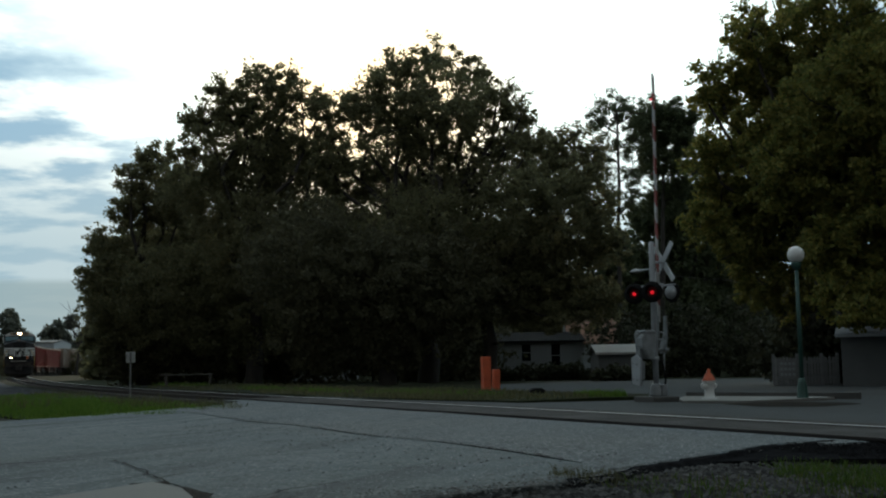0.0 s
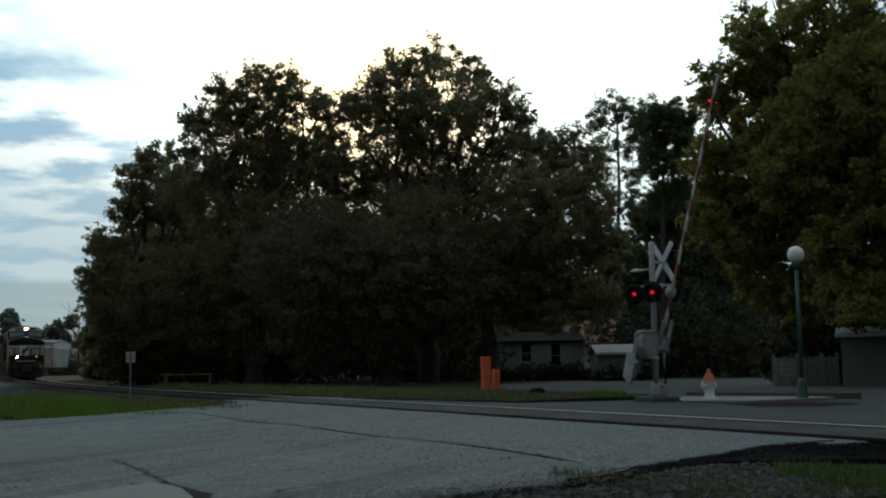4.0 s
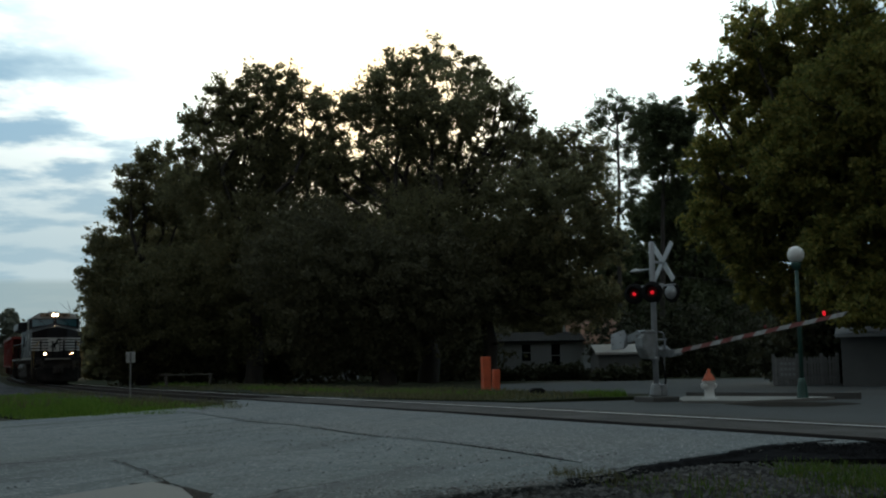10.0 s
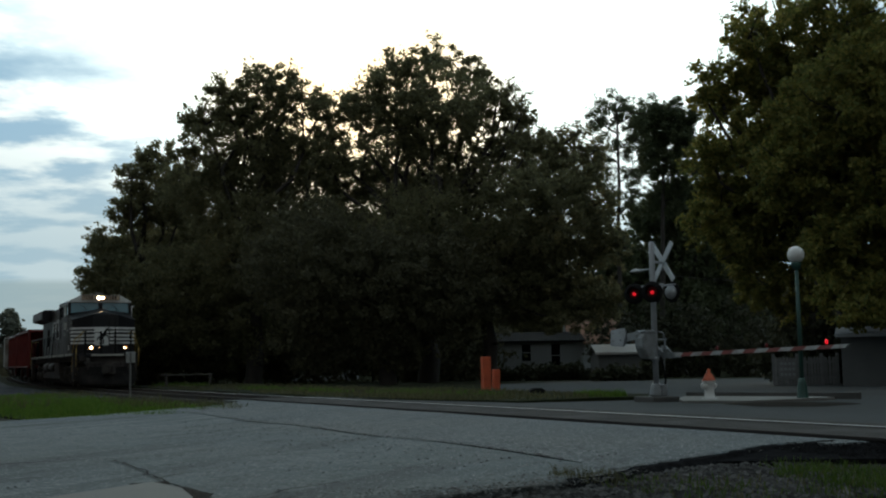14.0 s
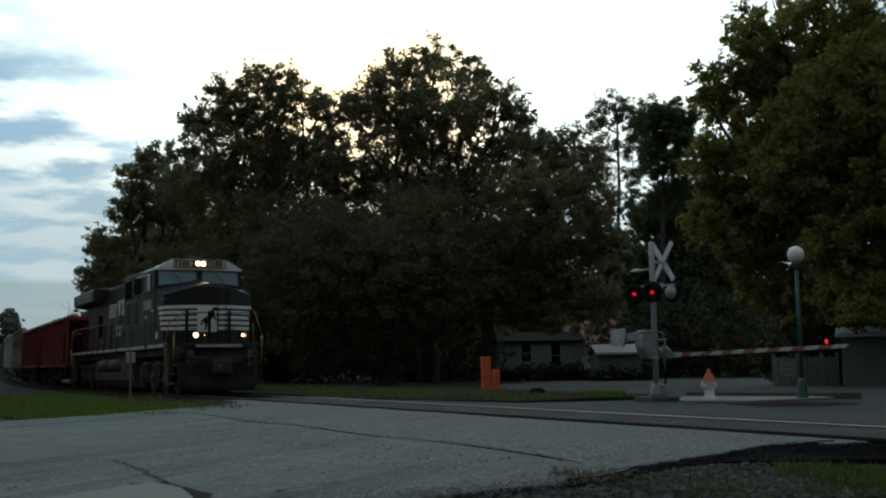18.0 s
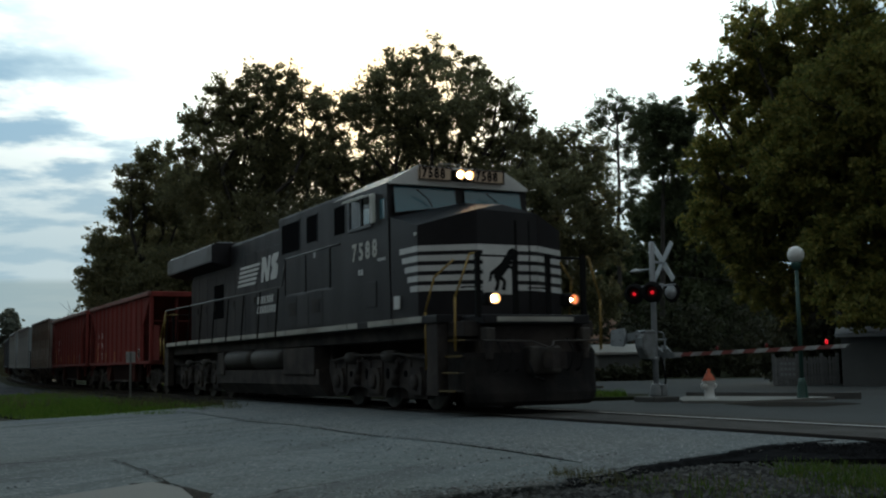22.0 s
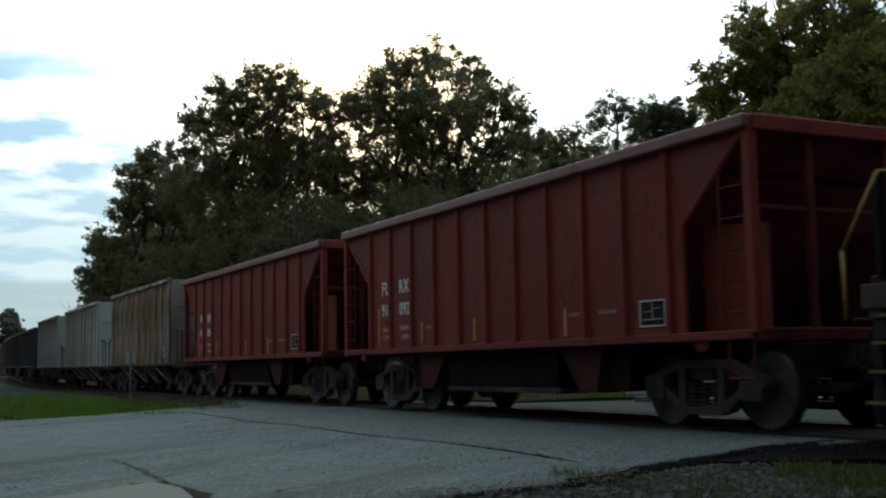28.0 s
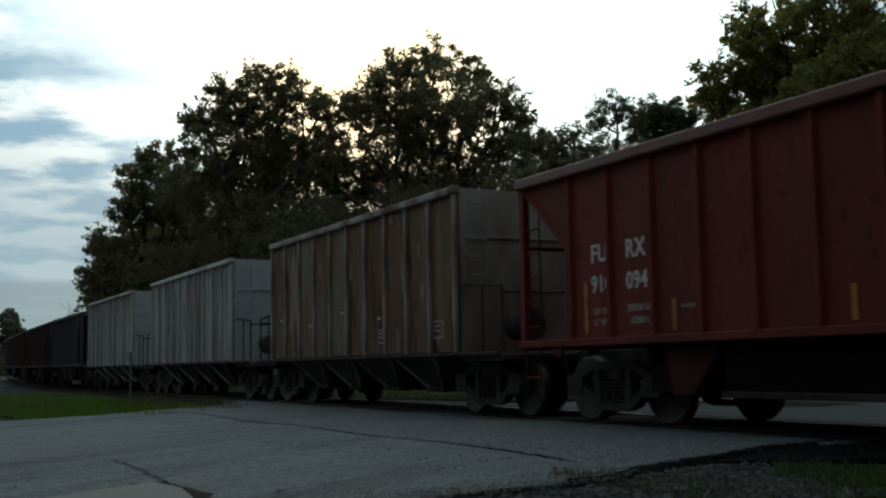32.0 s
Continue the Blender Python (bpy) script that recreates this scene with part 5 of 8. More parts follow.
def hydrant():
    t = thing("fire_hydrant", "white fire hydrant with an orange bonnet", "fire hydrant", m=pose(5.99, 25.8, -0.07, 0, 0, 30))
    bm = bmesh.new()
    lathe(bm, [(0.16, 0.0), (0.16, 0.05), (0.115, 0.06), (0.105, 0.36), (0.125, 0.38), (0.125, 0.43)], 18)
    part("barrel", bm, M_WHITE, t)
    part("bonnet", bm_of(lathe, [(0.15, 0.43), (0.15, 0.46), (0.125, 0.50), (0.085, 0.58), (0.04, 0.63), (0.04, 0.70), (0.025, 0.71)], 16), M_ORANGE, t, "orange bonnet")
    for a, r in ((0, 0.055), (90, 0.075), (180, 0.055)):
        c, s = math.cos(radians(a)), math.sin(radians(a))
        bm = bmesh.new()
        tube(bm, (0.09 * c, 0.09 * s, 0.33), (0.19 * c, 0.19 * s, 0.33), r, r, 12)
        tube(bm, (0.19 * c, 0.19 * s, 0.33), (0.22 * c, 0.22 * s, 0.33), r * 0.5, r * 0.4, 6)
        part("outlet", bm, M_WHITE, t)
    part("bolt_ring", bm_of(lathe, [(0.165, 0.425), (0.165, 0.445)], 12), M_WHITE, t)


hydrant()

bm = rbox(-0.135, 0.135, -0.12, 0.12, -0.1, 1.16, 0.015)
solid("marker_post", bm, M_ORANGE, "tall square orange post in the grass", "post", "orange posts", m=pose(1.33, 36.98, -0.08, 0, 0, 20))
bm = rbox(-0.105, 0.105, -0.10, 0.10, -0.1, 0.74, 0.015)
solid("marker_post", bm, M_ORANGE, "short square orange post in the grass", "post", "orange posts", m=pose(1.68, 37.5, -0.08, 0, 0, 20))
bm = bmesh.new()
prism(bm, [(-0.24, 0.03), (-0.18, -0.04), (0.18, -0.04), (0.24, 0.03), (0.12, 0.11), (-0.14, 0.11)], 1, -0.15, 0.15)
bmesh.ops.bevel(bm, geom=bm.edges[:], offset=0.02, segments=2, affect="EDGES")
solid("utility_cover", bm, M_LAMPBLACK, "low dark utility cover in the grass", "utility cover", m=pose(2.62, 32.6, 0.02, 0, 0, 10))


def small_sign():
    t = thing("track_sign", "small blank sign seen from its back on a thin post", "sign", m=pose(-10.02, 36.1, -0.14, 0, 0, 8))
    part("post", bm_of(box, -0.025, 0.025, -0.02, 0.02, -0.2, 1.56), M_SIGNPOST, t)
    part("panel", rbox(-0.148, 0.148, 0.022, 0.034, 1.22, 1.565, 0.005, 1), M_SIGNBACK, t)
    part("bracket", bm_of(box, -0.034, 0.034, -0.026, 0.026, 1.28, 1.31), M_SIGNPOST, t)
    part("bracket", bm_of(box, -0.034, 0.034, -0.026, 0.026, 1.47, 1.50), M_SIGNPOST, t)


small_sign()


def low_barrier():
    t = thing("low_barrier", "low rail on two short posts beside the track", "barrier", m=pose(-13.7, 60.6, -0.1, 0, 0, 62))
    for x in (-1.75, 1.75):
        part("post", rbox(x - 0.06, x + 0.06, -0.06, 0.06, -0.15, 0.74, 0.015), M_WOOD, t)
    part("rail", rbox(-2.2, 1.95, -0.035, 0.035, 0.63, 0.70, 0.012), M_WOOD, t)


low_barrier()

# ---------- houses, sheds, fence ----------


def gable(bm, x0, x1, y0, y1, z0, z1, over=0.18, thick=0.12):
    """Roof slabs with the ridge along x."""
    ym = (y0 + y1) / 2
    for s_, ye in ((-1, y0 - over), (1, y1 + over)):
        a = [(x0 - over, ye, z0 - 0.15), (x1 + over, ye, z0 - 0.15), (x1 + over, ym, z1), (x0 - over, ym, z1)]
        lo = [bm.verts.new(p) for p in a]
        hi = [bm.verts.new((p[0], p[1], p[2] + thick)) for p in a]
        for k in range(4):
            bm.faces.new((lo[k], lo[(k + 1) % 4], hi[(k + 1) % 4], hi[k]))
        bm.faces.new(lo[::-1])
        bm.faces.new(hi)


def house(name, label, x, y, w, d, h, ridge, wall_mat, roof_mat, windows, turn=0.0, boards=True):
    t = thing(name, label, "house", m=pose(x, y, ground_z(x, y), 0, 0, turn))
    hw = w / 2
    bm = bmesh.new()
    box(bm, -hw, hw, 0.04, d, 0, h)
    v = [bm.verts.new(p) for p in ((-hw, 0.04, h), (-hw, d, h), (-hw, d / 2, ridge), (hw, 0.04, h), (hw, d, h), (hw, d / 2, ridge))]
    bm.faces.new((v[0], v[1], v[2]))
    bm.faces.new((v[3], v[5], v[4]))
    walls = part("wall", bm, wall_mat, t)
    if boards:
        bm = bmesh.new()
        prism(bm, [(0.04, 0), (0.0, 0.0), (0.03, 0.21), (0.04, 0.21)], 0, -hw, hw)
        board = to_mesh("siding_board", bm, wall_mat)
        for k in range(int(h / 0.2)):
            part("siding_board", board, None, walls, m=pose(0, -0.015, 0.05 + k * 0.2))
    bm = bmesh.new()
    gable(bm, -hw, hw, 0, d, h, ridge)
    part("roof", bm, roof_mat, t)
    for wx, wz, ww, wh in windows:
        win = part("window", rbox(wx - ww / 2, wx + ww / 2, -0.03, 0.03, wz, wz + wh, 0.01, 1), M_DARKHOLE, t, "dark window pane")
        bm = bmesh.new()
        for x0, x1, z0, z1 in ((-ww / 2 - 0.07, -ww / 2, 0, wh), (ww / 2, ww / 2 + 0.07, 0, wh), (-ww / 2 - 0.07, ww / 2 + 0.07, wh, wh + 0.08), (-ww / 2 - 0.07, ww / 2 + 0.07, -0.07, 0), (-ww / 2, ww / 2, wh / 2 - 0.025, wh / 2 + 0.025)):
            box(bm, wx + x0, wx + x1, -0.06, 0.03, wz + z0, wz + z1)
        part("window_frame", bm, M_SIDING, win)
    return t


house("white_house", "small white clapboard house half hidden by a hedge", 6.0, 72, 5.6, 7, 2.45, 2.95, M_SIDING, M_SHINGLE, [(-0.82, 1.15, 0.56, 1.05), (1.05, 0.75, 0.56, 1.45)])
house("shed", "grey shed with a pale metal roof", 9.3, 60, 2.3, 3.4, 1.55, 1.85, M_SHED, M_METALROOF, [], boards=False)
house("brown_roofed_house", "house with a brown roof among the pines", 13.2, 92, 6, 8, 2.6, 5.2, M_SIDING, M_BROWNROOF, [(0, 1.0, 0.9, 1.2)], boards=False)
house("grey_house", "dim grey house deep under the trees", -9.0, 78, 5.0, 7, 2.3, 4.0, M_SIDING, M_SHINGLE, [(-1.0, 1.0, 0.8, 1.1), (1.2, 1.0, 0.8, 1.1)])
house("white_outbuilding", "white painted outbuilding beside the picket fence", 15.46, 37.2, 4.6, 6, 1.85, 2.0, M_DULLWHITE, M_SIDING, [], -20, False)
house("pale_building", "pale building beyond the curve of the track", -62.3, 176, 3.0, 8, 5.2, 5.5, M_SIDING, M_SHED, [], boards=False)
hedge("undergrowth", "dark shrubs in front of the pale building", -66.5, -53.0, 170, 3.6, 46, dens=300, deep=1.5)


def picket_fence():
    t = thing("picket_fence", "weathered white picket fence", "fence", m=pose(12.75, 40.0, -0.10, 0, 0, -3))
    rng = random.Random(8)
    bm = bmesh.new()
    prism(bm, [(-0.042, 0.02), (0.042, 0.02), (0.042, 0.96), (0, 1.02), (-0.042, 0.96)], 1, -0.012, 0.012)
    picket = to_mesh("picket", bm, M_PICKET)
    for k in range(21):
        x = -1.08 + k * 0.105
        part("picket", picket, None, t, m=pose(x, 0, rng.uniform(-0.02, 0.02), 0, rng.uniform(-1, 1), 0))
    for x in (-1.12, -0.3, 0.55, 1.1):
        part("post", rbox(x - 0.05, x + 0.05, 0.03, 0.12, -0.1, 1.12, 0.01, 1), M_PICKET, t)
    for z in (0.25, 0.78):
        part("rail", bm_of(box, -1.1, 1.1, 0.013, 0.05, z, z + 0.07), M_PICKET, t)
    # pale notice with rows of short bars
    board = part("notice_board", rbox(-0.98, -0.36, -0.04, -0.016, 0.22, 0.92, 0.006, 1), M_PICKET, t, "weathered white notice with dark bars")
    bar = to_mesh("notice_bar", bm_of(box, 0, 0.10, -0.046, -0.041, 0, 0.10), M_MECH)
    for r_ in range(3):
        for q in range(4):
            part("notice_bar", bar, None, board, m=pose(-0.93 + q * 0.14, 0, 0.34 + r_ * 0.19))


picket_fence()
bm = bmesh.new()
prev = None
for k in range(13):
    w = k / 12
    p = Vector((11.6 + 2.6 * w, 75 - 32.5 * w, 7.2 - 3.5 * w - 0.3 * math.sin(math.pi * w)))
    if prev:
        tube(bm, prev, p, 0.012, 0.012, 5, caps=False)
    prev = p
solid("overhead_cable", bm, M_LAMPBLACK, "thin overhead cable between the trees", "cable")
# dead tree beyond the curve
bm = bmesh.new()
rb = random.Random(90)
limb(bm, (0, 0, -0.2), (0.4, 0, 6), 0.22, 0.14, rb, 0.02)
for k in range(26):
    a0 = Vector((0.3, 0, rb.uniform(3.5, 6)))
    limb(bm, a0, a0 + Vector((rb.uniform(-3, 3), rb.uniform(-2, 2), rb.uniform(1, 5.5))), 0.07, 0.015, rb, 0.08)
solid("bare_tree", bm, M_BARK, "leafless tree beyond the curve of the track", "tree", m=pose(-52, 160, 0.2))

# ---------- the train ----------
# a vehicle's own space: x forward, z up from the railhead, -y on the camera's side, origin midway


def wheelset_mesh(r, half=0.76):
    bm = bmesh.new()
    for sg in (-1, 1):
        lathe(bm, [(0.08, sg * (half - 0.10)), (r + 0.026, sg * (half - 0.085)), (r + 0.022, sg * (half - 0.055)), (r, sg * (half - 0.045)), (r - 0.005, sg * (half + 0.055)),
                   (r - 0.06, sg * (half + 0.06)), (r - 0.075, sg * (half + 0.025)), (0.16, sg * (half + 0.015)), (0.12, sg * (half + 0.07)), (0.08, sg * (half + 0.07))], 36, axis=1)
    tube(bm, (0, -half - 0.12, 0), (0, half + 0.12, 0), 0.075, 0.075, 12)
    for sg in (-1, 1):
        for k in range(3):
            a = k * 2.094
            tube(bm, (0.09 * math.cos(a), sg * (half + 0.11), 0.09 * math.sin(a)), (0.09 * math.cos(a), sg * (half + 0.145), 0.09 * math.sin(a)), 0.018, 0.018, 6)
        lathe(bm, [(0.13, sg * (half + 0.09)), (0.13, sg * (half + 0.125)), (0.05, sg * (half + 0.13))], 14, axis=1)
    return to_mesh("wheelset", bm, M_WHEELFACE)


def rim_mesh(r, sg, half=0.76):
    bm = bmesh.new()
    lathe(bm, [(r + 0.003, sg * (half - 0.04)), (r - 0.002, sg * (half + 0.059)), (r - 0.020, sg * (half + 0.065)), (r - 0.056, sg * (half + 0.064)), (r - 0.060, sg * (half + 0.061))], 36, axis=1)
    return to_mesh("wheel_rim", bm, M_RIM)


WHEEL_BIG, WHEEL_CAR = wheelset_mesh(0.533), wheelset_mesh(0.457)
RIMS = {0.533: (rim_mesh(0.533, -1), rim_mesh(0.533, 1)), 0.457: (rim_mesh(0.457, -1), rim_mesh(0.457, 1))}
ROLLING = []


def add_axle(parent, x, r, mesh, turning):
    ob = part("wheelset", mesh, None, parent, "worn steel wheels on their axle", m=pose(x, 0, r + 0.004))
    for rim in RIMS[r]:
        part("wheel_rim", rim, None, ob, "bare worn steel rim")
    if turning:
        ROLLING.append((ob, x, r))
    return ob


# freight truck side frame: arched casting with an opening round the springs
SIDEFRAME = [(-1.12, 0.52), (-1.10, 0.64), (-0.85, 0.68), (-0.45, 0.84), (0.45, 0.84), (0.85, 0.68), (1.10, 0.64), (1.12, 0.52), (0.98, 0.42), (0.78, 0.47), (0.48, 0.22), (0.30, 0.17), (-0.30, 0.17), (-0.48, 0.22), (-0.78, 0.47), (-0.98, 0.42)]


def build_sideframe():
    bm = bmesh.new()
    edges = []
    holes = ([(-0.29, 0.27), (0.29, 0.27), (0.31, 0.73), (-0.31, 0.73)], [(-0.84, 0.585), (-0.42, 0.34), (-0.42, 0.735)], [(0.84, 0.585), (0.42, 0.735), (0.42, 0.34)])
    for loop in (SIDEFRAME, *holes):
        vs = [bm.verts.new((x, -0.08, z)) for x, z in loop]
        edges += [bm.edges.new((vs[k], vs[(k + 1) % len(vs)])) for k in range(len(vs))]
    bmesh.ops.triangle_fill(bm, edges=edges, use_beauty=True)
    res = bmesh.ops.extrude_face_region(bm, geom=bm.faces[:])
    for v in res["geom"]:
        if isinstance(v, bmesh.types.BMVert):
            v.co.y = 0.08
    return to_mesh("sideframe", bm, M_TRUCK)


def build_axle_cap():
    bm = bmesh.new()
    prism(bm, [(-0.17, 0.36), (0.17, 0.36), (0.2, 0.55), (0.12, 0.66), (-0.12, 0.66), (-0.2, 0.55)], 1, -0.10, 0.10)
    return to_mesh("bearing_adapter", bm, M_TRUCK)


def build_springs():
    bm = bmesh.new()
    lathe(bm, [q for k in range(6) for q in ((0.05, 0.28 + k * 0.05), (0.085, 0.287 + k * 0.05), (0.085, 0.307 + k * 0.05), (0.05, 0.314 + k * 0.05))], 12)
    return to_mesh("spring", bm, M_TRUCK)


SIDEFRAME_ME, SPRINGS_ME, CAP_ME = build_sideframe(), build_springs(), build_axle_cap()


def freight_truck(car, x, turning):
    tr = part("truck_bolster", rbox(x - 0.2, x + 0.2, -1.05, 1.05, 0.58, 0.74, 0.03), M_UNDER, car, "cast steel truck bolster")
    for sg in (-1, 1):
        part("sideframe", SIDEFRAME_ME, None, tr, m=pose(x, sg * 0.99, 0))
        for dx in (-0.2, 0.0, 0.2):
            part("spring", SPRINGS_ME, None, tr, m=pose(x + dx, sg * 0.99, 0))
        for dx in (-0.889, 0.889):
            part("bearing_adapter", CAP_ME, None, tr, m=pose(x + dx, sg * 0.99, 0))
    for dx in (-0.889, 0.889):
        add_axle(car, x + dx, 0.457, WHEEL_CAR, turning)
    bm = bmesh.new()
    for dx in (-0.32, 0.32):
        tube(bm, (x + dx, -0.75, 0.42), (x + dx, 0.75, 0.42), 0.05)
    part("brake_beam", bm, M_UNDER, tr)


def coupler(car, x, sg):
    bm = bmesh.new()
    box(bm, min(x, x - sg * 0.75), max(x, x - sg * 0.75), -0.09, 0.09, 0.78, 0.98)
    prism(bm, [(x - sg * 0.12, -0.17), (x + sg * 0.12, -0.15), (x + sg * 0.14, -0.02), (x + sg * 0.03, 0.02), (x + sg * 0.10, 0.14), (x - sg * 0.12, 0.17)], 2, 0.74, 1.02)
    part("coupler", bm, M_UNDER, car)
    bm = bmesh.new()
    pipe(bm, [(x - sg * 0.3, -0.35, 0.85), (x - sg * 0.1, -0.37, 0.6), (x + sg * 0.1, -0.3, 0.55)], 0.025)
    part("air_hose", bm, M_LAMPBLACK, car)


def ladder(name, car, x, y, z0, z1, width, n, along, material, label=""):
    """A ladder of two rails and n rungs; along: 'x' or 'y' is the way its rungs run."""
    bm = bmesh.new()
    for q in (0, width):
        p = (x + q, y) if along == "x" else (x, y + q)
        tube(bm, (*p, z0), (*p, z1), 0.016, 0.016, 6)
    ob = part(name, bm, material, car, label)
    rung = bmesh.new()
    tube(rung, (0, 0, 0), (width, 0, 0) if along == "x" else (0, width, 0), 0.012, 0.012, 6)
    me = to_mesh("rung", rung, material)
    for k in range(n):
        part("rung", me, None, ob, m=pose(x, y, z0 + (k + 0.5) * (z1 - z0) / n))
    return ob


mat("grimy_end_paint", (0.135, 0.032, 0.027), 0.8, spec=0.12, var=0.3, scale=3, fine=16, bump=0.2, second=(0.05, 0.020, 0.017), amount=0.42, sharp=0.3)
# darker red-brown than the sides, for the lower slope sheets
mat("dark_slope_tint", (0.085, 0.024, 0.018), 0.8, spec=0.12, var=0.3, scale=2, fine=16, bump=0.2, second=(0.03, 0.014, 0.012), amount=0.45, sharp=0.3)


def red_hopper(label, body_mat, rib_mat, number, turning, lettered=True, simple=False):
    """Open-topped ribbed hopper car, 12 m over the end sills."""
    car = thing("hopper_car", label, "hopper car", "hopper cars of the train")
    W, ZB, ZT, H = 1.52, 1.12, 3.52, 5.98
    inner = 4.75       # where the full-height side ends
    grim = MATS["grimy_end_paint"] if lettered else rib_mat
    for sg in (-1, 1):
        bm = bmesh.new()
        prism(bm, [(-inner, ZB), (inner, ZB), (inner, 2.42), (H - 0.06, ZT - 0.08), (-H + 0.06, ZT - 0.08), (-inner, 2.42)], 1, sg * (W - 0.03), sg * W)
        side = part("side_sheet", bm, body_mat, car)
        rib = bmesh.new()
        prism(rib, [(-0.065, 0), (-0.035, sg * 0.062), (0.035, sg * 0.062), (0.065, 0)], 2, ZB + 0.03, ZT - 0.1)
        rib_me = to_mesh("rib", rib, rib_mat)
        for k in range(11):
            part("rib", rib_me, None, side, m=pose(-4.64 + k * 0.912, sg * (W - 0.004), 0))
        part("top_chord", rbox(-H, H, sg * (W + 0.03) - 0.08, sg * (W + 0.03) + 0.08, ZT - 0.13, ZT + 0.03, 0.028, 2), M_CHORD if lettered else rib_mat, side)
        part("side_sill", rbox(-H + 0.05, H - 0.05, sg * W - 0.05, sg * W + 0.028, ZB - 0.07, ZB + 0.035, 0.012, 1), body_mat, side)
        # diagonal edge of the side sheet
        for e in (-1, 1):
            bm = bmesh.new()
            d = Vector((H - inner, 0, ZT - 2.42)).normalized()
            p0, p1 = Vector((e * inner, sg * W, 2.42)), Vector((e * (H - 0.08), sg * W, ZT - 0.1))
            tube(bm, p0, p1, 0.04, 0.04, 6)
            tube(bm, (e * inner, sg * W, ZB), (e * inner, sg * W, 2.42), 0.04, 0.04, 6)
            part("edge_angle", bm, rib_mat, side)
    for e in (-1, 1):
        # sloped end sheet, corner posts, end frame
        bm = bmesh.new()
        x0, x1 = e * (inner - 1.35), e * (H - 0.08)
        lo, hi = ZB + 0.10, ZT - 0.12
        vs = [bm.verts.new(p) for p in ((x0, -W + 0.03, lo), (x0, W - 0.03, lo), (x1, W - 0.03, hi), (x1, -W + 0.03, hi))]
        vt = [bm.verts.new(v.co + Vector((-e * 0.03, 0, 0.03))) for v in vs]
        for k in range(4):
            bm.faces.new((vs[k], vs[(k + 1) % 4], vt[(k + 1) % 4], vt[k]))
        bm.faces.new(vs)
        bm.faces.new(vt[::-1])
        end = part("slope_sheet", bm, body_mat, car)
        part("end_chord", rbox(e * H - 0.09, e * H + 0.05, -W, W, ZT - 0.16, ZT + 0.03, 0.02, 1), rib_mat, end)
        part("end_sill", rbox(e * H - 0.16, e * H + 0.05, -W, W, ZB - 0.10, ZB + 0.06, 0.02, 1), grim, end)
        for y in (-W + 0.02, W - 0.02):
            part("corner_post", rbox(e * (H - 0.06) - 0.07, e * (H - 0.06) + 0.07, y - 0.06, y + 0.06, ZB, ZT - 0.1, 0.015, 1), rib_mat, end)
        for y in (-0.62, 0.62):
            part("end_post", rbox(e * (H - 0.08) - 0.045, e * (H - 0.08) + 0.045, y - 0.05, y + 0.05, ZB, ZT - 0.15, 0.01, 1), grim, end)
        if not simple:
            bm = bmesh.new()
            box(bm, e * (H - 0.08) - 0.03, e * (H - 0.08) + 0.03, -W, W, 2.50, 2.55)
            part("end_beam", bm, grim, end)
            if e > 0:
                for sg in (-1, 1):
                    bm = bmesh.new()
                    prism(bm, [(inner - 0.02, ZB + 0.04), (H - 0.14, ZB + 0.04), (H - 0.14, 2.36), (inner - 0.02, 2.44)], 1, sg * (W - 0.34), sg * (W - 0.31))
                    part("web_plate", bm, body_mat, end)
            for sg in (-1, 1):
                ladder("side_ladder", car, e * (H - 0.55) if e > 0 else e * (H - 0.12), sg * (W + 0.02), ZB + 0.06, 2.95, 0.42, 5, "x", grim)
        # stirrup and jacking loop
        for sg in (-1, 1):
            bm = bmesh.new()
            x = e * (H - 0.28)
            pipe(bm, [(x - 0.2, sg * W, 1.05), (x - 0.2, sg * (W + 0.01), 0.62), (x + 0.2, sg * (W + 0.01), 0.62), (x + 0.2, sg * W, 1.05)], 0.018, 6)
            part("stirrup", bm, grim, end)
            bm = bmesh.new()
            x = e * (H - 0.95)
            prism(bm, [(x - 0.13, 1.06), (x + 0.13, 1.06), (x + 0.11, 0.97), (x + 0.07, 0.93), (x - 0.07, 0.93), (x - 0.11, 0.97)], 1, sg * W - 0.02, sg * W + 0.02)
            part("jacking_pad", bm, grim, end)
        coupler(car, e * 6.45, e)
        freight_truck(car, e * 4.42, turning)
    part("centre_sill", rbox(-6.0, 6.0, -0.22, 0.22, 0.72, 1.02, 0.02, 1), M_UNDER, car)
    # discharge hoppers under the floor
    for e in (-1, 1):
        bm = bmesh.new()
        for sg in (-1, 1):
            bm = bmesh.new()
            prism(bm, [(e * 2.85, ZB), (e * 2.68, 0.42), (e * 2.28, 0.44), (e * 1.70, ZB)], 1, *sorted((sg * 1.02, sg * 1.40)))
            part("lower_slope_sheet", bm, MATS["dark_slope_tint"], car)
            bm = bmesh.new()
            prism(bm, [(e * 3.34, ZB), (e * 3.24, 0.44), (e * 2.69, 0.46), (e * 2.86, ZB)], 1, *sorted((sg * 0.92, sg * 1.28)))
            part("bay_skirt", bm, M_BAY, car, "near-black bay side")
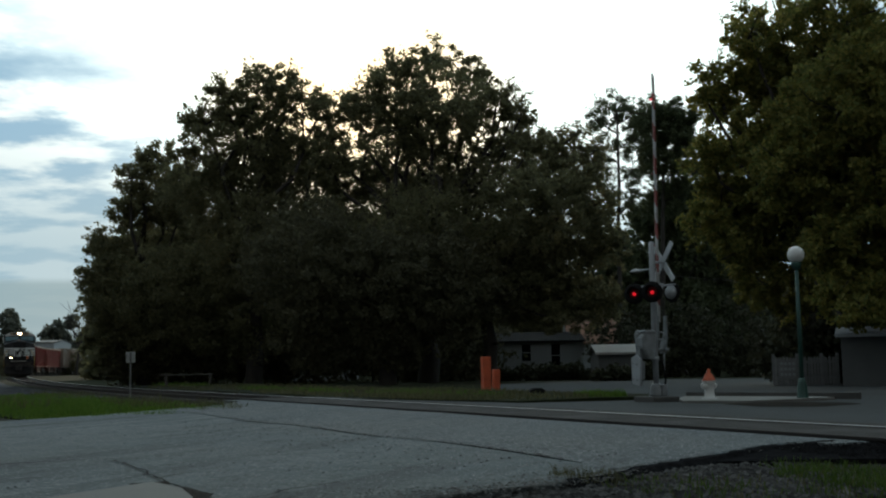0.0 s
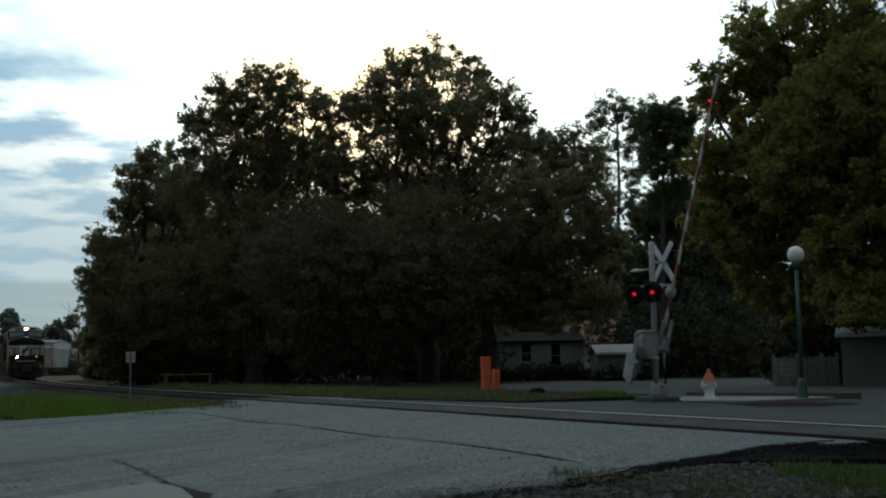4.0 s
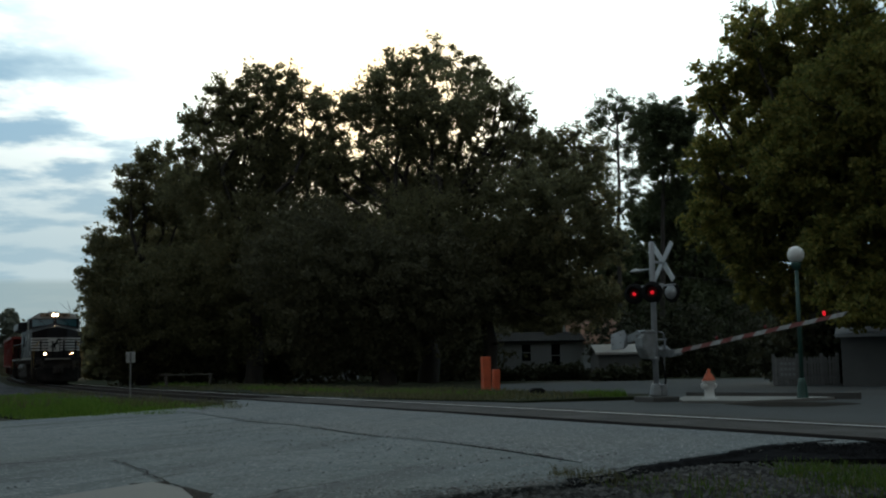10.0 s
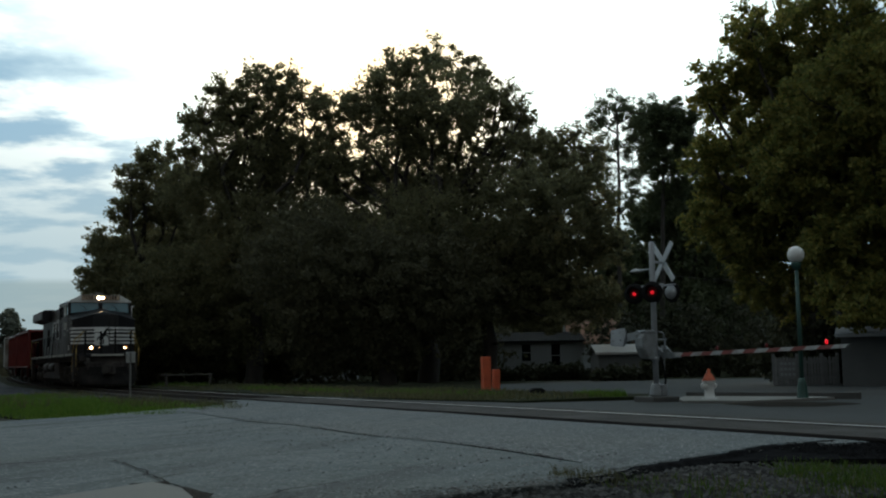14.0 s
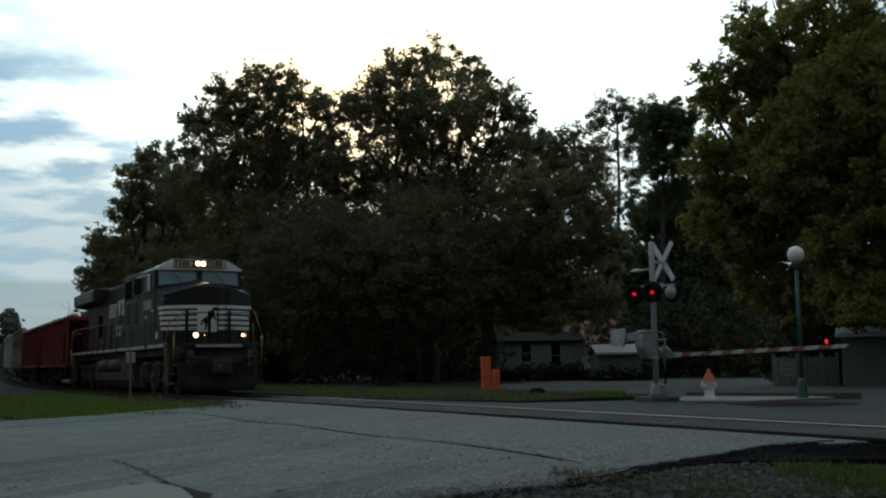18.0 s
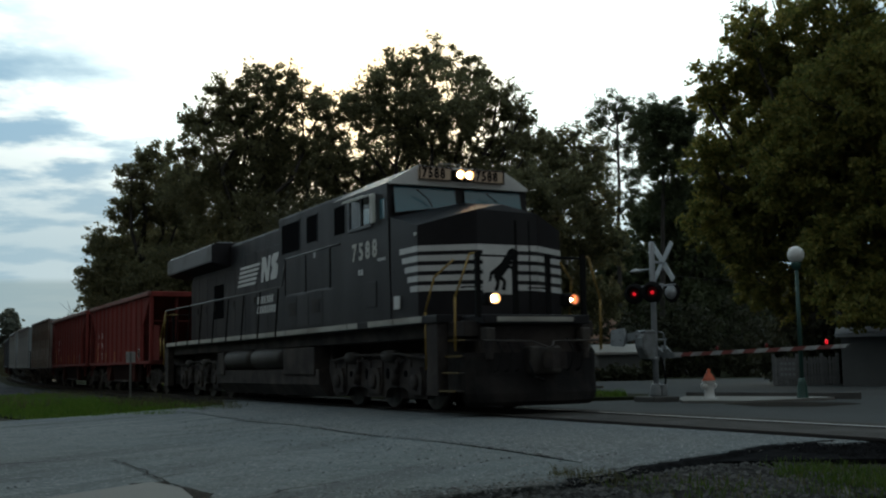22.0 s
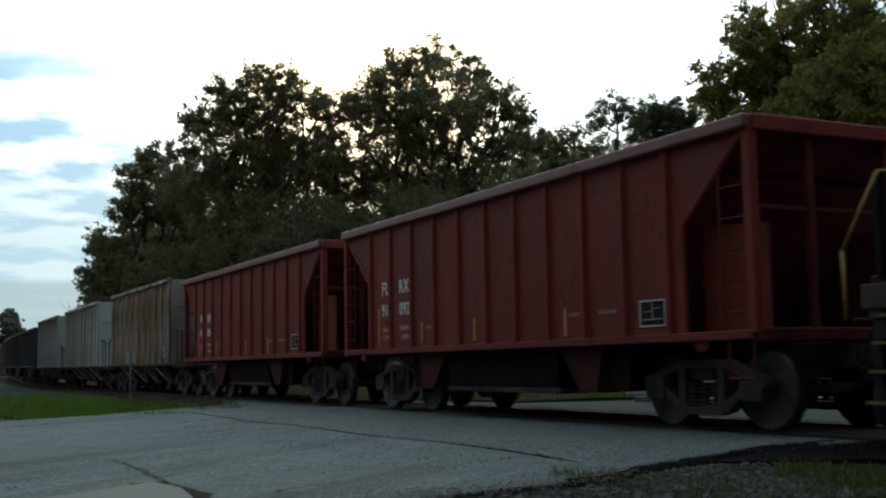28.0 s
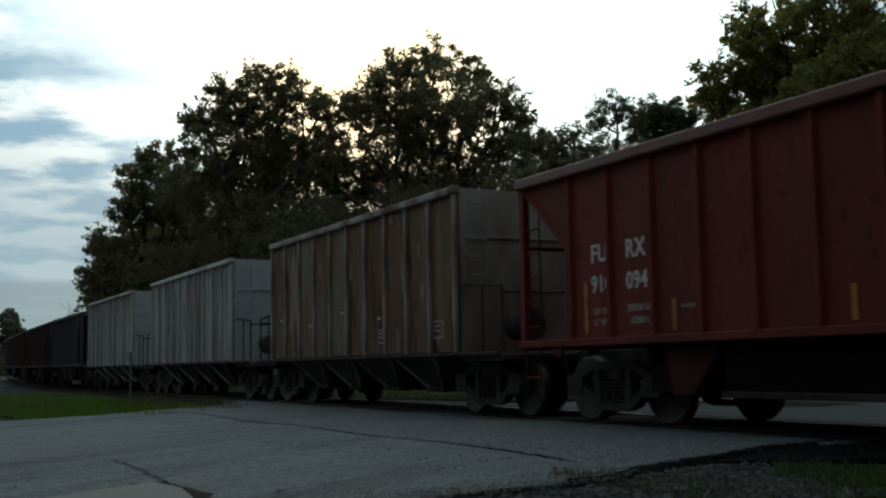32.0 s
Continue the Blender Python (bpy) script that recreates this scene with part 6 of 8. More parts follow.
    for x0, x1, xb0, xb1 in ((-1.68, 1.68, -1.88, 1.58),) if lettered else ((-3.3, -0.15, -2.2, -0.35), (0.15, 3.3, 0.35, 2.2)):
        bm = bmesh.new()
        lo, hi = 0.46, ZB
        for sg in (-1, 1):
            y0, y1 = sg * 0.26, sg * 1.40
            vs = [bm.verts.new(p) for p in ((xb0, y0, lo), (xb1, y0, lo), (xb1, sg * 1.28, lo), (xb0, sg * 1.28, lo), (x0, y0, hi), (x1, y0, hi), (x1, y1, hi), (x0, y1, hi))]
            for f in ((3, 2, 1, 0), (0, 1, 5, 4), (1, 2, 6, 5), (2, 3, 7, 6), (3, 0, 4, 7)):
                bm.faces.new([vs[i] for i in f])
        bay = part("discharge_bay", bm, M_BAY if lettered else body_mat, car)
        part("bay_gate", rbox(xb0 - 0.05, xb1 + 0.05, -1.3, 1.3, 0.39, 0.47, 0.01, 1), M_UNDER, bay)
    bm = bmesh.new()
    vs = [bm.verts.new(p) for p in ((-inner, -W + 0.04, ZB + 0.05), (inner, -W + 0.04, ZB + 0.05), (inner, W - 0.04, ZB + 0.05), (-inner, W - 0.04, ZB + 0.05))]
    bm.faces.new(vs)
    part("floor", bm, M_UNDER, car)
    bm = bmesh.new()
    rl = random.Random(3)
    nx, ny = 24, 5
    grid = [[bm.verts.new((-5.5 + 11.0 * i / nx, -1.45 + 2.9 * j / ny, 3.0 + 0.25 * math.sin(i * 0.52) * math.cos((j - 2.5) * 0.6) + rl.uniform(-0.04, 0.04))) for j in range(ny + 1)] for i in range(nx + 1)]
    for i in range(nx):
        for j in range(ny):
            bm.faces.new((grid[i][j], grid[i + 1][j], grid[i + 1][j + 1], grid[i][j + 1]))
    part("load", bm, M_BALLAST, car, "load of crushed stone below the rim")
    if lettered:
        face = lambda x, z: pose(x, -W - 0.003, z, 90, 0, 0)
        lettering(number[0][0], 0.335, M_WHITE, car, face(-4.17, 2.16), width=0.92, name="reporting_mark", bold=0.006, split=True)
        lettering(number[0][1], 0.335, M_WHITE, car, face(-3.39, 2.16), width=0.92, name="reporting_mark", bold=0.006, split=True)
        lettering(number[1][0], 0.31, M_WHITE, car, face(-4.17, 1.76), width=0.92, name="car_number", bold=0.006, split=True)
        lettering(number[1][1], 0.31, M_WHITE, car, face(-3.39, 1.76), width=0.92, name="car_number", bold=0.006, split=True)
        for body, x, z in (("LD LMT", -4.13, 1.46), ("LT WT", -4.13, 1.31), ("200200 LBS", -3.39, 1.47), ("62800 LBS", -3.31, 1.31)):
            lettering(body, 0.128, M_STENCIL, car, face(x, z), "faded small stencil", name="weight_stencil", width=0.85, split=True)
        for x, z1 in ((-4.30, 1.90), (-2.43, 1.58), (-0.50 if number[1][1] == "092" else 0.36, 1.56), (2.15, 1.58)):
            part("reflector", rbox(x - 0.04, x + 0.04, -W - 0.012, -W - 0.002, 1.20, z1, 0.003, 1), M_REFLECTOR, car, "worn orange reflector strip")
        # dark data panel with a white border
        pan = part("data_panel", bm_of(box, 3.95, 4.42, -W - 0.008, -W - 0.003, 1.28, 1.58), M_LAMPBLACK, car, "black data panel with white border", pose(-0.07, 0, -0.01))
        bm = bmesh.new()
        for x0, x1, z0, z1 in ((3.93, 4.44, 1.265, 1.282), (3.93, 4.44, 1.578, 1.595), (3.93, 3.947, 1.265, 1.595), (4.423, 4.44, 1.265, 1.595), (4.0, 4.37, 1.35, 1.358), (4.18, 4.188, 1.37, 1.56), (4.03, 4.15, 1.45, 1.456), (4.23, 4.34, 1.49, 1.496)):
            box(bm, x0, x1, -W - 0.012, -W - 0.008, z0, z1)
        part("panel_border", bm, M_WHITE, pan)
        for x, w in ((2.24, 0.30), (2.95, 0.46), (-2.3, 0.3)):
            bm = bmesh.new()
            for q in range(int(w / 0.07)):
                box(bm, x + q * 0.07, x + q * 0.07 + 0.045, -W - 0.006, -W - 0.003, 1.46, 1.51)
            part("stencil_bars", bm, M_FAINT, car, "small worn white stencil bars")
    return car


def grey_hopper(label, body_mat, turning, mark=False, rib_mat=None, end_mat=None):
    """Square-ended ribbed hopper car with open end platforms and four discharge funnels."""
    car = thing("hopper_car", label, "hopper car", "hopper cars of the train")
    W, ZB, ZT, H = 1.50, 1.05, 3.76, 4.82
    for sg in (-1, 1):
        side = part("side_sheet", bm_of(box, -H, H, sg * W - 0.02, sg * W + 0.02, ZB, ZT), body_mat, car)
        rib = bmesh.new()
        prism(rib, [(-0.042, 0), (-0.034, sg * 0.065), (0.034, sg * 0.065), (0.042, 0)], 2, ZB - 0.02, ZT - 0.06)
        me = to_mesh("rib", rib, rib_mat or body_mat)
        for k in range(11):
            part("rib", me, None, side, m=pose(-H + 0.06 + k * (2 * H - 0.12) / 10, sg * (W + 0.016), 0))
        part("top_chord", rbox(-H - 0.04, H + 0.04, sg * (W + 0.04) - 0.07, sg * (W + 0.04) + 0.07, ZT - 0.10, ZT + 0.03, 0.02, 1), rib_mat or body_mat, side)
        part("side_sill", rbox(-6.1, 6.1, sg * W - 0.05, sg * W + 0.03, ZB - 0.08, ZB - 0.02, 0.012, 1), M_UNDER, side)
    for e in (-1, 1):
        bm = bmesh.new()
        prism(bm, [(e * H, ZB + 0.95), (e * H, ZT), (e * (H - 0.03), ZT), (e * (H - 0.03), ZB + 0.95)], 1, -W + 0.02, W - 0.02)
        end = part("end_sheet", bm, end_mat or body_mat, car)
        bm = bmesh.new()
        prism(bm, [(e * (H - 0.004), ZB - 0.1), (e * (H - 0.004), ZB + 0.952), (e * (H - 0.04), ZB + 0.952), (e * (H - 0.04), ZB - 0.1)], 1, -W + 0.02, W - 0.02)
        part("lower_end_sheet", bm, end_mat or body_mat, end)
        part("end_stiffener", rbox(e * (H + 0.02) - 0.02, e * (H + 0.02) + 0.02, -1.4, 1.4, 2.92, 2.97, 0.01, 1), end_mat or body_mat, end)
        ladder("end_ladder", car, e * (H + 0.10), -W + 0.06, 2.15, ZT - 0.1, 0.42, 5, "y", end_mat or body_mat)
        part("end_platform", rbox(min(e * H, e * 6.15), max(e * H, e * 6.15), -W + 0.05, W - 0.05, ZB - 0.18, ZB - 0.06, 0.02, 1), M_UNDER, end)
        for y in (-1.42, 1.42):
            part("platform_rail", bm_of(pipe, [(e * 6.08, y, ZB - 0.1), (e * 6.08, y, 2.05), (e * H, y, 2.15)], 0.024, 6), M_UNDER, end)
            part("rail_post", bm_of(tube, (e * 5.45, y, ZB - 0.1), (e * 5.45, y, 2.08), 0.02, 0.02, 6), M_UNDER, end)
        part("cross_rail", bm_of(tube, (e * 6.08, -1.42, 1.95), (e * 6.08, 1.42, 1.95), 0.02, 0.02, 6), M_UNDER, end)
        part("brake_cylinder", bm_of(tube, (e * 5.35, -0.75, 1.45), (e * 5.9, -0.75, 1.45), 0.24, 0.24, 16), M_UNDER, end)
        coupler(car, e * 6.45, e)
        freight_truck(car, e * 4.92, turning)
    part("centre_sill", rbox(-6.0, 6.0, -0.22, 0.22, 0.72, 1.0, 0.02, 1), M_UNDER, car)
    for k in range(4):
        x = -2.85 + k * 1.9
        bm = bmesh.new()
        lo, hi = 0.42, ZB
        for sg in (-1, 1):
            vs = [bm.verts.new(p) for p in ((x - 0.28, sg * 0.26, lo), (x + 0.28, sg * 0.26, lo), (x + 0.28, sg * 0.95, lo), (x - 0.28, sg * 0.95, lo),
                                            (x - 0.92, sg * 0.26, hi), (x + 0.92, sg * 0.26, hi), (x + 0.92, sg * 1.45, hi), (x - 0.92, sg * 1.45, hi))]
            for f in ((3, 2, 1, 0), (0, 1, 5, 4), (1, 2, 6, 5), (2, 3, 7, 6), (3, 0, 4, 7)):
                bm.faces.new([vs[i] for i in f])
        bay = part("discharge_funnel", bm, M_UNDER, car)
        for e in (-1, 1):
            for sg in (-1, 1):
                part("funnel_edge", bm_of(tube, (x + e * 0.92, sg * 1.46, hi), (x + e * 0.28, sg * 0.97, lo), 0.028, 0.028, 6), rib_mat or body_mat, bay, "pale worn edge angle")
        part("funnel_gate", rbox(x - 0.34, x + 0.34, -1.0, 1.0, 0.35, 0.43, 0.01, 1), M_UNDER, bay)
    part("roof", rbox(-H + 0.02, H - 0.02, -W + 0.02, W - 0.02, ZT - 0.12, ZT - 0.06, 0.01, 1), body_mat, car)
    if mark:
        bm = bmesh.new()
        for k, w in enumerate((0.34, 0.28, 0.36, 0.30)):
            box(bm, -2.42, -2.42 + w, -W - 0.026, -W - 0.021, 3.3 - k * 0.42, 3.58 - k * 0.42)
        part("owner_mark", bm, MATS["faded_blue"], car, "faded blue painted mark")
    # small stencilled boxes: a worn outline round a few bars
    for x, z, w, h in ((1.55, 1.25, 0.36, 0.26), (-3.0, 1.28, 0.26, 0.20), (3.9, 1.28, 0.34, 0.30)):
        bm = bmesh.new()
        for u0, u1, w0, w1 in ((0, w, 0, 0.02), (0, w, h - 0.02, h), (0, 0.02, 0.02, h - 0.02), (w - 0.02, w, 0.02, h - 0.02), (0.06, w * 0.7, h * 0.4, h * 0.4 + 0.025), (0.06, w * 0.55, h * 0.68, h * 0.68 + 0.02)):
            box(bm, x + u0, x + u1, -W - 0.026, -W - 0.021, z + w0, z + w1)
        part("stencil", bm, M_STENCIL, car, "worn white stencilled box")
    for k in range(4):
        part("stencil", bm_of(box, -4.2 + k * 1.9, -4.08 + k * 1.9, -W - 0.026, -W - 0.021, 1.9 - 0.2 * (k % 2), 1.96 - 0.2 * (k % 2)), M_STENCIL, car, "small white paint mark")
    return car


def locomotive():
    car = thing("locomotive", "black diesel locomotive with white striped nose and lit lamps", "locomotive")
    C = 11.15

    def bx(a0, a1, l0, l1, z0, z1):
        bm = bmesh.new()
        box(bm, C - a1, C - a0, -l1, -l0, z0, z1)
        return bm

    def rb(a0, a1, l0, l1, z0, z1, r=0.02, seg=2):
        return rbox(C - a1, C - a0, -l1, -l0, z0, z1, r, seg)

    def V(a, l, z):
        return (C - a, -l, z)

    def face_on(a, l, z, tilt=0):
        """Pose for flat writing on the camera's side, reading forward."""
        return pose(C - a, -l, z, 90, 0, 0)

    def lamp(name, parent, at, label, bulb=0.062):
        """A glowing reflector ring round a deep-set bulb that shines forward."""
        lens = part(name, bm_of(lathe, [(0.072, 0.002), (0.074, 0.10), (0.082, 0.107), (0.092, 0.105), (0.094, 0.002)], 20, at, 0), M_LENS if bulb > 0.04 else M_LENS_DIM, parent, label)
        part("bulb", bm_of(lathe, [(bulb, 0.004), (bulb * 0.75, 0.014), (bulb * 0.13, 0.018)], 16, at, 0), M_HEAD, lens, "bright bulb")
        part("lamp_sleeve", bm_of(lathe, [(0.096, 0.003), (0.097, 0.118), (0.103, 0.118), (0.104, 0.003)], 20, at, 0), M_LAMPBLACK, lens)

    # frame and deck
    frame_ = part("underframe", rb(1.0, 22.4, -1.30, 1.30, 1.30, 1.56, 0.02), M_UNDER, car)
    part("deck", rb(1.55, 21.4, -1.53, 1.53, 1.55, 1.69, 0.015), M_BLACK, car)
    seg = [2.12, 3.35, 4.55, 5.05, 5.6, 7.9, 9.4, 10.9, 12.4, 13.9, 15.4, 16.9, 18.4, 19.9, 21.35]
    for sg in (-1, 1):
        for a0, a1 in zip(seg[:-1], seg[1:]):
            if a0 == 4.55:
                continue
            part("sill_stripe", rb(a0 + 0.02, a1 - 0.02, sg * 1.535 - 0.008, sg * 1.535 + 0.008, 1.575, 1.682, 0.003, 1), M_SILL, car, "grimy white sill stripe")
    # nose with chamfered corners and a ridged top
    plan = [(3.45, 1.52), (2.33, 1.50), (1.72, 0.62), (1.72, -0.62), (2.33, -1.50), (3.45, -1.52)]
    topz = [3.60, 3.32, 3.57, 3.54, 3.32, 3.60]
    bm = bmesh.new()
    lo = [bm.verts.new(V(a, l, 1.69)) for a, l in plan]
    hi = [bm.verts.new(V(a, l, z)) for (a, l), z in zip(plan, topz)]
    ridge_f, ridge_b = bm.verts.new(V(1.78, 0.08, 3.69)), bm.verts.new(V(3.45, 0.0, 3.94))
    for k in range(5):
        bm.faces.new((lo[k], lo[k + 1], hi[k + 1], hi[k]))
    bm.faces.new((lo[5], lo[0], hi[0], hi[5]))
    bm.faces.new(lo[::-1])
    for tri in ((hi[0], hi[1], ridge_b), (hi[1], hi[2], ridge_f), (hi[1], ridge_f, ridge_b), (hi[2], hi[3], ridge_f), (hi[3], hi[4], ridge_f), (hi[4], ridge_b, ridge_f), (hi[4], hi[5], ridge_b), (hi[5], hi[0], ridge_b)):
        bm.faces.new(tri)
    nose = part("nose", bm, M_BLACK, car)
    # five white stripes wrapped round the nose, broken by the front panel

    def wrap(pts, z0, z1, eps=0.006):
        bm = bmesh.new()
        for (a0, l0), (a1, l1) in zip(pts[:-1], pts[1:]):
            d = Vector((-(a1 - a0), -(l1 - l0), 0)).normalized()
            nv = Vector((-d.y, d.x, 0))
            mid = Vector(V((a0 + a1) / 2, (l0 + l1) / 2, 0)) - Vector(V(2.9, 0, 0))
            if nv.dot(mid) < 0:
                nv = -nv
            p = [Vector(V(a0, l0, z0)) + nv * eps, Vector(V(a1, l1, z0)) + nv * eps, Vector(V(a1, l1, z1)) + nv * eps, Vector(V(a0, l0, z1)) + nv * eps]
            bm.faces.new([bm.verts.new(q) for q in p])
        return bm

    for k in range(5):
        z1 = 2.95 - k * 0.178
        back = 3.06 - k * 0.11
        if k == 0:
            part("nose_stripe", wrap([(back, 1.5135), (2.33, 1.50), (1.72, 0.62), (1.72, -0.62), (2.33, -1.50), (back, -1.5135)], z1 - 0.105, z1), M_WHITE, nose, "white stripe round the nose")
            continue
        part("nose_stripe", wrap([(back, 1.5135), (2.33, 1.50), (1.72, 0.62), (1.72, 0.50)], z1 - 0.105, z1), M_WHITE, nose, "white stripe round the nose")
        part("nose_stripe", wrap([(1.72, -0.19), (1.72, -0.62), (2.33, -1.50), (back, -1.5135)], z1 - 0.105, z1), M_WHITE, nose, "white stripe round the nose")
    part("front_panel", bx(1.700, 1.716, -0.14, 0.52, 2.06, 2.845), M_WHITE, nose, "white panel with a black emblem shape")
    bm = bmesh.new()
    # rearing emblem reduced to a few dark slabs
    for poly in ([(0.20, 2.30), (0.31, 2.36), (0.31, 2.50), (0.16, 2.62), (0.06, 2.76), (-0.06, 2.72), (-0.02, 2.56), (0.10, 2.42)], [(0.06, 2.76), (0.0, 2.86), (-0.10, 2.90), (-0.21, 2.78), (-0.18, 2.74), (-0.06, 2.78), (-0.06, 2.70)],
                 [(-0.02, 2.66), (-0.17, 2.64), (-0.20, 2.54), (-0.16, 2.54), (-0.13, 2.60), (-0.01, 2.60)], [(0.0, 2.60), (-0.12, 2.52), (-0.10, 2.42), (-0.07, 2.43), (-0.07, 2.50), (0.04, 2.54)],
                 [(0.21, 2.34), (0.12, 2.28), (0.16, 2.15), (0.08, 2.12), (0.06, 2.30), (0.14, 2.38)], [(0.31, 2.38), (0.26, 2.26), (0.31, 2.13), (0.23, 2.12), (0.19, 2.28), (0.22, 2.36)], [(0.30, 2.50), (0.38, 2.46), (0.42, 2.28), (0.36, 2.30), (0.34, 2.40), (0.29, 2.43)]):
        prism(bm, [(-l, z) for l, z in poly], 0, C - 1.70, C - 1.694)
    part("emblem", bm, M_LAMPBLACK, nose, "black emblem shape")
    for l0, l1 in ((0.60, 0.92), (-0.72, -0.40)):
        for z in (2.18, 2.62):
            part("door_latch", bm_of(pipe, [V(1.72, l0, z), V(1.62, l0, z), V(1.62, l1, z), V(1.80, l1, z)], 0.014, 6), M_LAMPBLACK, nose)
    part("door_seam", bx(1.712, 1.725, -0.46, -0.43, 1.75, 3.40), M_LAMPBLACK, nose)
    part("door_seam", bx(1.694, 1.720, -0.175, -0.15, 1.75, 3.40), M_LAMPBLACK, nose)
    part("nose_lamp", bm_of(lathe, [(0.02, 0.0), (0.02, 0.03)], 10, V(1.66, 0.30, 1.95), 0), M_LAMP_DIM, nose, "small lit lamp")
    # cab
    prof = [(-1.53, 1.69), (1.53, 1.69), (1.53, 4.27), (1.22, 4.45), (0.92, 4.60), (-0.92, 4.60), (-1.22, 4.45), (-1.53, 4.27)]
    bm = bmesh.new()
    fr = [bm.verts.new((C - (3.45 if z < 3.7 else 3.45 + (z - 3.7) * 0.22), y, z)) for y, z in prof]
    bk = [bm.verts.new((C - 6.36, y, z)) for y, z in prof]
    n = len(prof)
    for k in range(n):
        bm.faces.new((fr[k], fr[(k + 1) % n], bk[(k + 1) % n], bk[k]))
    bm.faces.new(fr[::-1])
    bm.faces.new(bk)
    cab = part("cab", bm, M_BLACK, car)
    # grey roof with white front brow
    bm = bmesh.new()
    for (y0, z0), (y1, z1) in zip([(1.00, 4.562), (0.925, 4.615)], [(0.925, 4.615), (-0.925, 4.615)]):
        bm.faces.new([bm.verts.new(p) for p in ((C - 3.52, y0, z0), (C - 3.62, y1, z1), (C - 6.0, y1, z1), (C - 6.0, y0, z0))])
        if y1 > -0.5:
            bm.faces.new([bm.verts.new(p) for p in ((C - 3.52, -y0, z0), (C - 3.62, -y1, z1), (C - 6.0, -y1, z1), (C - 6.0, -y0, z0))])
    part("cab_roof", bm, M_ROOFGREY, cab, "pale grey roof")
    bm = bmesh.new()
    brow = [(-1.50, 4.25), (1.50, 4.25), (1.50, 4.30), (1.22, 4.47), (0.93, 4.63), (-0.93, 4.63), (-1.22, 4.47), (-1.50, 4.30)]
    prism(bm, brow, 0, C - 3.56, C - 3.46)
    part("brow", bm, M_WHITE, cab, "white brow over the windshield")
    for l0, l1 in ((0.24, 0.92), (-0.92, -0.24)):
        nb = part("number_board", rb(3.40, 3.47, l0, l1, 4.36, 4.60, 0.01, 1), M_BOARD, cab, "beige backlit number board with dark digits")
        bm = bmesh.new()
        for u0, u1, z0, z1 in ((l0, l1, 4.35, 4.37), (l0, l1, 4.59, 4.61), (l0 - 0.01, l0 + 0.015, 4.35, 4.61), (l1 - 0.015, l1 + 0.01, 4.35, 4.61)):
            box(bm, C - 3.40, C - 3.385, -u1, -u0, z0, z1)
        part("board_frame", bm, M_LAMPBLACK, nb)
        lettering("7588", 0.25, M_LAMPBLACK, nb, Matrix.Translation(V(3.392, l1 - 0.05, 4.40)) @ pose(0, 0, 0, 90, 0, 90), name="road_number", width=0.84, bold=0.010, spacing=1.22, split=True)
    hl = part("headlight_housing", rb(3.38, 3.47, -0.20, 0.20, 4.36, 4.58, 0.02, 2), M_LAMPBLACK, cab)
    for l in (-0.095, 0.095):
        lamp("headlight", hl, V(3.38, l, 4.47), "lit round headlight")
    # windshields
    for poly in ([(1.42, 3.70), (0.10, 3.88), (0.10, 4.22), (1.40, 4.22)], [(-0.10, 3.88), (-1.36, 3.72), (-1.36, 4.22), (-0.10, 4.22)]):
        bm = bmesh.new()
        bm.faces.new([bm.verts.new((C - (3.44 + max(0, z - 3.7) * 0.22), -l, z)) for l, z in poly])
        part("windshield", bm, MATS["sky_tint_glass"], cab, "windshield with the sky's reflection put into its colour")
    for l in (0.75, -0.75):
        bm = bmesh.new()
        pipe(bm, [V(3.36, l + 0.25, 4.14), V(3.40, l, 3.98), V(3.40, l - 0.1, 3.82)], 0.012, 5)
        part("wiper", bm, M_LAMPBLACK, cab)
    for sg in (1, -1):
        win = part("side_window", bx(4.30, 5.38, sg * 1.535 - 0.006, sg * 1.535 + 0.006, 3.58, 4.12), M_GLASS, cab, "cab side window")
        # smaller blue pane paints a sky reflection onto the dark window
        part("window_glass", bx(4.32, 4.66, sg * 1.545 - 0.004, sg * 1.545 + 0.004, 3.60, 3.90), MATS["sky_tint_glass"], win, "pane with the sky's reflection put into its colour")
        bm = bmesh.new()
        for a0, a1, z0, z1 in ((4.25, 4.30, 3.54, 4.15), (5.38, 5.43, 3.54, 4.15), (4.25, 5.43, 3.52, 3.575), (4.75, 4.80, 3.57, 4.13)):
            box(bm, C - a1, C - a0, -sg * 1.56 - 0.012, -sg * 1.56 + 0.012, z0, z1)
        part("window_frame", bm, MATS["dull_frame"], win)
        part("quarter_window", bx(3.68, 3.90, sg * 1.535 - 0.006, sg * 1.535 + 0.006, 3.61, 4.0), MATS["sky_tint_glass"], cab, "small cab quarter window")
        bm = bmesh.new()
        vs = [V(4.16, sg * 1.53, 4.14), V(5.18, sg * 1.53, 4.14), V(5.18, sg * 1.78, 4.075), V(4.16, sg * 1.78, 4.075)]
        a = [bm.verts.new(v) for v in vs]
        b = [bm.verts.new((v[0], v[1], v[2] + 0.02)) for v in vs]
        for k in range(4):
            bm.faces.new((a[k], a[(k + 1) % 4], b[(k + 1) % 4], b[k]))
        bm.faces.new(a)
        bm.faces.new(b)
        box(bm, C - 5.18, C - 4.16, *sorted((-sg * 1.775, -sg * 1.792)), 4.07, 4.105)
        part("sun_visor", bm, M_VISOR, cab, "pale translucent sun visor over the window")
        part("wind_deflector", rb(3.97, 4.15, sg * 1.62 - 0.03, sg * 1.62 + 0.03, 3.56, 4.12, 0.012, 1), M_VISOR, cab, "pale upright wind deflector")
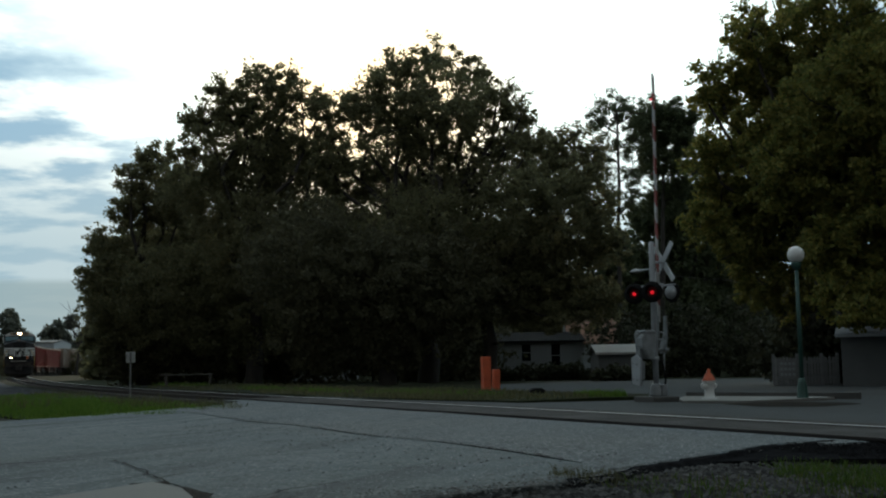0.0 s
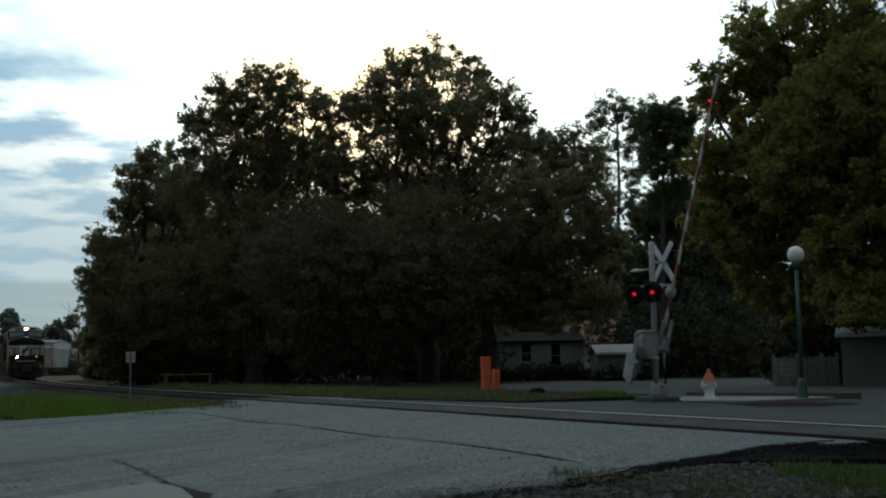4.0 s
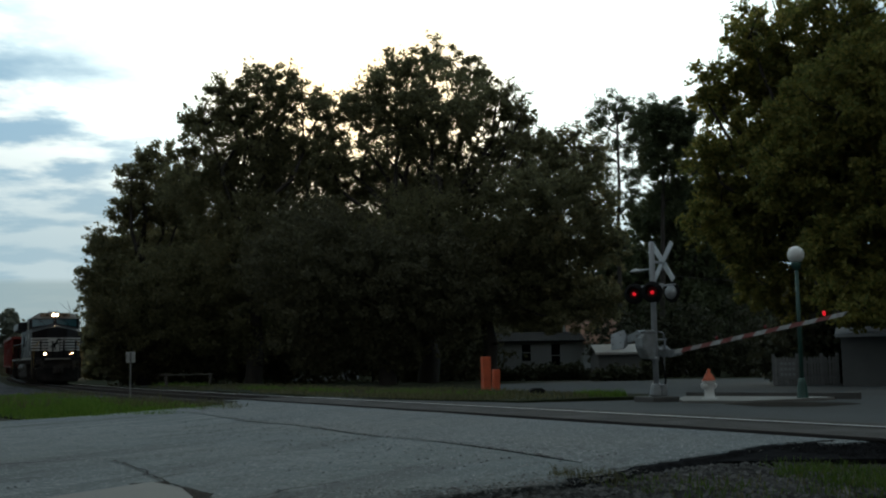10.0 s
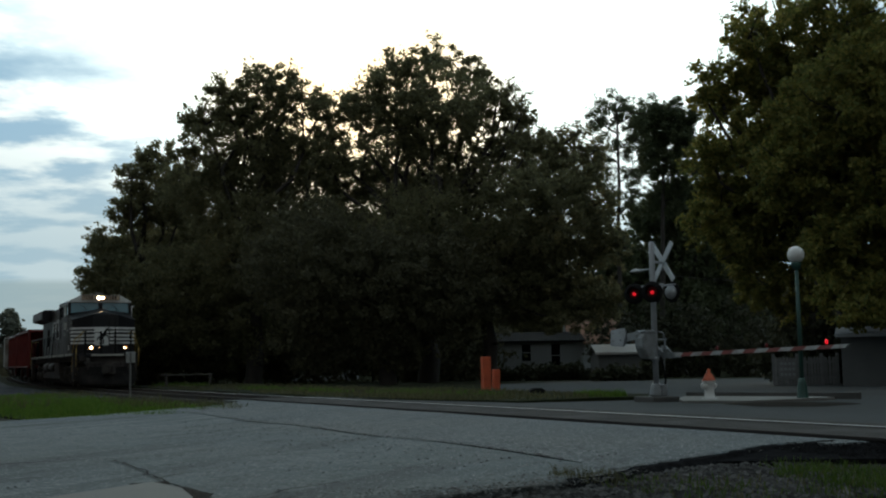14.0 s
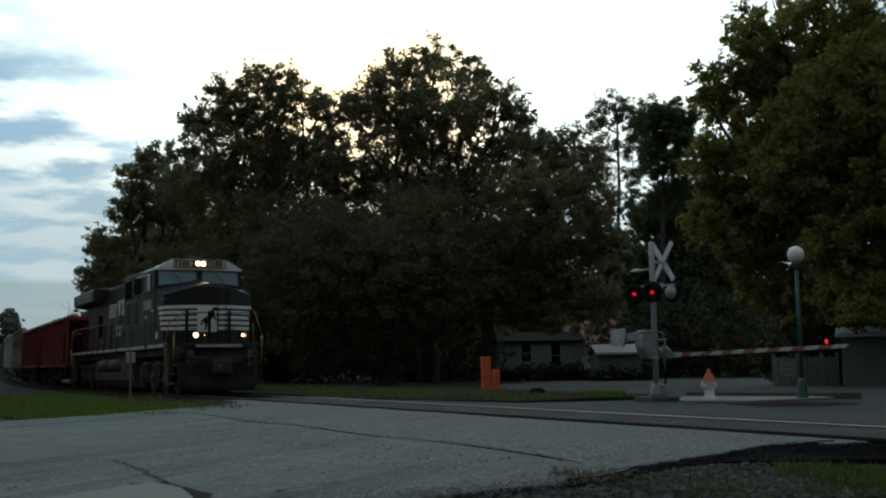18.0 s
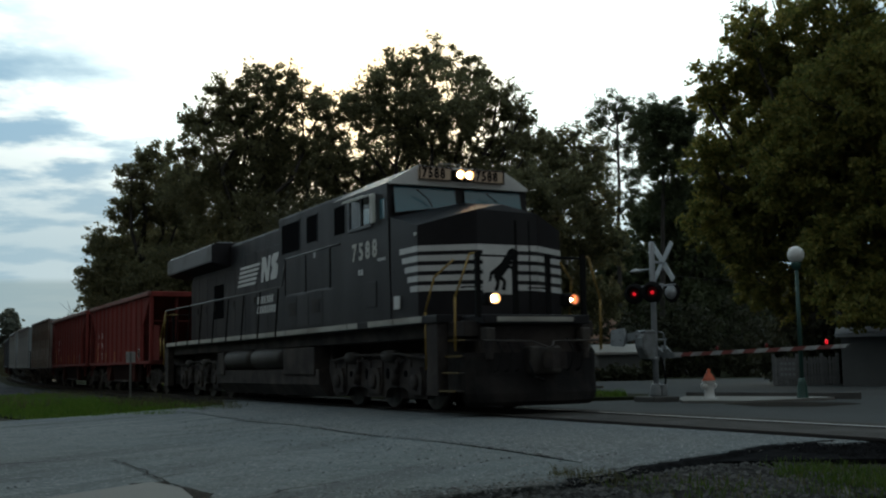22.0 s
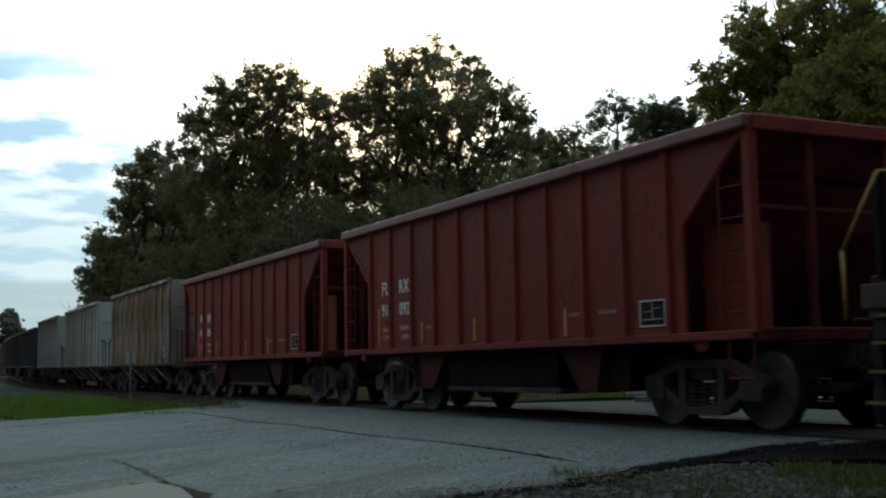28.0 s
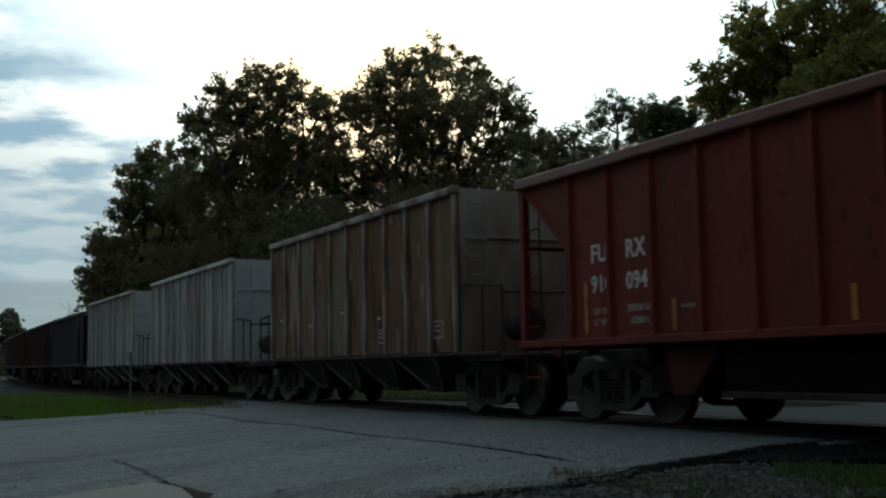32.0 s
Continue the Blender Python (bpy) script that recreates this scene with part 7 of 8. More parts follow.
        part("cab_side_door", bx(3.05, 3.95, sg * 1.5385 - 0.003, sg * 1.5385 + 0.003, 1.75, 2.6) if sg < 0 else rb(4.1, 4.6, 1.53, 1.545, 1.95, 2.45, 0.006, 1), M_BLACK, cab)
    lettering("7588", 0.47, MATS["cream"], cab, face_on(5.30, 1.537, 2.93), name="road_number", width=1.0, bold=0.014, spacing=1.44, split=True)
    bm = bmesh.new()
    for q in range(2):
        prism(bm, [(0.13 * q, 0), (0.13 * q + 0.09, 0), (0.13 * q + 0.10, 0.11), (0.13 * q + 0.01, 0.11)], 1, -0.003, 0.003)
    part("owner_mark", bm, M_WHITE, cab, "two small white mark bars", m=pose(C - 4.98, -1.537, 2.62))
    bm = bmesh.new()
    for q in range(6):
        box(bm, 0.062 * q, 0.062 * q + 0.045, -0.003, 0.003, 0, 0.055)
    part("model_mark", bm, M_WHITE, cab, "small white mark bars", m=pose(C - 4.02, -1.537, 2.82))
    part("white_plate", rb(3.02, 3.29, 1.525, 1.545, 1.86, 2.10, 0.004, 1), M_WHITE, cab, "white square plate")
    part("corner_marker", rb(2.36, 2.46, 1.50, 1.516, 3.14, 3.20, 0.004, 1), M_WHITE, nose)
    # auxiliary cab and engine hood
    hood1 = part("electrical_cabinet", rb(5.98, 11.35, -1.06, 1.06, 1.69, 4.56, 0.05, 2), M_BLACK, car)
    part("lower_cabinet", rb(6.0, 9.6, -1.49, 1.49, 1.69, 2.52, 0.03, 2), M_BLACK, car)
    # flat near-black plate paints the shade of an open recess
    part("cab_opening", bx(5.70, 6.28, 1.525, 1.536, 3.56, 4.14), M_DARKHOLE, cab, "flat near-black plate painted as a recess behind the cab window")
    for a0, a1, z0, z1 in ((8.55, 9.25, 3.72, 4.34), (9.75, 11.05, 3.62, 4.34)):
        vent = part("air_intake", bx(a0, a1, 1.061, 1.068, z0, z1), M_DARKHOLE, hood1, "dark screened intake")
        bm = bmesh.new()
        for u0, u1, w0, w1 in ((a0 - 0.025, a0, z0 - 0.025, z1 + 0.025), (a1, a1 + 0.025, z0 - 0.025, z1 + 0.025), (a0, a1, z1, z1 + 0.025), (a0, a1, z0 - 0.025, z0)):
            box(bm, C - u1, C - u0, -1.071, -1.055, w0, w1)
        part("intake_frame", bm, M_BLACK, vent)
    part("notice", bx(7.17, 7.41, 1.062, 1.067, 3.77, 3.95), M_WHITE, hood1, "small white notice")
    part("notice", bx(7.22, 7.36, 1.062, 1.067, 3.98, 4.09), M_WHITE, hood1, "small white notice")
    part("notice", bx(8.68, 8.80, 1.062, 1.067, 3.34, 3.47), M_SIGNBACK, hood1, "small worn notice")
    for a in (6.2, 7.1, 8.0, 8.8):
        part("cabinet_door", rb(a, a + 0.78, 1.482, 1.497, 1.76, 2.46, 0.005, 1), M_BLACK, car)
    for a in (7.25, 8.75):
        bm = bmesh.new()
        for q in range(6):
            box(bm, C - a - 0.5, C - a, -1.510, -1.494, 2.02 + q * 0.05, 2.045 + q * 0.05)
        part("louvre", bm, M_UNDER, car, "grey louvre slats")
    hood = part("engine_hood", rb(11.34, 20.3, -0.95, 0.95, 1.69, 4.38, 0.06, 2), M_BLACK, car)
    for k in range(9):
        a = 11.5 + k * 0.98
        for sg in (-1, 1):
            d_ = part("hood_door", rb(a, a + 0.962, sg * 0.957 - 0.012, sg * 0.957 + 0.012, 1.76, 3.95 if a < 15 else 3.6, 0.006, 1), M_BLACK, hood)
            part("door_latch", bm_of(box, C - a - 0.10, C - a - 0.06, -sg * 0.985 - 0.01, -sg * 0.985 + 0.01, 2.55, 2.72), M_UNDER, d_)
    part("hood_window", bx(16.55, 17.60, 0.970, 0.976, 2.3, 3.3), M_DARKHOLE, hood, "dark screened panel")
    bm = bmesh.new()
    for a0, a1, z in ((11.9, 13.4, 4.46), (13.6, 14.9, 4.44)):
        box(bm, C - a1, C - a0, -0.5, 0.5, 4.36, z)
    part("roof_hatch", bm, M_BLACK, hood)
    part("exhaust_stack", rb(12.9, 13.6, -0.28, 0.28, 4.40, 4.58, 0.02, 1), M_UNDER, hood)
    # radiator wings: overhanging box with sloped underside
    bm = bmesh.new()
    wing = [(-0.95, 3.76), (-1.50, 3.88), (-1.50, 4.36), (-1.38, 4.44), (1.38, 4.44), (1.50, 4.36), (1.50, 3.88), (0.95, 3.76)]
    prism(bm, wing, 0, C - 21.35, C - 15.95)
    rad = part("radiator_wing", bm, M_BLACK, car)
    for sg in (-1, 1):
        part("radiator_screen", rb(16.0, 21.3, sg * 1.503 - 0.006, sg * 1.503 + 0.006, 3.92, 4.35, 0.004, 1), MATS["wing_sky_tint"], rad, "radiator side panel with sky reflection put into its grey")
    part("radiator_top", rb(16.05, 21.2, -1.3, 1.3, 4.435, 4.47, 0.01, 1), M_ROOFGREY, rad)
    part("rear_hood_end", rb(20.2, 20.9, -0.8, 0.8, 1.69, 3.6, 0.05, 2), M_BLACK, car)
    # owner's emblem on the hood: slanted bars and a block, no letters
    for k in range(5):
        bm = bmesh.new()
        z = 3.08 + k * 0.118
        prism(bm, [(-15.15 + 0.06 * k, z), (-13.55 + 0.10 * k, z), (-13.48 + 0.10 * k, z + 0.07), (-15.12 + 0.06 * k, z + 0.07)], 1, -0.978, -0.972)
        part("emblem_bar", bm, M_WHITE, hood, "white slanted bar", m=pose(C, 0, 0))
    for poly in ([(-13.02, 3.08), (-12.86, 3.08), (-12.76, 3.44), (-12.60, 3.08), (-12.38, 3.09), (-12.20, 3.74), (-12.37, 3.74), (-12.47, 3.38), (-12.62, 3.73), (-12.96, 3.73), (-12.90, 3.62), (-12.86, 3.40), (-12.95, 3.24)],
                 [(-12.24, 3.09), (-11.80, 3.10), (-11.66, 3.20), (-11.62, 3.40), (-11.72, 3.50), (-11.95, 3.52), (-11.93, 3.60), (-11.62, 3.61), (-11.58, 3.76), (-12.00, 3.75), (-12.14, 3.65), (-12.16, 3.48), (-12.06, 3.38), (-11.84, 3.35), (-11.86, 3.26), (-12.21, 3.25)]):
        bm = bmesh.new()
        prism(bm, poly, 1, -0.978, -0.972)
        bmesh.ops.triangulate(bm, faces=[f for f in bm.faces if len(f.verts) > 4])
        part("emblem_block", bm, M_WHITE, hood, "white angular emblem shape", m=pose(C, 0, 0))
    for row, n_, z in ((0, 7, 2.52), (1, 8, 2.26)):
        bm = bmesh.new()
        prism(bm, [(0, 0), (0.12, 0), (0.16, 0.19), (0.04, 0.19)], 1, -0.978, -0.972)
        bar = to_mesh("name_bar", bm, M_WHITE)
        for q in range(n_):
            part("name_bar", bar, None, hood, "small white slanted bar", m=pose(C - 13.35 + q * 0.195, 0, z))
    # handrails
    for sg in (-1, 1):
        bm = bmesh.new()
        pipe(bm, [V(21.62, sg * 1.48, 2.76), V(9.83, sg * 1.48, 2.74), V(9.50, sg * 1.50, 3.36), V(5.95, sg * 1.54, 3.36)], 0.02, 8)
        hr = part("handrail", bm, M_SIGNPOST, car, "long grey walkway handrail")
        for k in range(9):
            a = 10.1 + k * 1.4
            part("stanchion", bm_of(tube, V(a, sg * 1.56, 1.56), V(a, sg * 1.48, 2.75), 0.022, 0.02, 6), M_LAMPBLACK, hr)
        for a in (6.6, 8.1, 9.5):
            part("stanchion", bm_of(tube, V(a, sg * 1.51, 2.5), V(a, sg * 1.51, 3.36), 0.018, 0.018, 6), M_LAMPBLACK, hr)
    # end platforms, steps and yellow grab rails
    for end_a, e in ((0.0, 1), (23.25, -1)):
        A = lambda q: end_a + e * q
        lo_, hi_ = sorted((A(0.75), A(1.75)))
        plat = part("end_platform", rb(lo_, hi_, -1.05, 1.05, 1.50, 1.66, 0.02), M_BLACK, car)
        if e == 1:
            part("platform_edge", rb(0.74, 0.755, -0.72, 0.80, 1.54, 1.62, 0.004, 1), M_SILL, plat, "dirty white platform edge")
        for sg in (-1, 1):
            for k, z in enumerate((0.40, 0.70, 0.98, 1.25, 1.48)):
                lo_, hi_ = sorted((A(1.02 + 0.0 * k), A(1.60)))
                st = part("step", rb(lo_, hi_, sg * (1.30 - 0.06 * k) - 0.17, sg * (1.30 - 0.06 * k) + 0.17, z - 0.025, z, 0.005, 1), M_UNDER, plat)
                ll = sg * (1.47 - 0.06 * k)
                part("step_edge", bx(lo_, hi_, ll - 0.012, ll + 0.012, z - 0.025, z + 0.006), M_STEPEDGE, st, "yellow step edge")
            lo_, hi_ = sorted((A(1.60), A(2.05)))
            part("step_side", rb(lo_, hi_, sg * 1.40 - 0.1, sg * 1.40 + 0.1, 0.30, 1.6, 0.02), M_UNDER, plat)
            bm = bmesh.new()
            pipe(bm, [V(A(2.04), sg * 1.50, 0.75), V(A(2.06), sg * 1.50, 1.75), V(A(1.85), sg * 1.42, 2.35), V(A(1.72), sg * 1.10, 2.66)] if e == 1 else [V(A(1.47), sg * 1.50, 0.95), V(A(1.44), sg * 1.50, 1.86), V(A(1.63), sg * 1.49, 2.75)], 0.02, 8)
            part("grab_rail", bm, M_YELLOW, plat, "yellow grab rail")
            bm = bmesh.new()
            pipe(bm, [V(A(1.02), sg * 1.46, 1.05), V(A(1.0), sg * 1.46, 1.95), V(A(0.95), sg * 1.20, 2.68), V(A(0.95), sg * 1.06, 2.71)] if e == 1 else [V(A(0.81), sg * 1.46, 1.2), V(A(0.80), sg * 1.46, 1.9), V(A(1.26), sg * 1.42, 2.64), V(A(1.28), sg * 1.0, 2.66)], 0.02, 8)
            part("grab_rail", bm, M_YELLOW, plat, "yellow grab rail")
            for q in (1.06, 0.33):
                part("rail_post", bm_of(box, *sorted((C - A(0.90), C - A(0.96))), -sg * q - 0.045, -sg * q + 0.045, 1.62, 2.72), M_LAMPBLACK, plat)
            part("rail_bar", bm_of(tube, V(A(0.93), sg * 1.06, 2.66), V(A(0.93), sg * 0.33, 2.66), 0.018, 0.018, 6), M_LAMPBLACK, plat)
            # ditch lights only at the front
            if e == 1:
                dl = part("ditch_light_housing", rb(0.92, 1.12, sg * 0.79 - 0.12, sg * 0.79 + 0.12, 1.82, 2.04, 0.04, 2), M_LAMPBLACK, plat)
                lamp("ditch_light", dl, V(0.92, sg * 0.79, 1.93), "lit round ditch light" if sg > 0 else "dimmed orange ditch light", 0.050 if sg > 0 else 0.020)
        # pilot plate with a shallow plough shape
        bm = bmesh.new()
        half = [(0.70, 0.0), (0.74, 0.55), (0.82, 0.95), (0.90, 1.18), (1.00, 1.30), (1.10, 1.32)]
        plan_p = half + [(q, -l) for q, l in half[:0:-1]]
        rings = []
        for z, wide, fwd in ((0.13, 0.90, 0.10), (0.20, 0.96, 0.16), (0.34, 0.995, 0.15), (0.62, 1.0, 0.06), (0.90, 1.0, 0.02), (1.02, 0.99, 0.0)):
            rings.append([bm.verts.new(V(A(q - fwd * (1.1 - q) / 0.4), l * wide, z - (0.16 if z > 1 and abs(l) < 0.3 else 0.0))) for q, l in plan_p])
        n = len(plan_p)
        for r0, r1 in zip(rings[:-1], rings[1:]):
            for k in range(n):
                bm.faces.new((r0[k], r0[(k + 1) % n], r1[(k + 1) % n], r1[k]))
        bm.faces.new(rings[0][::-1])
        bm.faces.new(rings[-1])
        part("pilot", bm, M_PILOT, car, "dusty dark plough-shaped pilot")
        part("buffer_beam", rb(*sorted((A(0.98), A(1.4))), -1.0, 1.0, 1.0, 1.5, 0.03), M_UNDER, car)
        part("step_well", rb(*sorted((A(0.95), A(2.2))), -1.02, 1.02, 0.35, 1.5, 0.02), M_UNDER, car)
        coupler(car, C - A(0.2), e)
        part("drawbar_pocket", rb(*sorted((A(0.50), A(0.80))), -0.30, 0.30, 0.66, 1.12, 0.04, 2), M_TRUCK, car, "worn steel coupler pocket")
        part("uncoupling_lever", bm_of(pipe, [V(A(0.62), -1.15, 1.22), V(A(0.62), -0.22, 1.20), V(A(0.40), -0.05, 1.10)], 0.018, 6), M_TRUCK, car)
        part("uncoupling_lever", bm_of(pipe, [V(A(0.62), 1.15, 1.22), V(A(0.62), 0.22, 1.20), V(A(0.40), 0.05, 1.10)], 0.018, 6), M_TRUCK, car)
        for l in (-0.95, 0.95):
            part("cable_receptacle", rb(*sorted((A(0.70), A(0.92))), l - 0.09, l + 0.09, 1.22, 1.44, 0.03, 2), M_TRUCK, car)
            part("pilot_bracket", rb(*sorted((A(0.70), A(1.05))), l - 0.05, l + 0.05, 0.90, 1.26, 0.02, 1), M_UNDER, car)
        for l in (-0.75, -0.55, 0.45, 0.65, 0.85):
            bm = bmesh.new()
            pipe(bm, [V(A(0.72), l, 1.25), V(A(0.52), l, 1.05), V(A(0.50), l + 0.08, 0.75), V(A(0.58), l + 0.12, 0.70)], 0.015, 6)
            part("brake_hose", bm, M_LAMPBLACK, car)
    # fuel tank and air reservoirs
    bm = bmesh.new()
    prism(bm, [(-1.38, 0.45), (-1.15, 0.18), (1.15, 0.18), (1.38, 0.45), (1.38, 0.78), (1.05, 0.82), (1.05, 1.3), (-1.05, 1.3), (-1.05, 0.82), (-1.38, 0.78)], 0, C - 15.7, C - 7.66)
    tank = part("fuel_tank", bm, M_UNDER, car, "grimy black fuel tank")
    for a0, a1 in ((10.1, 12.45), (12.65, 14.85)):
        for sg in (-1, 1):
            bm = bmesh.new()
            lathe(bm, [(0.06, C - a1), (0.20, C - a1 + 0.04), (0.265, C - a1 + 0.14), (0.265, C - a0 - 0.14), (0.20, C - a0 - 0.04), (0.06, C - a0)], 20, (0, -sg * 1.22, 1.06), 0)
            part("air_reservoir", bm, M_TANK, tank, "long cylindrical air reservoir")
    part("battery_box", rb(7.86, 9.95, -1.42, 1.42, 0.66, 1.28, 0.03), M_UNDER, car)
    part("battery_box", rb(14.95, 15.6, -1.42, 1.42, 0.66, 1.28, 0.03), M_UNDER, car)
    # three-axle trucks
    for ta in (4.93, 18.25):
        tr = part("truck_frame", rb(ta - 2.3, ta + 2.3, -0.9, 0.9, 0.62, 0.80, 0.03), M_UNDER, car, "three-axle truck frame")
        for sg in (-1, 1):
            bm = bmesh.new()
            y0, y1 = -sg * 1.10 - 0.08, -sg * 1.10 + 0.08
            prism(bm, [(-2.62, 0.72), (-2.55, 0.98), (-1.6, 1.06), (-1.2, 0.96), (1.2, 0.96), (1.6, 1.06), (2.55, 0.98), (2.62, 0.72), (2.34, 0.34), (2.22, 0.22), (1.60, 0.22), (1.44, 0.36), (1.28, 0.42), (0.64, 0.42), (0.48, 0.36), (0.40, 0.22), (-0.40, 0.22), (-0.48, 0.36), (-0.64, 0.42), (-1.28, 0.42), (-1.44, 0.36), (-1.60, 0.22), (-2.22, 0.22), (-2.34, 0.34)], 1, y0, y1)
            sf = part("truck_sideframe", bm, M_UNDER, tr, m=pose(C - ta, 0, 0))
            for dx in (-1.9, 0, 1.9):
                bm = bmesh.new()
                prism(bm, [(dx - 0.26, 0.30), (dx + 0.26, 0.30), (dx + 0.30, 0.62), (dx + 0.18, 0.80), (dx - 0.18, 0.80), (dx - 0.30, 0.62)], 1, -sg * 1.18 - 0.08, -sg * 1.18 + 0.08)
                lathe(bm, [(0.15, -sg * 1.26), (0.14, -sg * 1.30), (0.05, -sg * 1.31)], 14, (dx, 0, 0.53), 1)
                part("axle_box", bm, M_UNDER, sf)
            for dx in (-0.95, 0.95):
                bm = bmesh.new()
                tube(bm, (dx - 0.1, -sg * 1.2, 0.50), (dx + 0.25, -sg * 1.26, 0.95), 0.05)
                lathe(bm, [(0.10, 0.46), (0.10, 0.78)], 12, (dx, -sg * 1.2, 0))
                part("damper", bm, M_UNDER, sf)
            # near-black discs on the casting paint the shade inside its openings
            for dx, rx in ((-1.35, 0.10), (-0.52, 0.12), (0.52, 0.12), (1.35, 0.10)):
                hole = bmesh.new()
                lathe(hole, [(0.085, -sg * 1.181), (0.08, -sg * 1.1835), (0.01, -sg * 1.184)], 14, (dx, 0, 0.68), 1)
                for v in hole.verts:
                    v.co.z = 0.68 + (v.co.z - 0.68) * (1.35 if rx > 0.11 else 0.8)
                part("frame_opening", hole, M_DARKHOLE, sf, "near-black disc painted as a hole in the casting")
            for dx in (-2.2, -1.6, -0.3, 0.3, 1.6, 2.2):
                part("frame_rib", rbox(dx - 0.03, dx + 0.03, -sg * 1.195 - 0.02, -sg * 1.195 + 0.02, 0.42, 0.94, 0.01, 1), M_UNDER, sf)
            bm = bmesh.new()
            pipe(bm, [(-2.4, -sg * 1.24, 0.95), (-1.2, -sg * 1.26, 1.05), (1.2, -sg * 1.26, 1.05), (2.4, -sg * 1.24, 0.95)], 0.025, 6)
            part("brake_pipe", bm, M_UNDER, sf)
        part("truck_bolster", rb(ta - 2.55, ta + 2.55, -0.72, 0.72, 0.78, 1.32, 0.04), M_UNDER, tr)
        for dx in (-0.95, 0.95):
            part("traction_motor", rb(ta + dx - 0.42, ta + dx + 0.42, -0.60, 0.60, 0.20, 0.72, 0.10, 3), M_UNDER, tr)
            for sg in (-1, 1):
                part("brake_shoe_hanger", rb(ta + dx - 0.30, ta + dx + 0.30, sg * 0.93 - 0.06, sg * 0.93 + 0.06, 0.20, 0.50, 0.03, 2), M_UNDER, tr)
                cyl = bmesh.new()
                lathe(cyl, [(0.05, -0.24), (0.115, -0.22), (0.115, 0.16), (0.07, 0.20), (0.035, 0.34)], 14, (C - ta - dx - 0.25, -sg * 1.20, 1.02), 0)
                part("brake_cylinder", cyl, M_TRUCK, tr)
        for dx in (-1.9, 0, 1.9):
            add_axle(car, C - ta + dx, 0.533, WHEEL_BIG, True)
    # roof antennas, horn
    bm = bmesh.new()
    for l in (-0.25, 0.0, 0.25):
        tube(bm, V(5.1, l, 4.70), V(4.75, l, 4.72), 0.03, 0.06, 10)
    box(bm, C - 5.2, C - 5.1, -0.3, 0.3, 4.6, 4.72)
    part("horn", bm, M_STEEL, cab)
    bm = bmesh.new()
    pipe(bm, [V(3.7, 0.35, 4.62), V(3.7, 0.35, 4.74), V(3.7, -0.1, 4.74), V(3.7, -0.1, 4.62)], 0.012, 5)
    part("roof_rail", bm, M_STEEL, cab)
    return car


mat("dull_frame", (0.12, 0.125, 0.13), 0.5, var=0.2, scale=5)
mat("cream", (0.62, 0.60, 0.54), 0.5, var=0.08, scale=6)
mat("faded_blue", (0.05, 0.12, 0.24), 0.7, var=0.2, scale=3)
# lighter grey paints the reflected sky onto the radiator sides
mat("wing_sky_tint", (0.160, 0.168, 0.176), 0.45, var=0.25, scale=1.5, second=(0.075, 0.076, 0.078), amount=0.4, spec=0.4)
# blue-green base colour paints the sky's reflection into the cab glass
glass("sky_tint_glass", (0.045, 0.135, 0.170), 0.10)

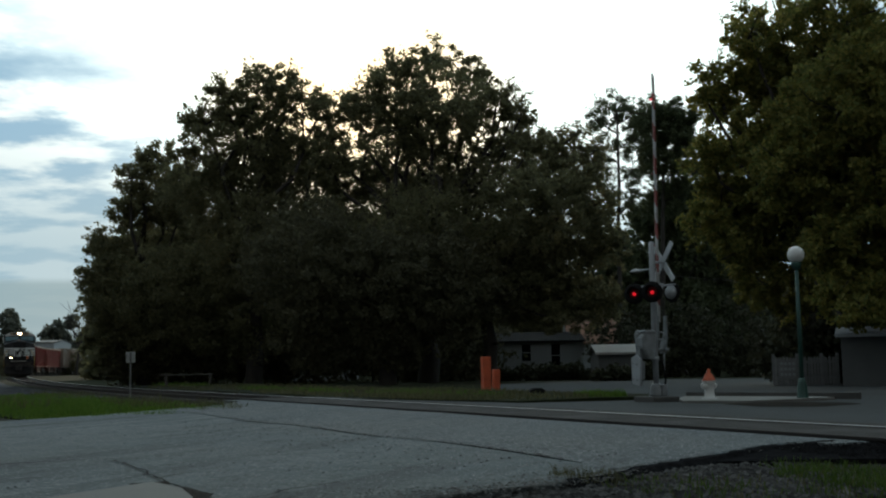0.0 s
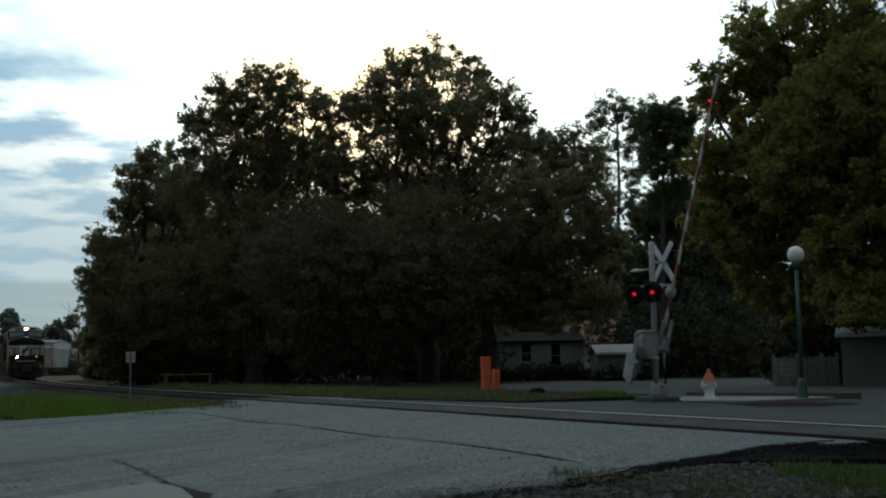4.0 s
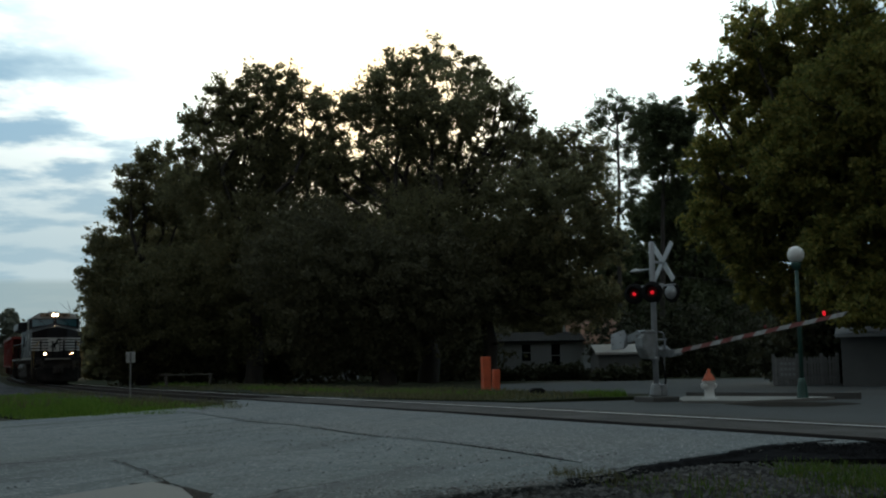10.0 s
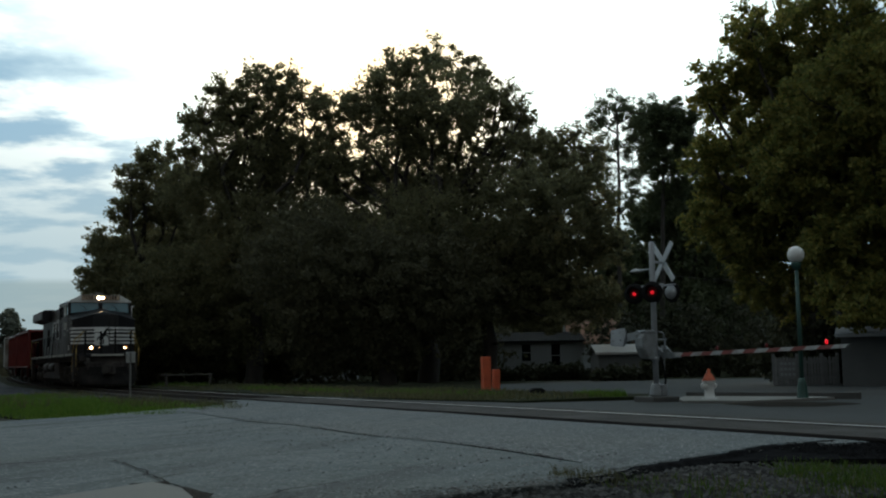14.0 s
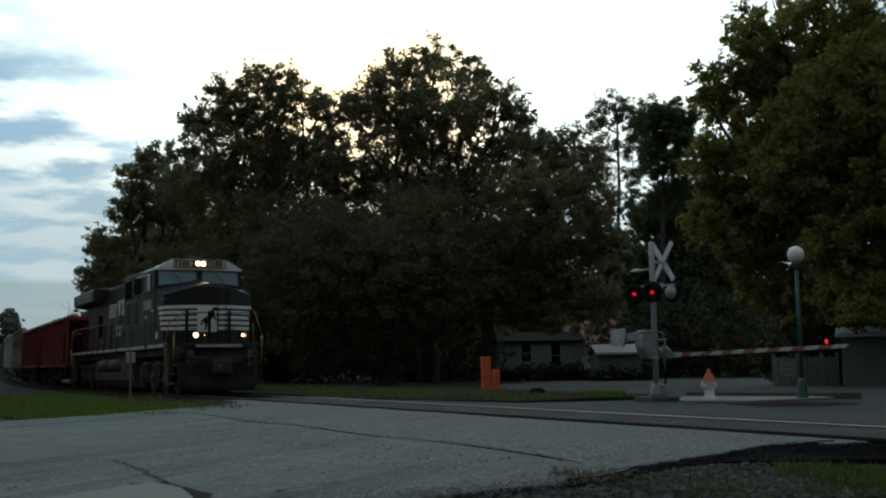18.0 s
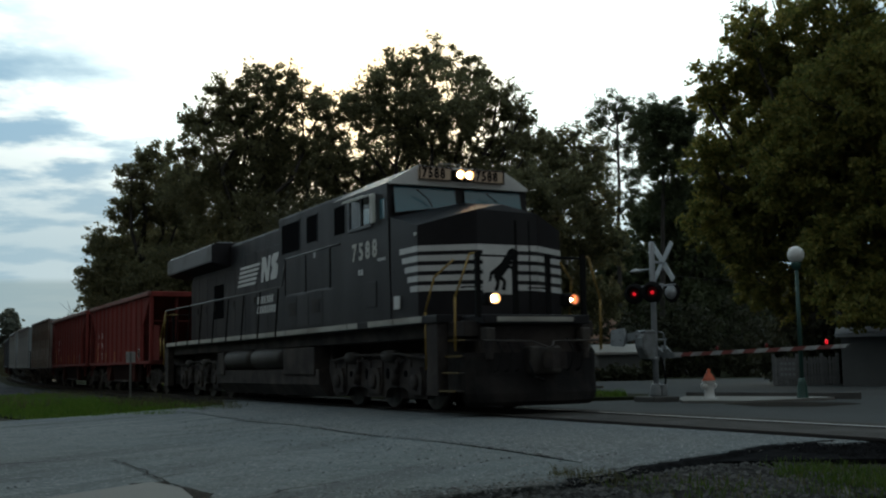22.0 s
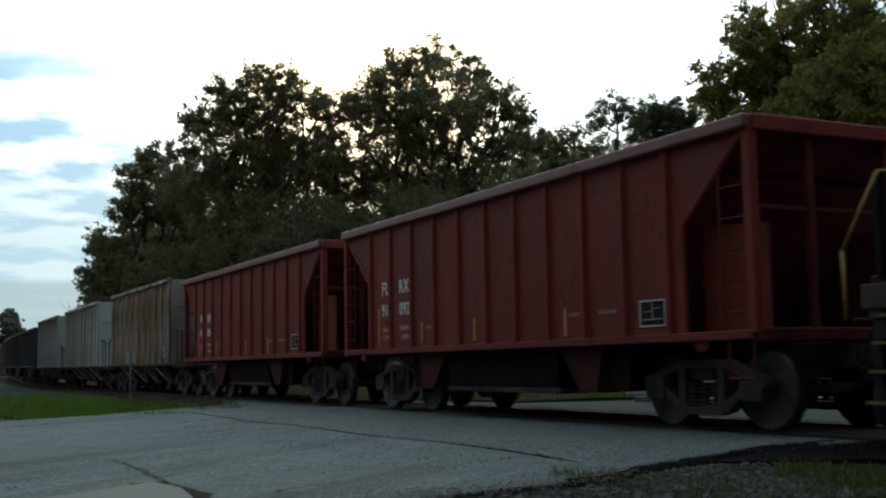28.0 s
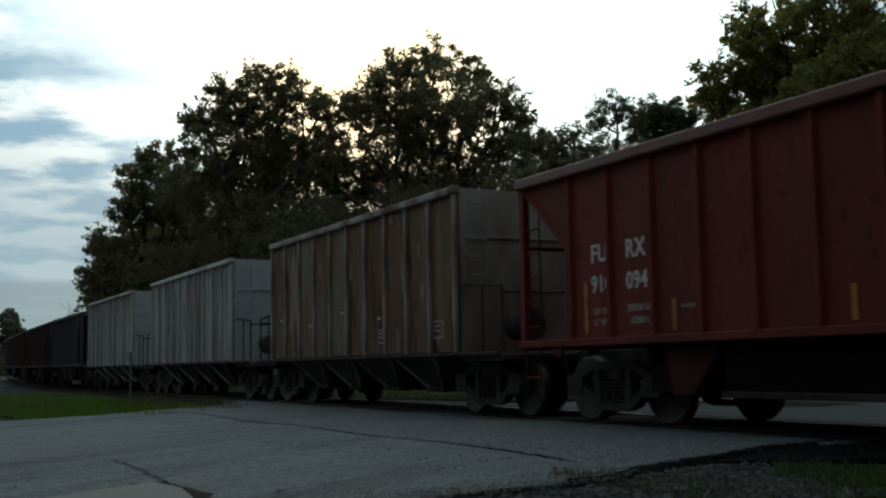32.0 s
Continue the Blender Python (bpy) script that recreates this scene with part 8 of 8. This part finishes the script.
# car centres behind the locomotive's front, in order
TRAIN = [(locomotive(), 11.15, 6.8)]
for make, gap in (
        (lambda: red_hopper("oxide red ribbed hopper car with white lettering", M_REDCAR, M_REDEDGE, (("FU", "RX"), ("910", "092")), True), 29.6),
        (lambda: red_hopper("oxide red ribbed hopper car coupled behind its twin", M_REDCAR, M_REDEDGE, (("FU", "RX"), ("910", "094")), True), 42.8),
        (lambda: grey_hopper("rust-streaked grey hopper car with end platforms", M_GREYRUST, True, False, M_RUSTRIB, M_RUSTEND), 55.65),
        (lambda: grey_hopper("pale grey hopper car with a faded blue mark", M_GREYCAR, True, True, M_PALERIB, M_PALEEND), 68.65),
        (lambda: grey_hopper("pale grey weathered hopper car", M_GREYCAR, True, False, M_PALERIB, M_PALEEND), 81.5),
        (lambda: red_hopper("dark blue-grey hopper car", M_DARKCAR, M_DARKCAR, None, True, False, True), 94.4),
        (lambda: red_hopper("dark brown hopper car", M_BROWNCAR, M_BROWNCAR, None, True, False, True), 107.3),
        (lambda: red_hopper("dark brown hopper car", M_BROWNCAR, M_BROWNCAR, None, True, False, True), 120.2),
        (lambda: red_hopper("dark brown hopper car", M_BROWNCAR, M_BROWNCAR, None, True, False, True), 133.1),
        (lambda: red_hopper("dark brown hopper car", M_BROWNCAR, M_BROWNCAR, None, True, False, True), 146.0)):
    TRAIN.append((make(), gap, 4.5))

# ---------- keys ----------
TIMES = (0.0, 6.0, 13.0, 19.0, 21.0, 23.0, 25.0, 27.5, 30.0, 32.0)
FRONT = (-123.4, -94.1, -59.8, -30.3, -20.6, -10.75, -0.77, 11.7, 24.3, 34.4)


def front_at(t):
    """Where the locomotive's front stands along the track."""
    return float(np.interp(t, TIMES, FRONT))


def vehicle_pose(s, reach):
    a, b = on_track(s + reach), on_track(s - reach)
    dx, dy, dz = a[0] - b[0], a[1] - b[1], a[2] - b[2]
    pitch = -math.degrees(math.atan2(dz, math.hypot(dx, dy)))
    return pose((a[0] + b[0]) / 2, (a[1] + b[1]) / 2, (a[2] + b[2]) / 2, 0, pitch, math.degrees(math.atan2(dy, dx)))


GATE_ROWS = ((0.0, 88.7), (1.7, 88.7), (2.0, 88.0), (2.25, 85.5), (2.5, 82.1), (3.0, 77.2), (3.5, 71.2), (4.5, 58.4), (5.5, 45.5), (6.0, 38.7), (6.5, 32.5), (7.0, 26.8), (7.5, 21.0), (8.0, 15.7), (8.5, 12.1), (9.0, 9.6),
             (9.5, 7.6), (10.0, 5.9), (11.0, 3.2), (12.0, 1.3), (13.0, 0.8), (32.0, 0.8))


def motions():
    for ob, back, reach in TRAIN:
        walk(ob, [(k * 0.5, vehicle_pose(front_at(k * 0.5) - back, reach)) for k in range(65)])
    walk(GATE, [(t, pose(*PIVOT, 0, 0, ARM_AZ) @ pose(0, 0, 0, 0, -a, 0)) for t, a in GATE_ROWS])
    home = pose(*MAST, 0, 0, HEAD0).inverted() @ pose(*WEIGHT_PIVOT, 0, 0, ARM_AZ)
    walk(WEIGHT, [(t, home @ pose(0, 0, 0, 0, -a, 0)) for t, a in GATE_ROWS])
    for ob, x, r in ROLLING:
        walk(ob, [(k * 0.1, pose(x, 0, r + 0.004, 0, math.degrees((front_at(k * 0.1) - FRONT[0]) / r) % 360.0, 0)) for k in range(321)])


motions()
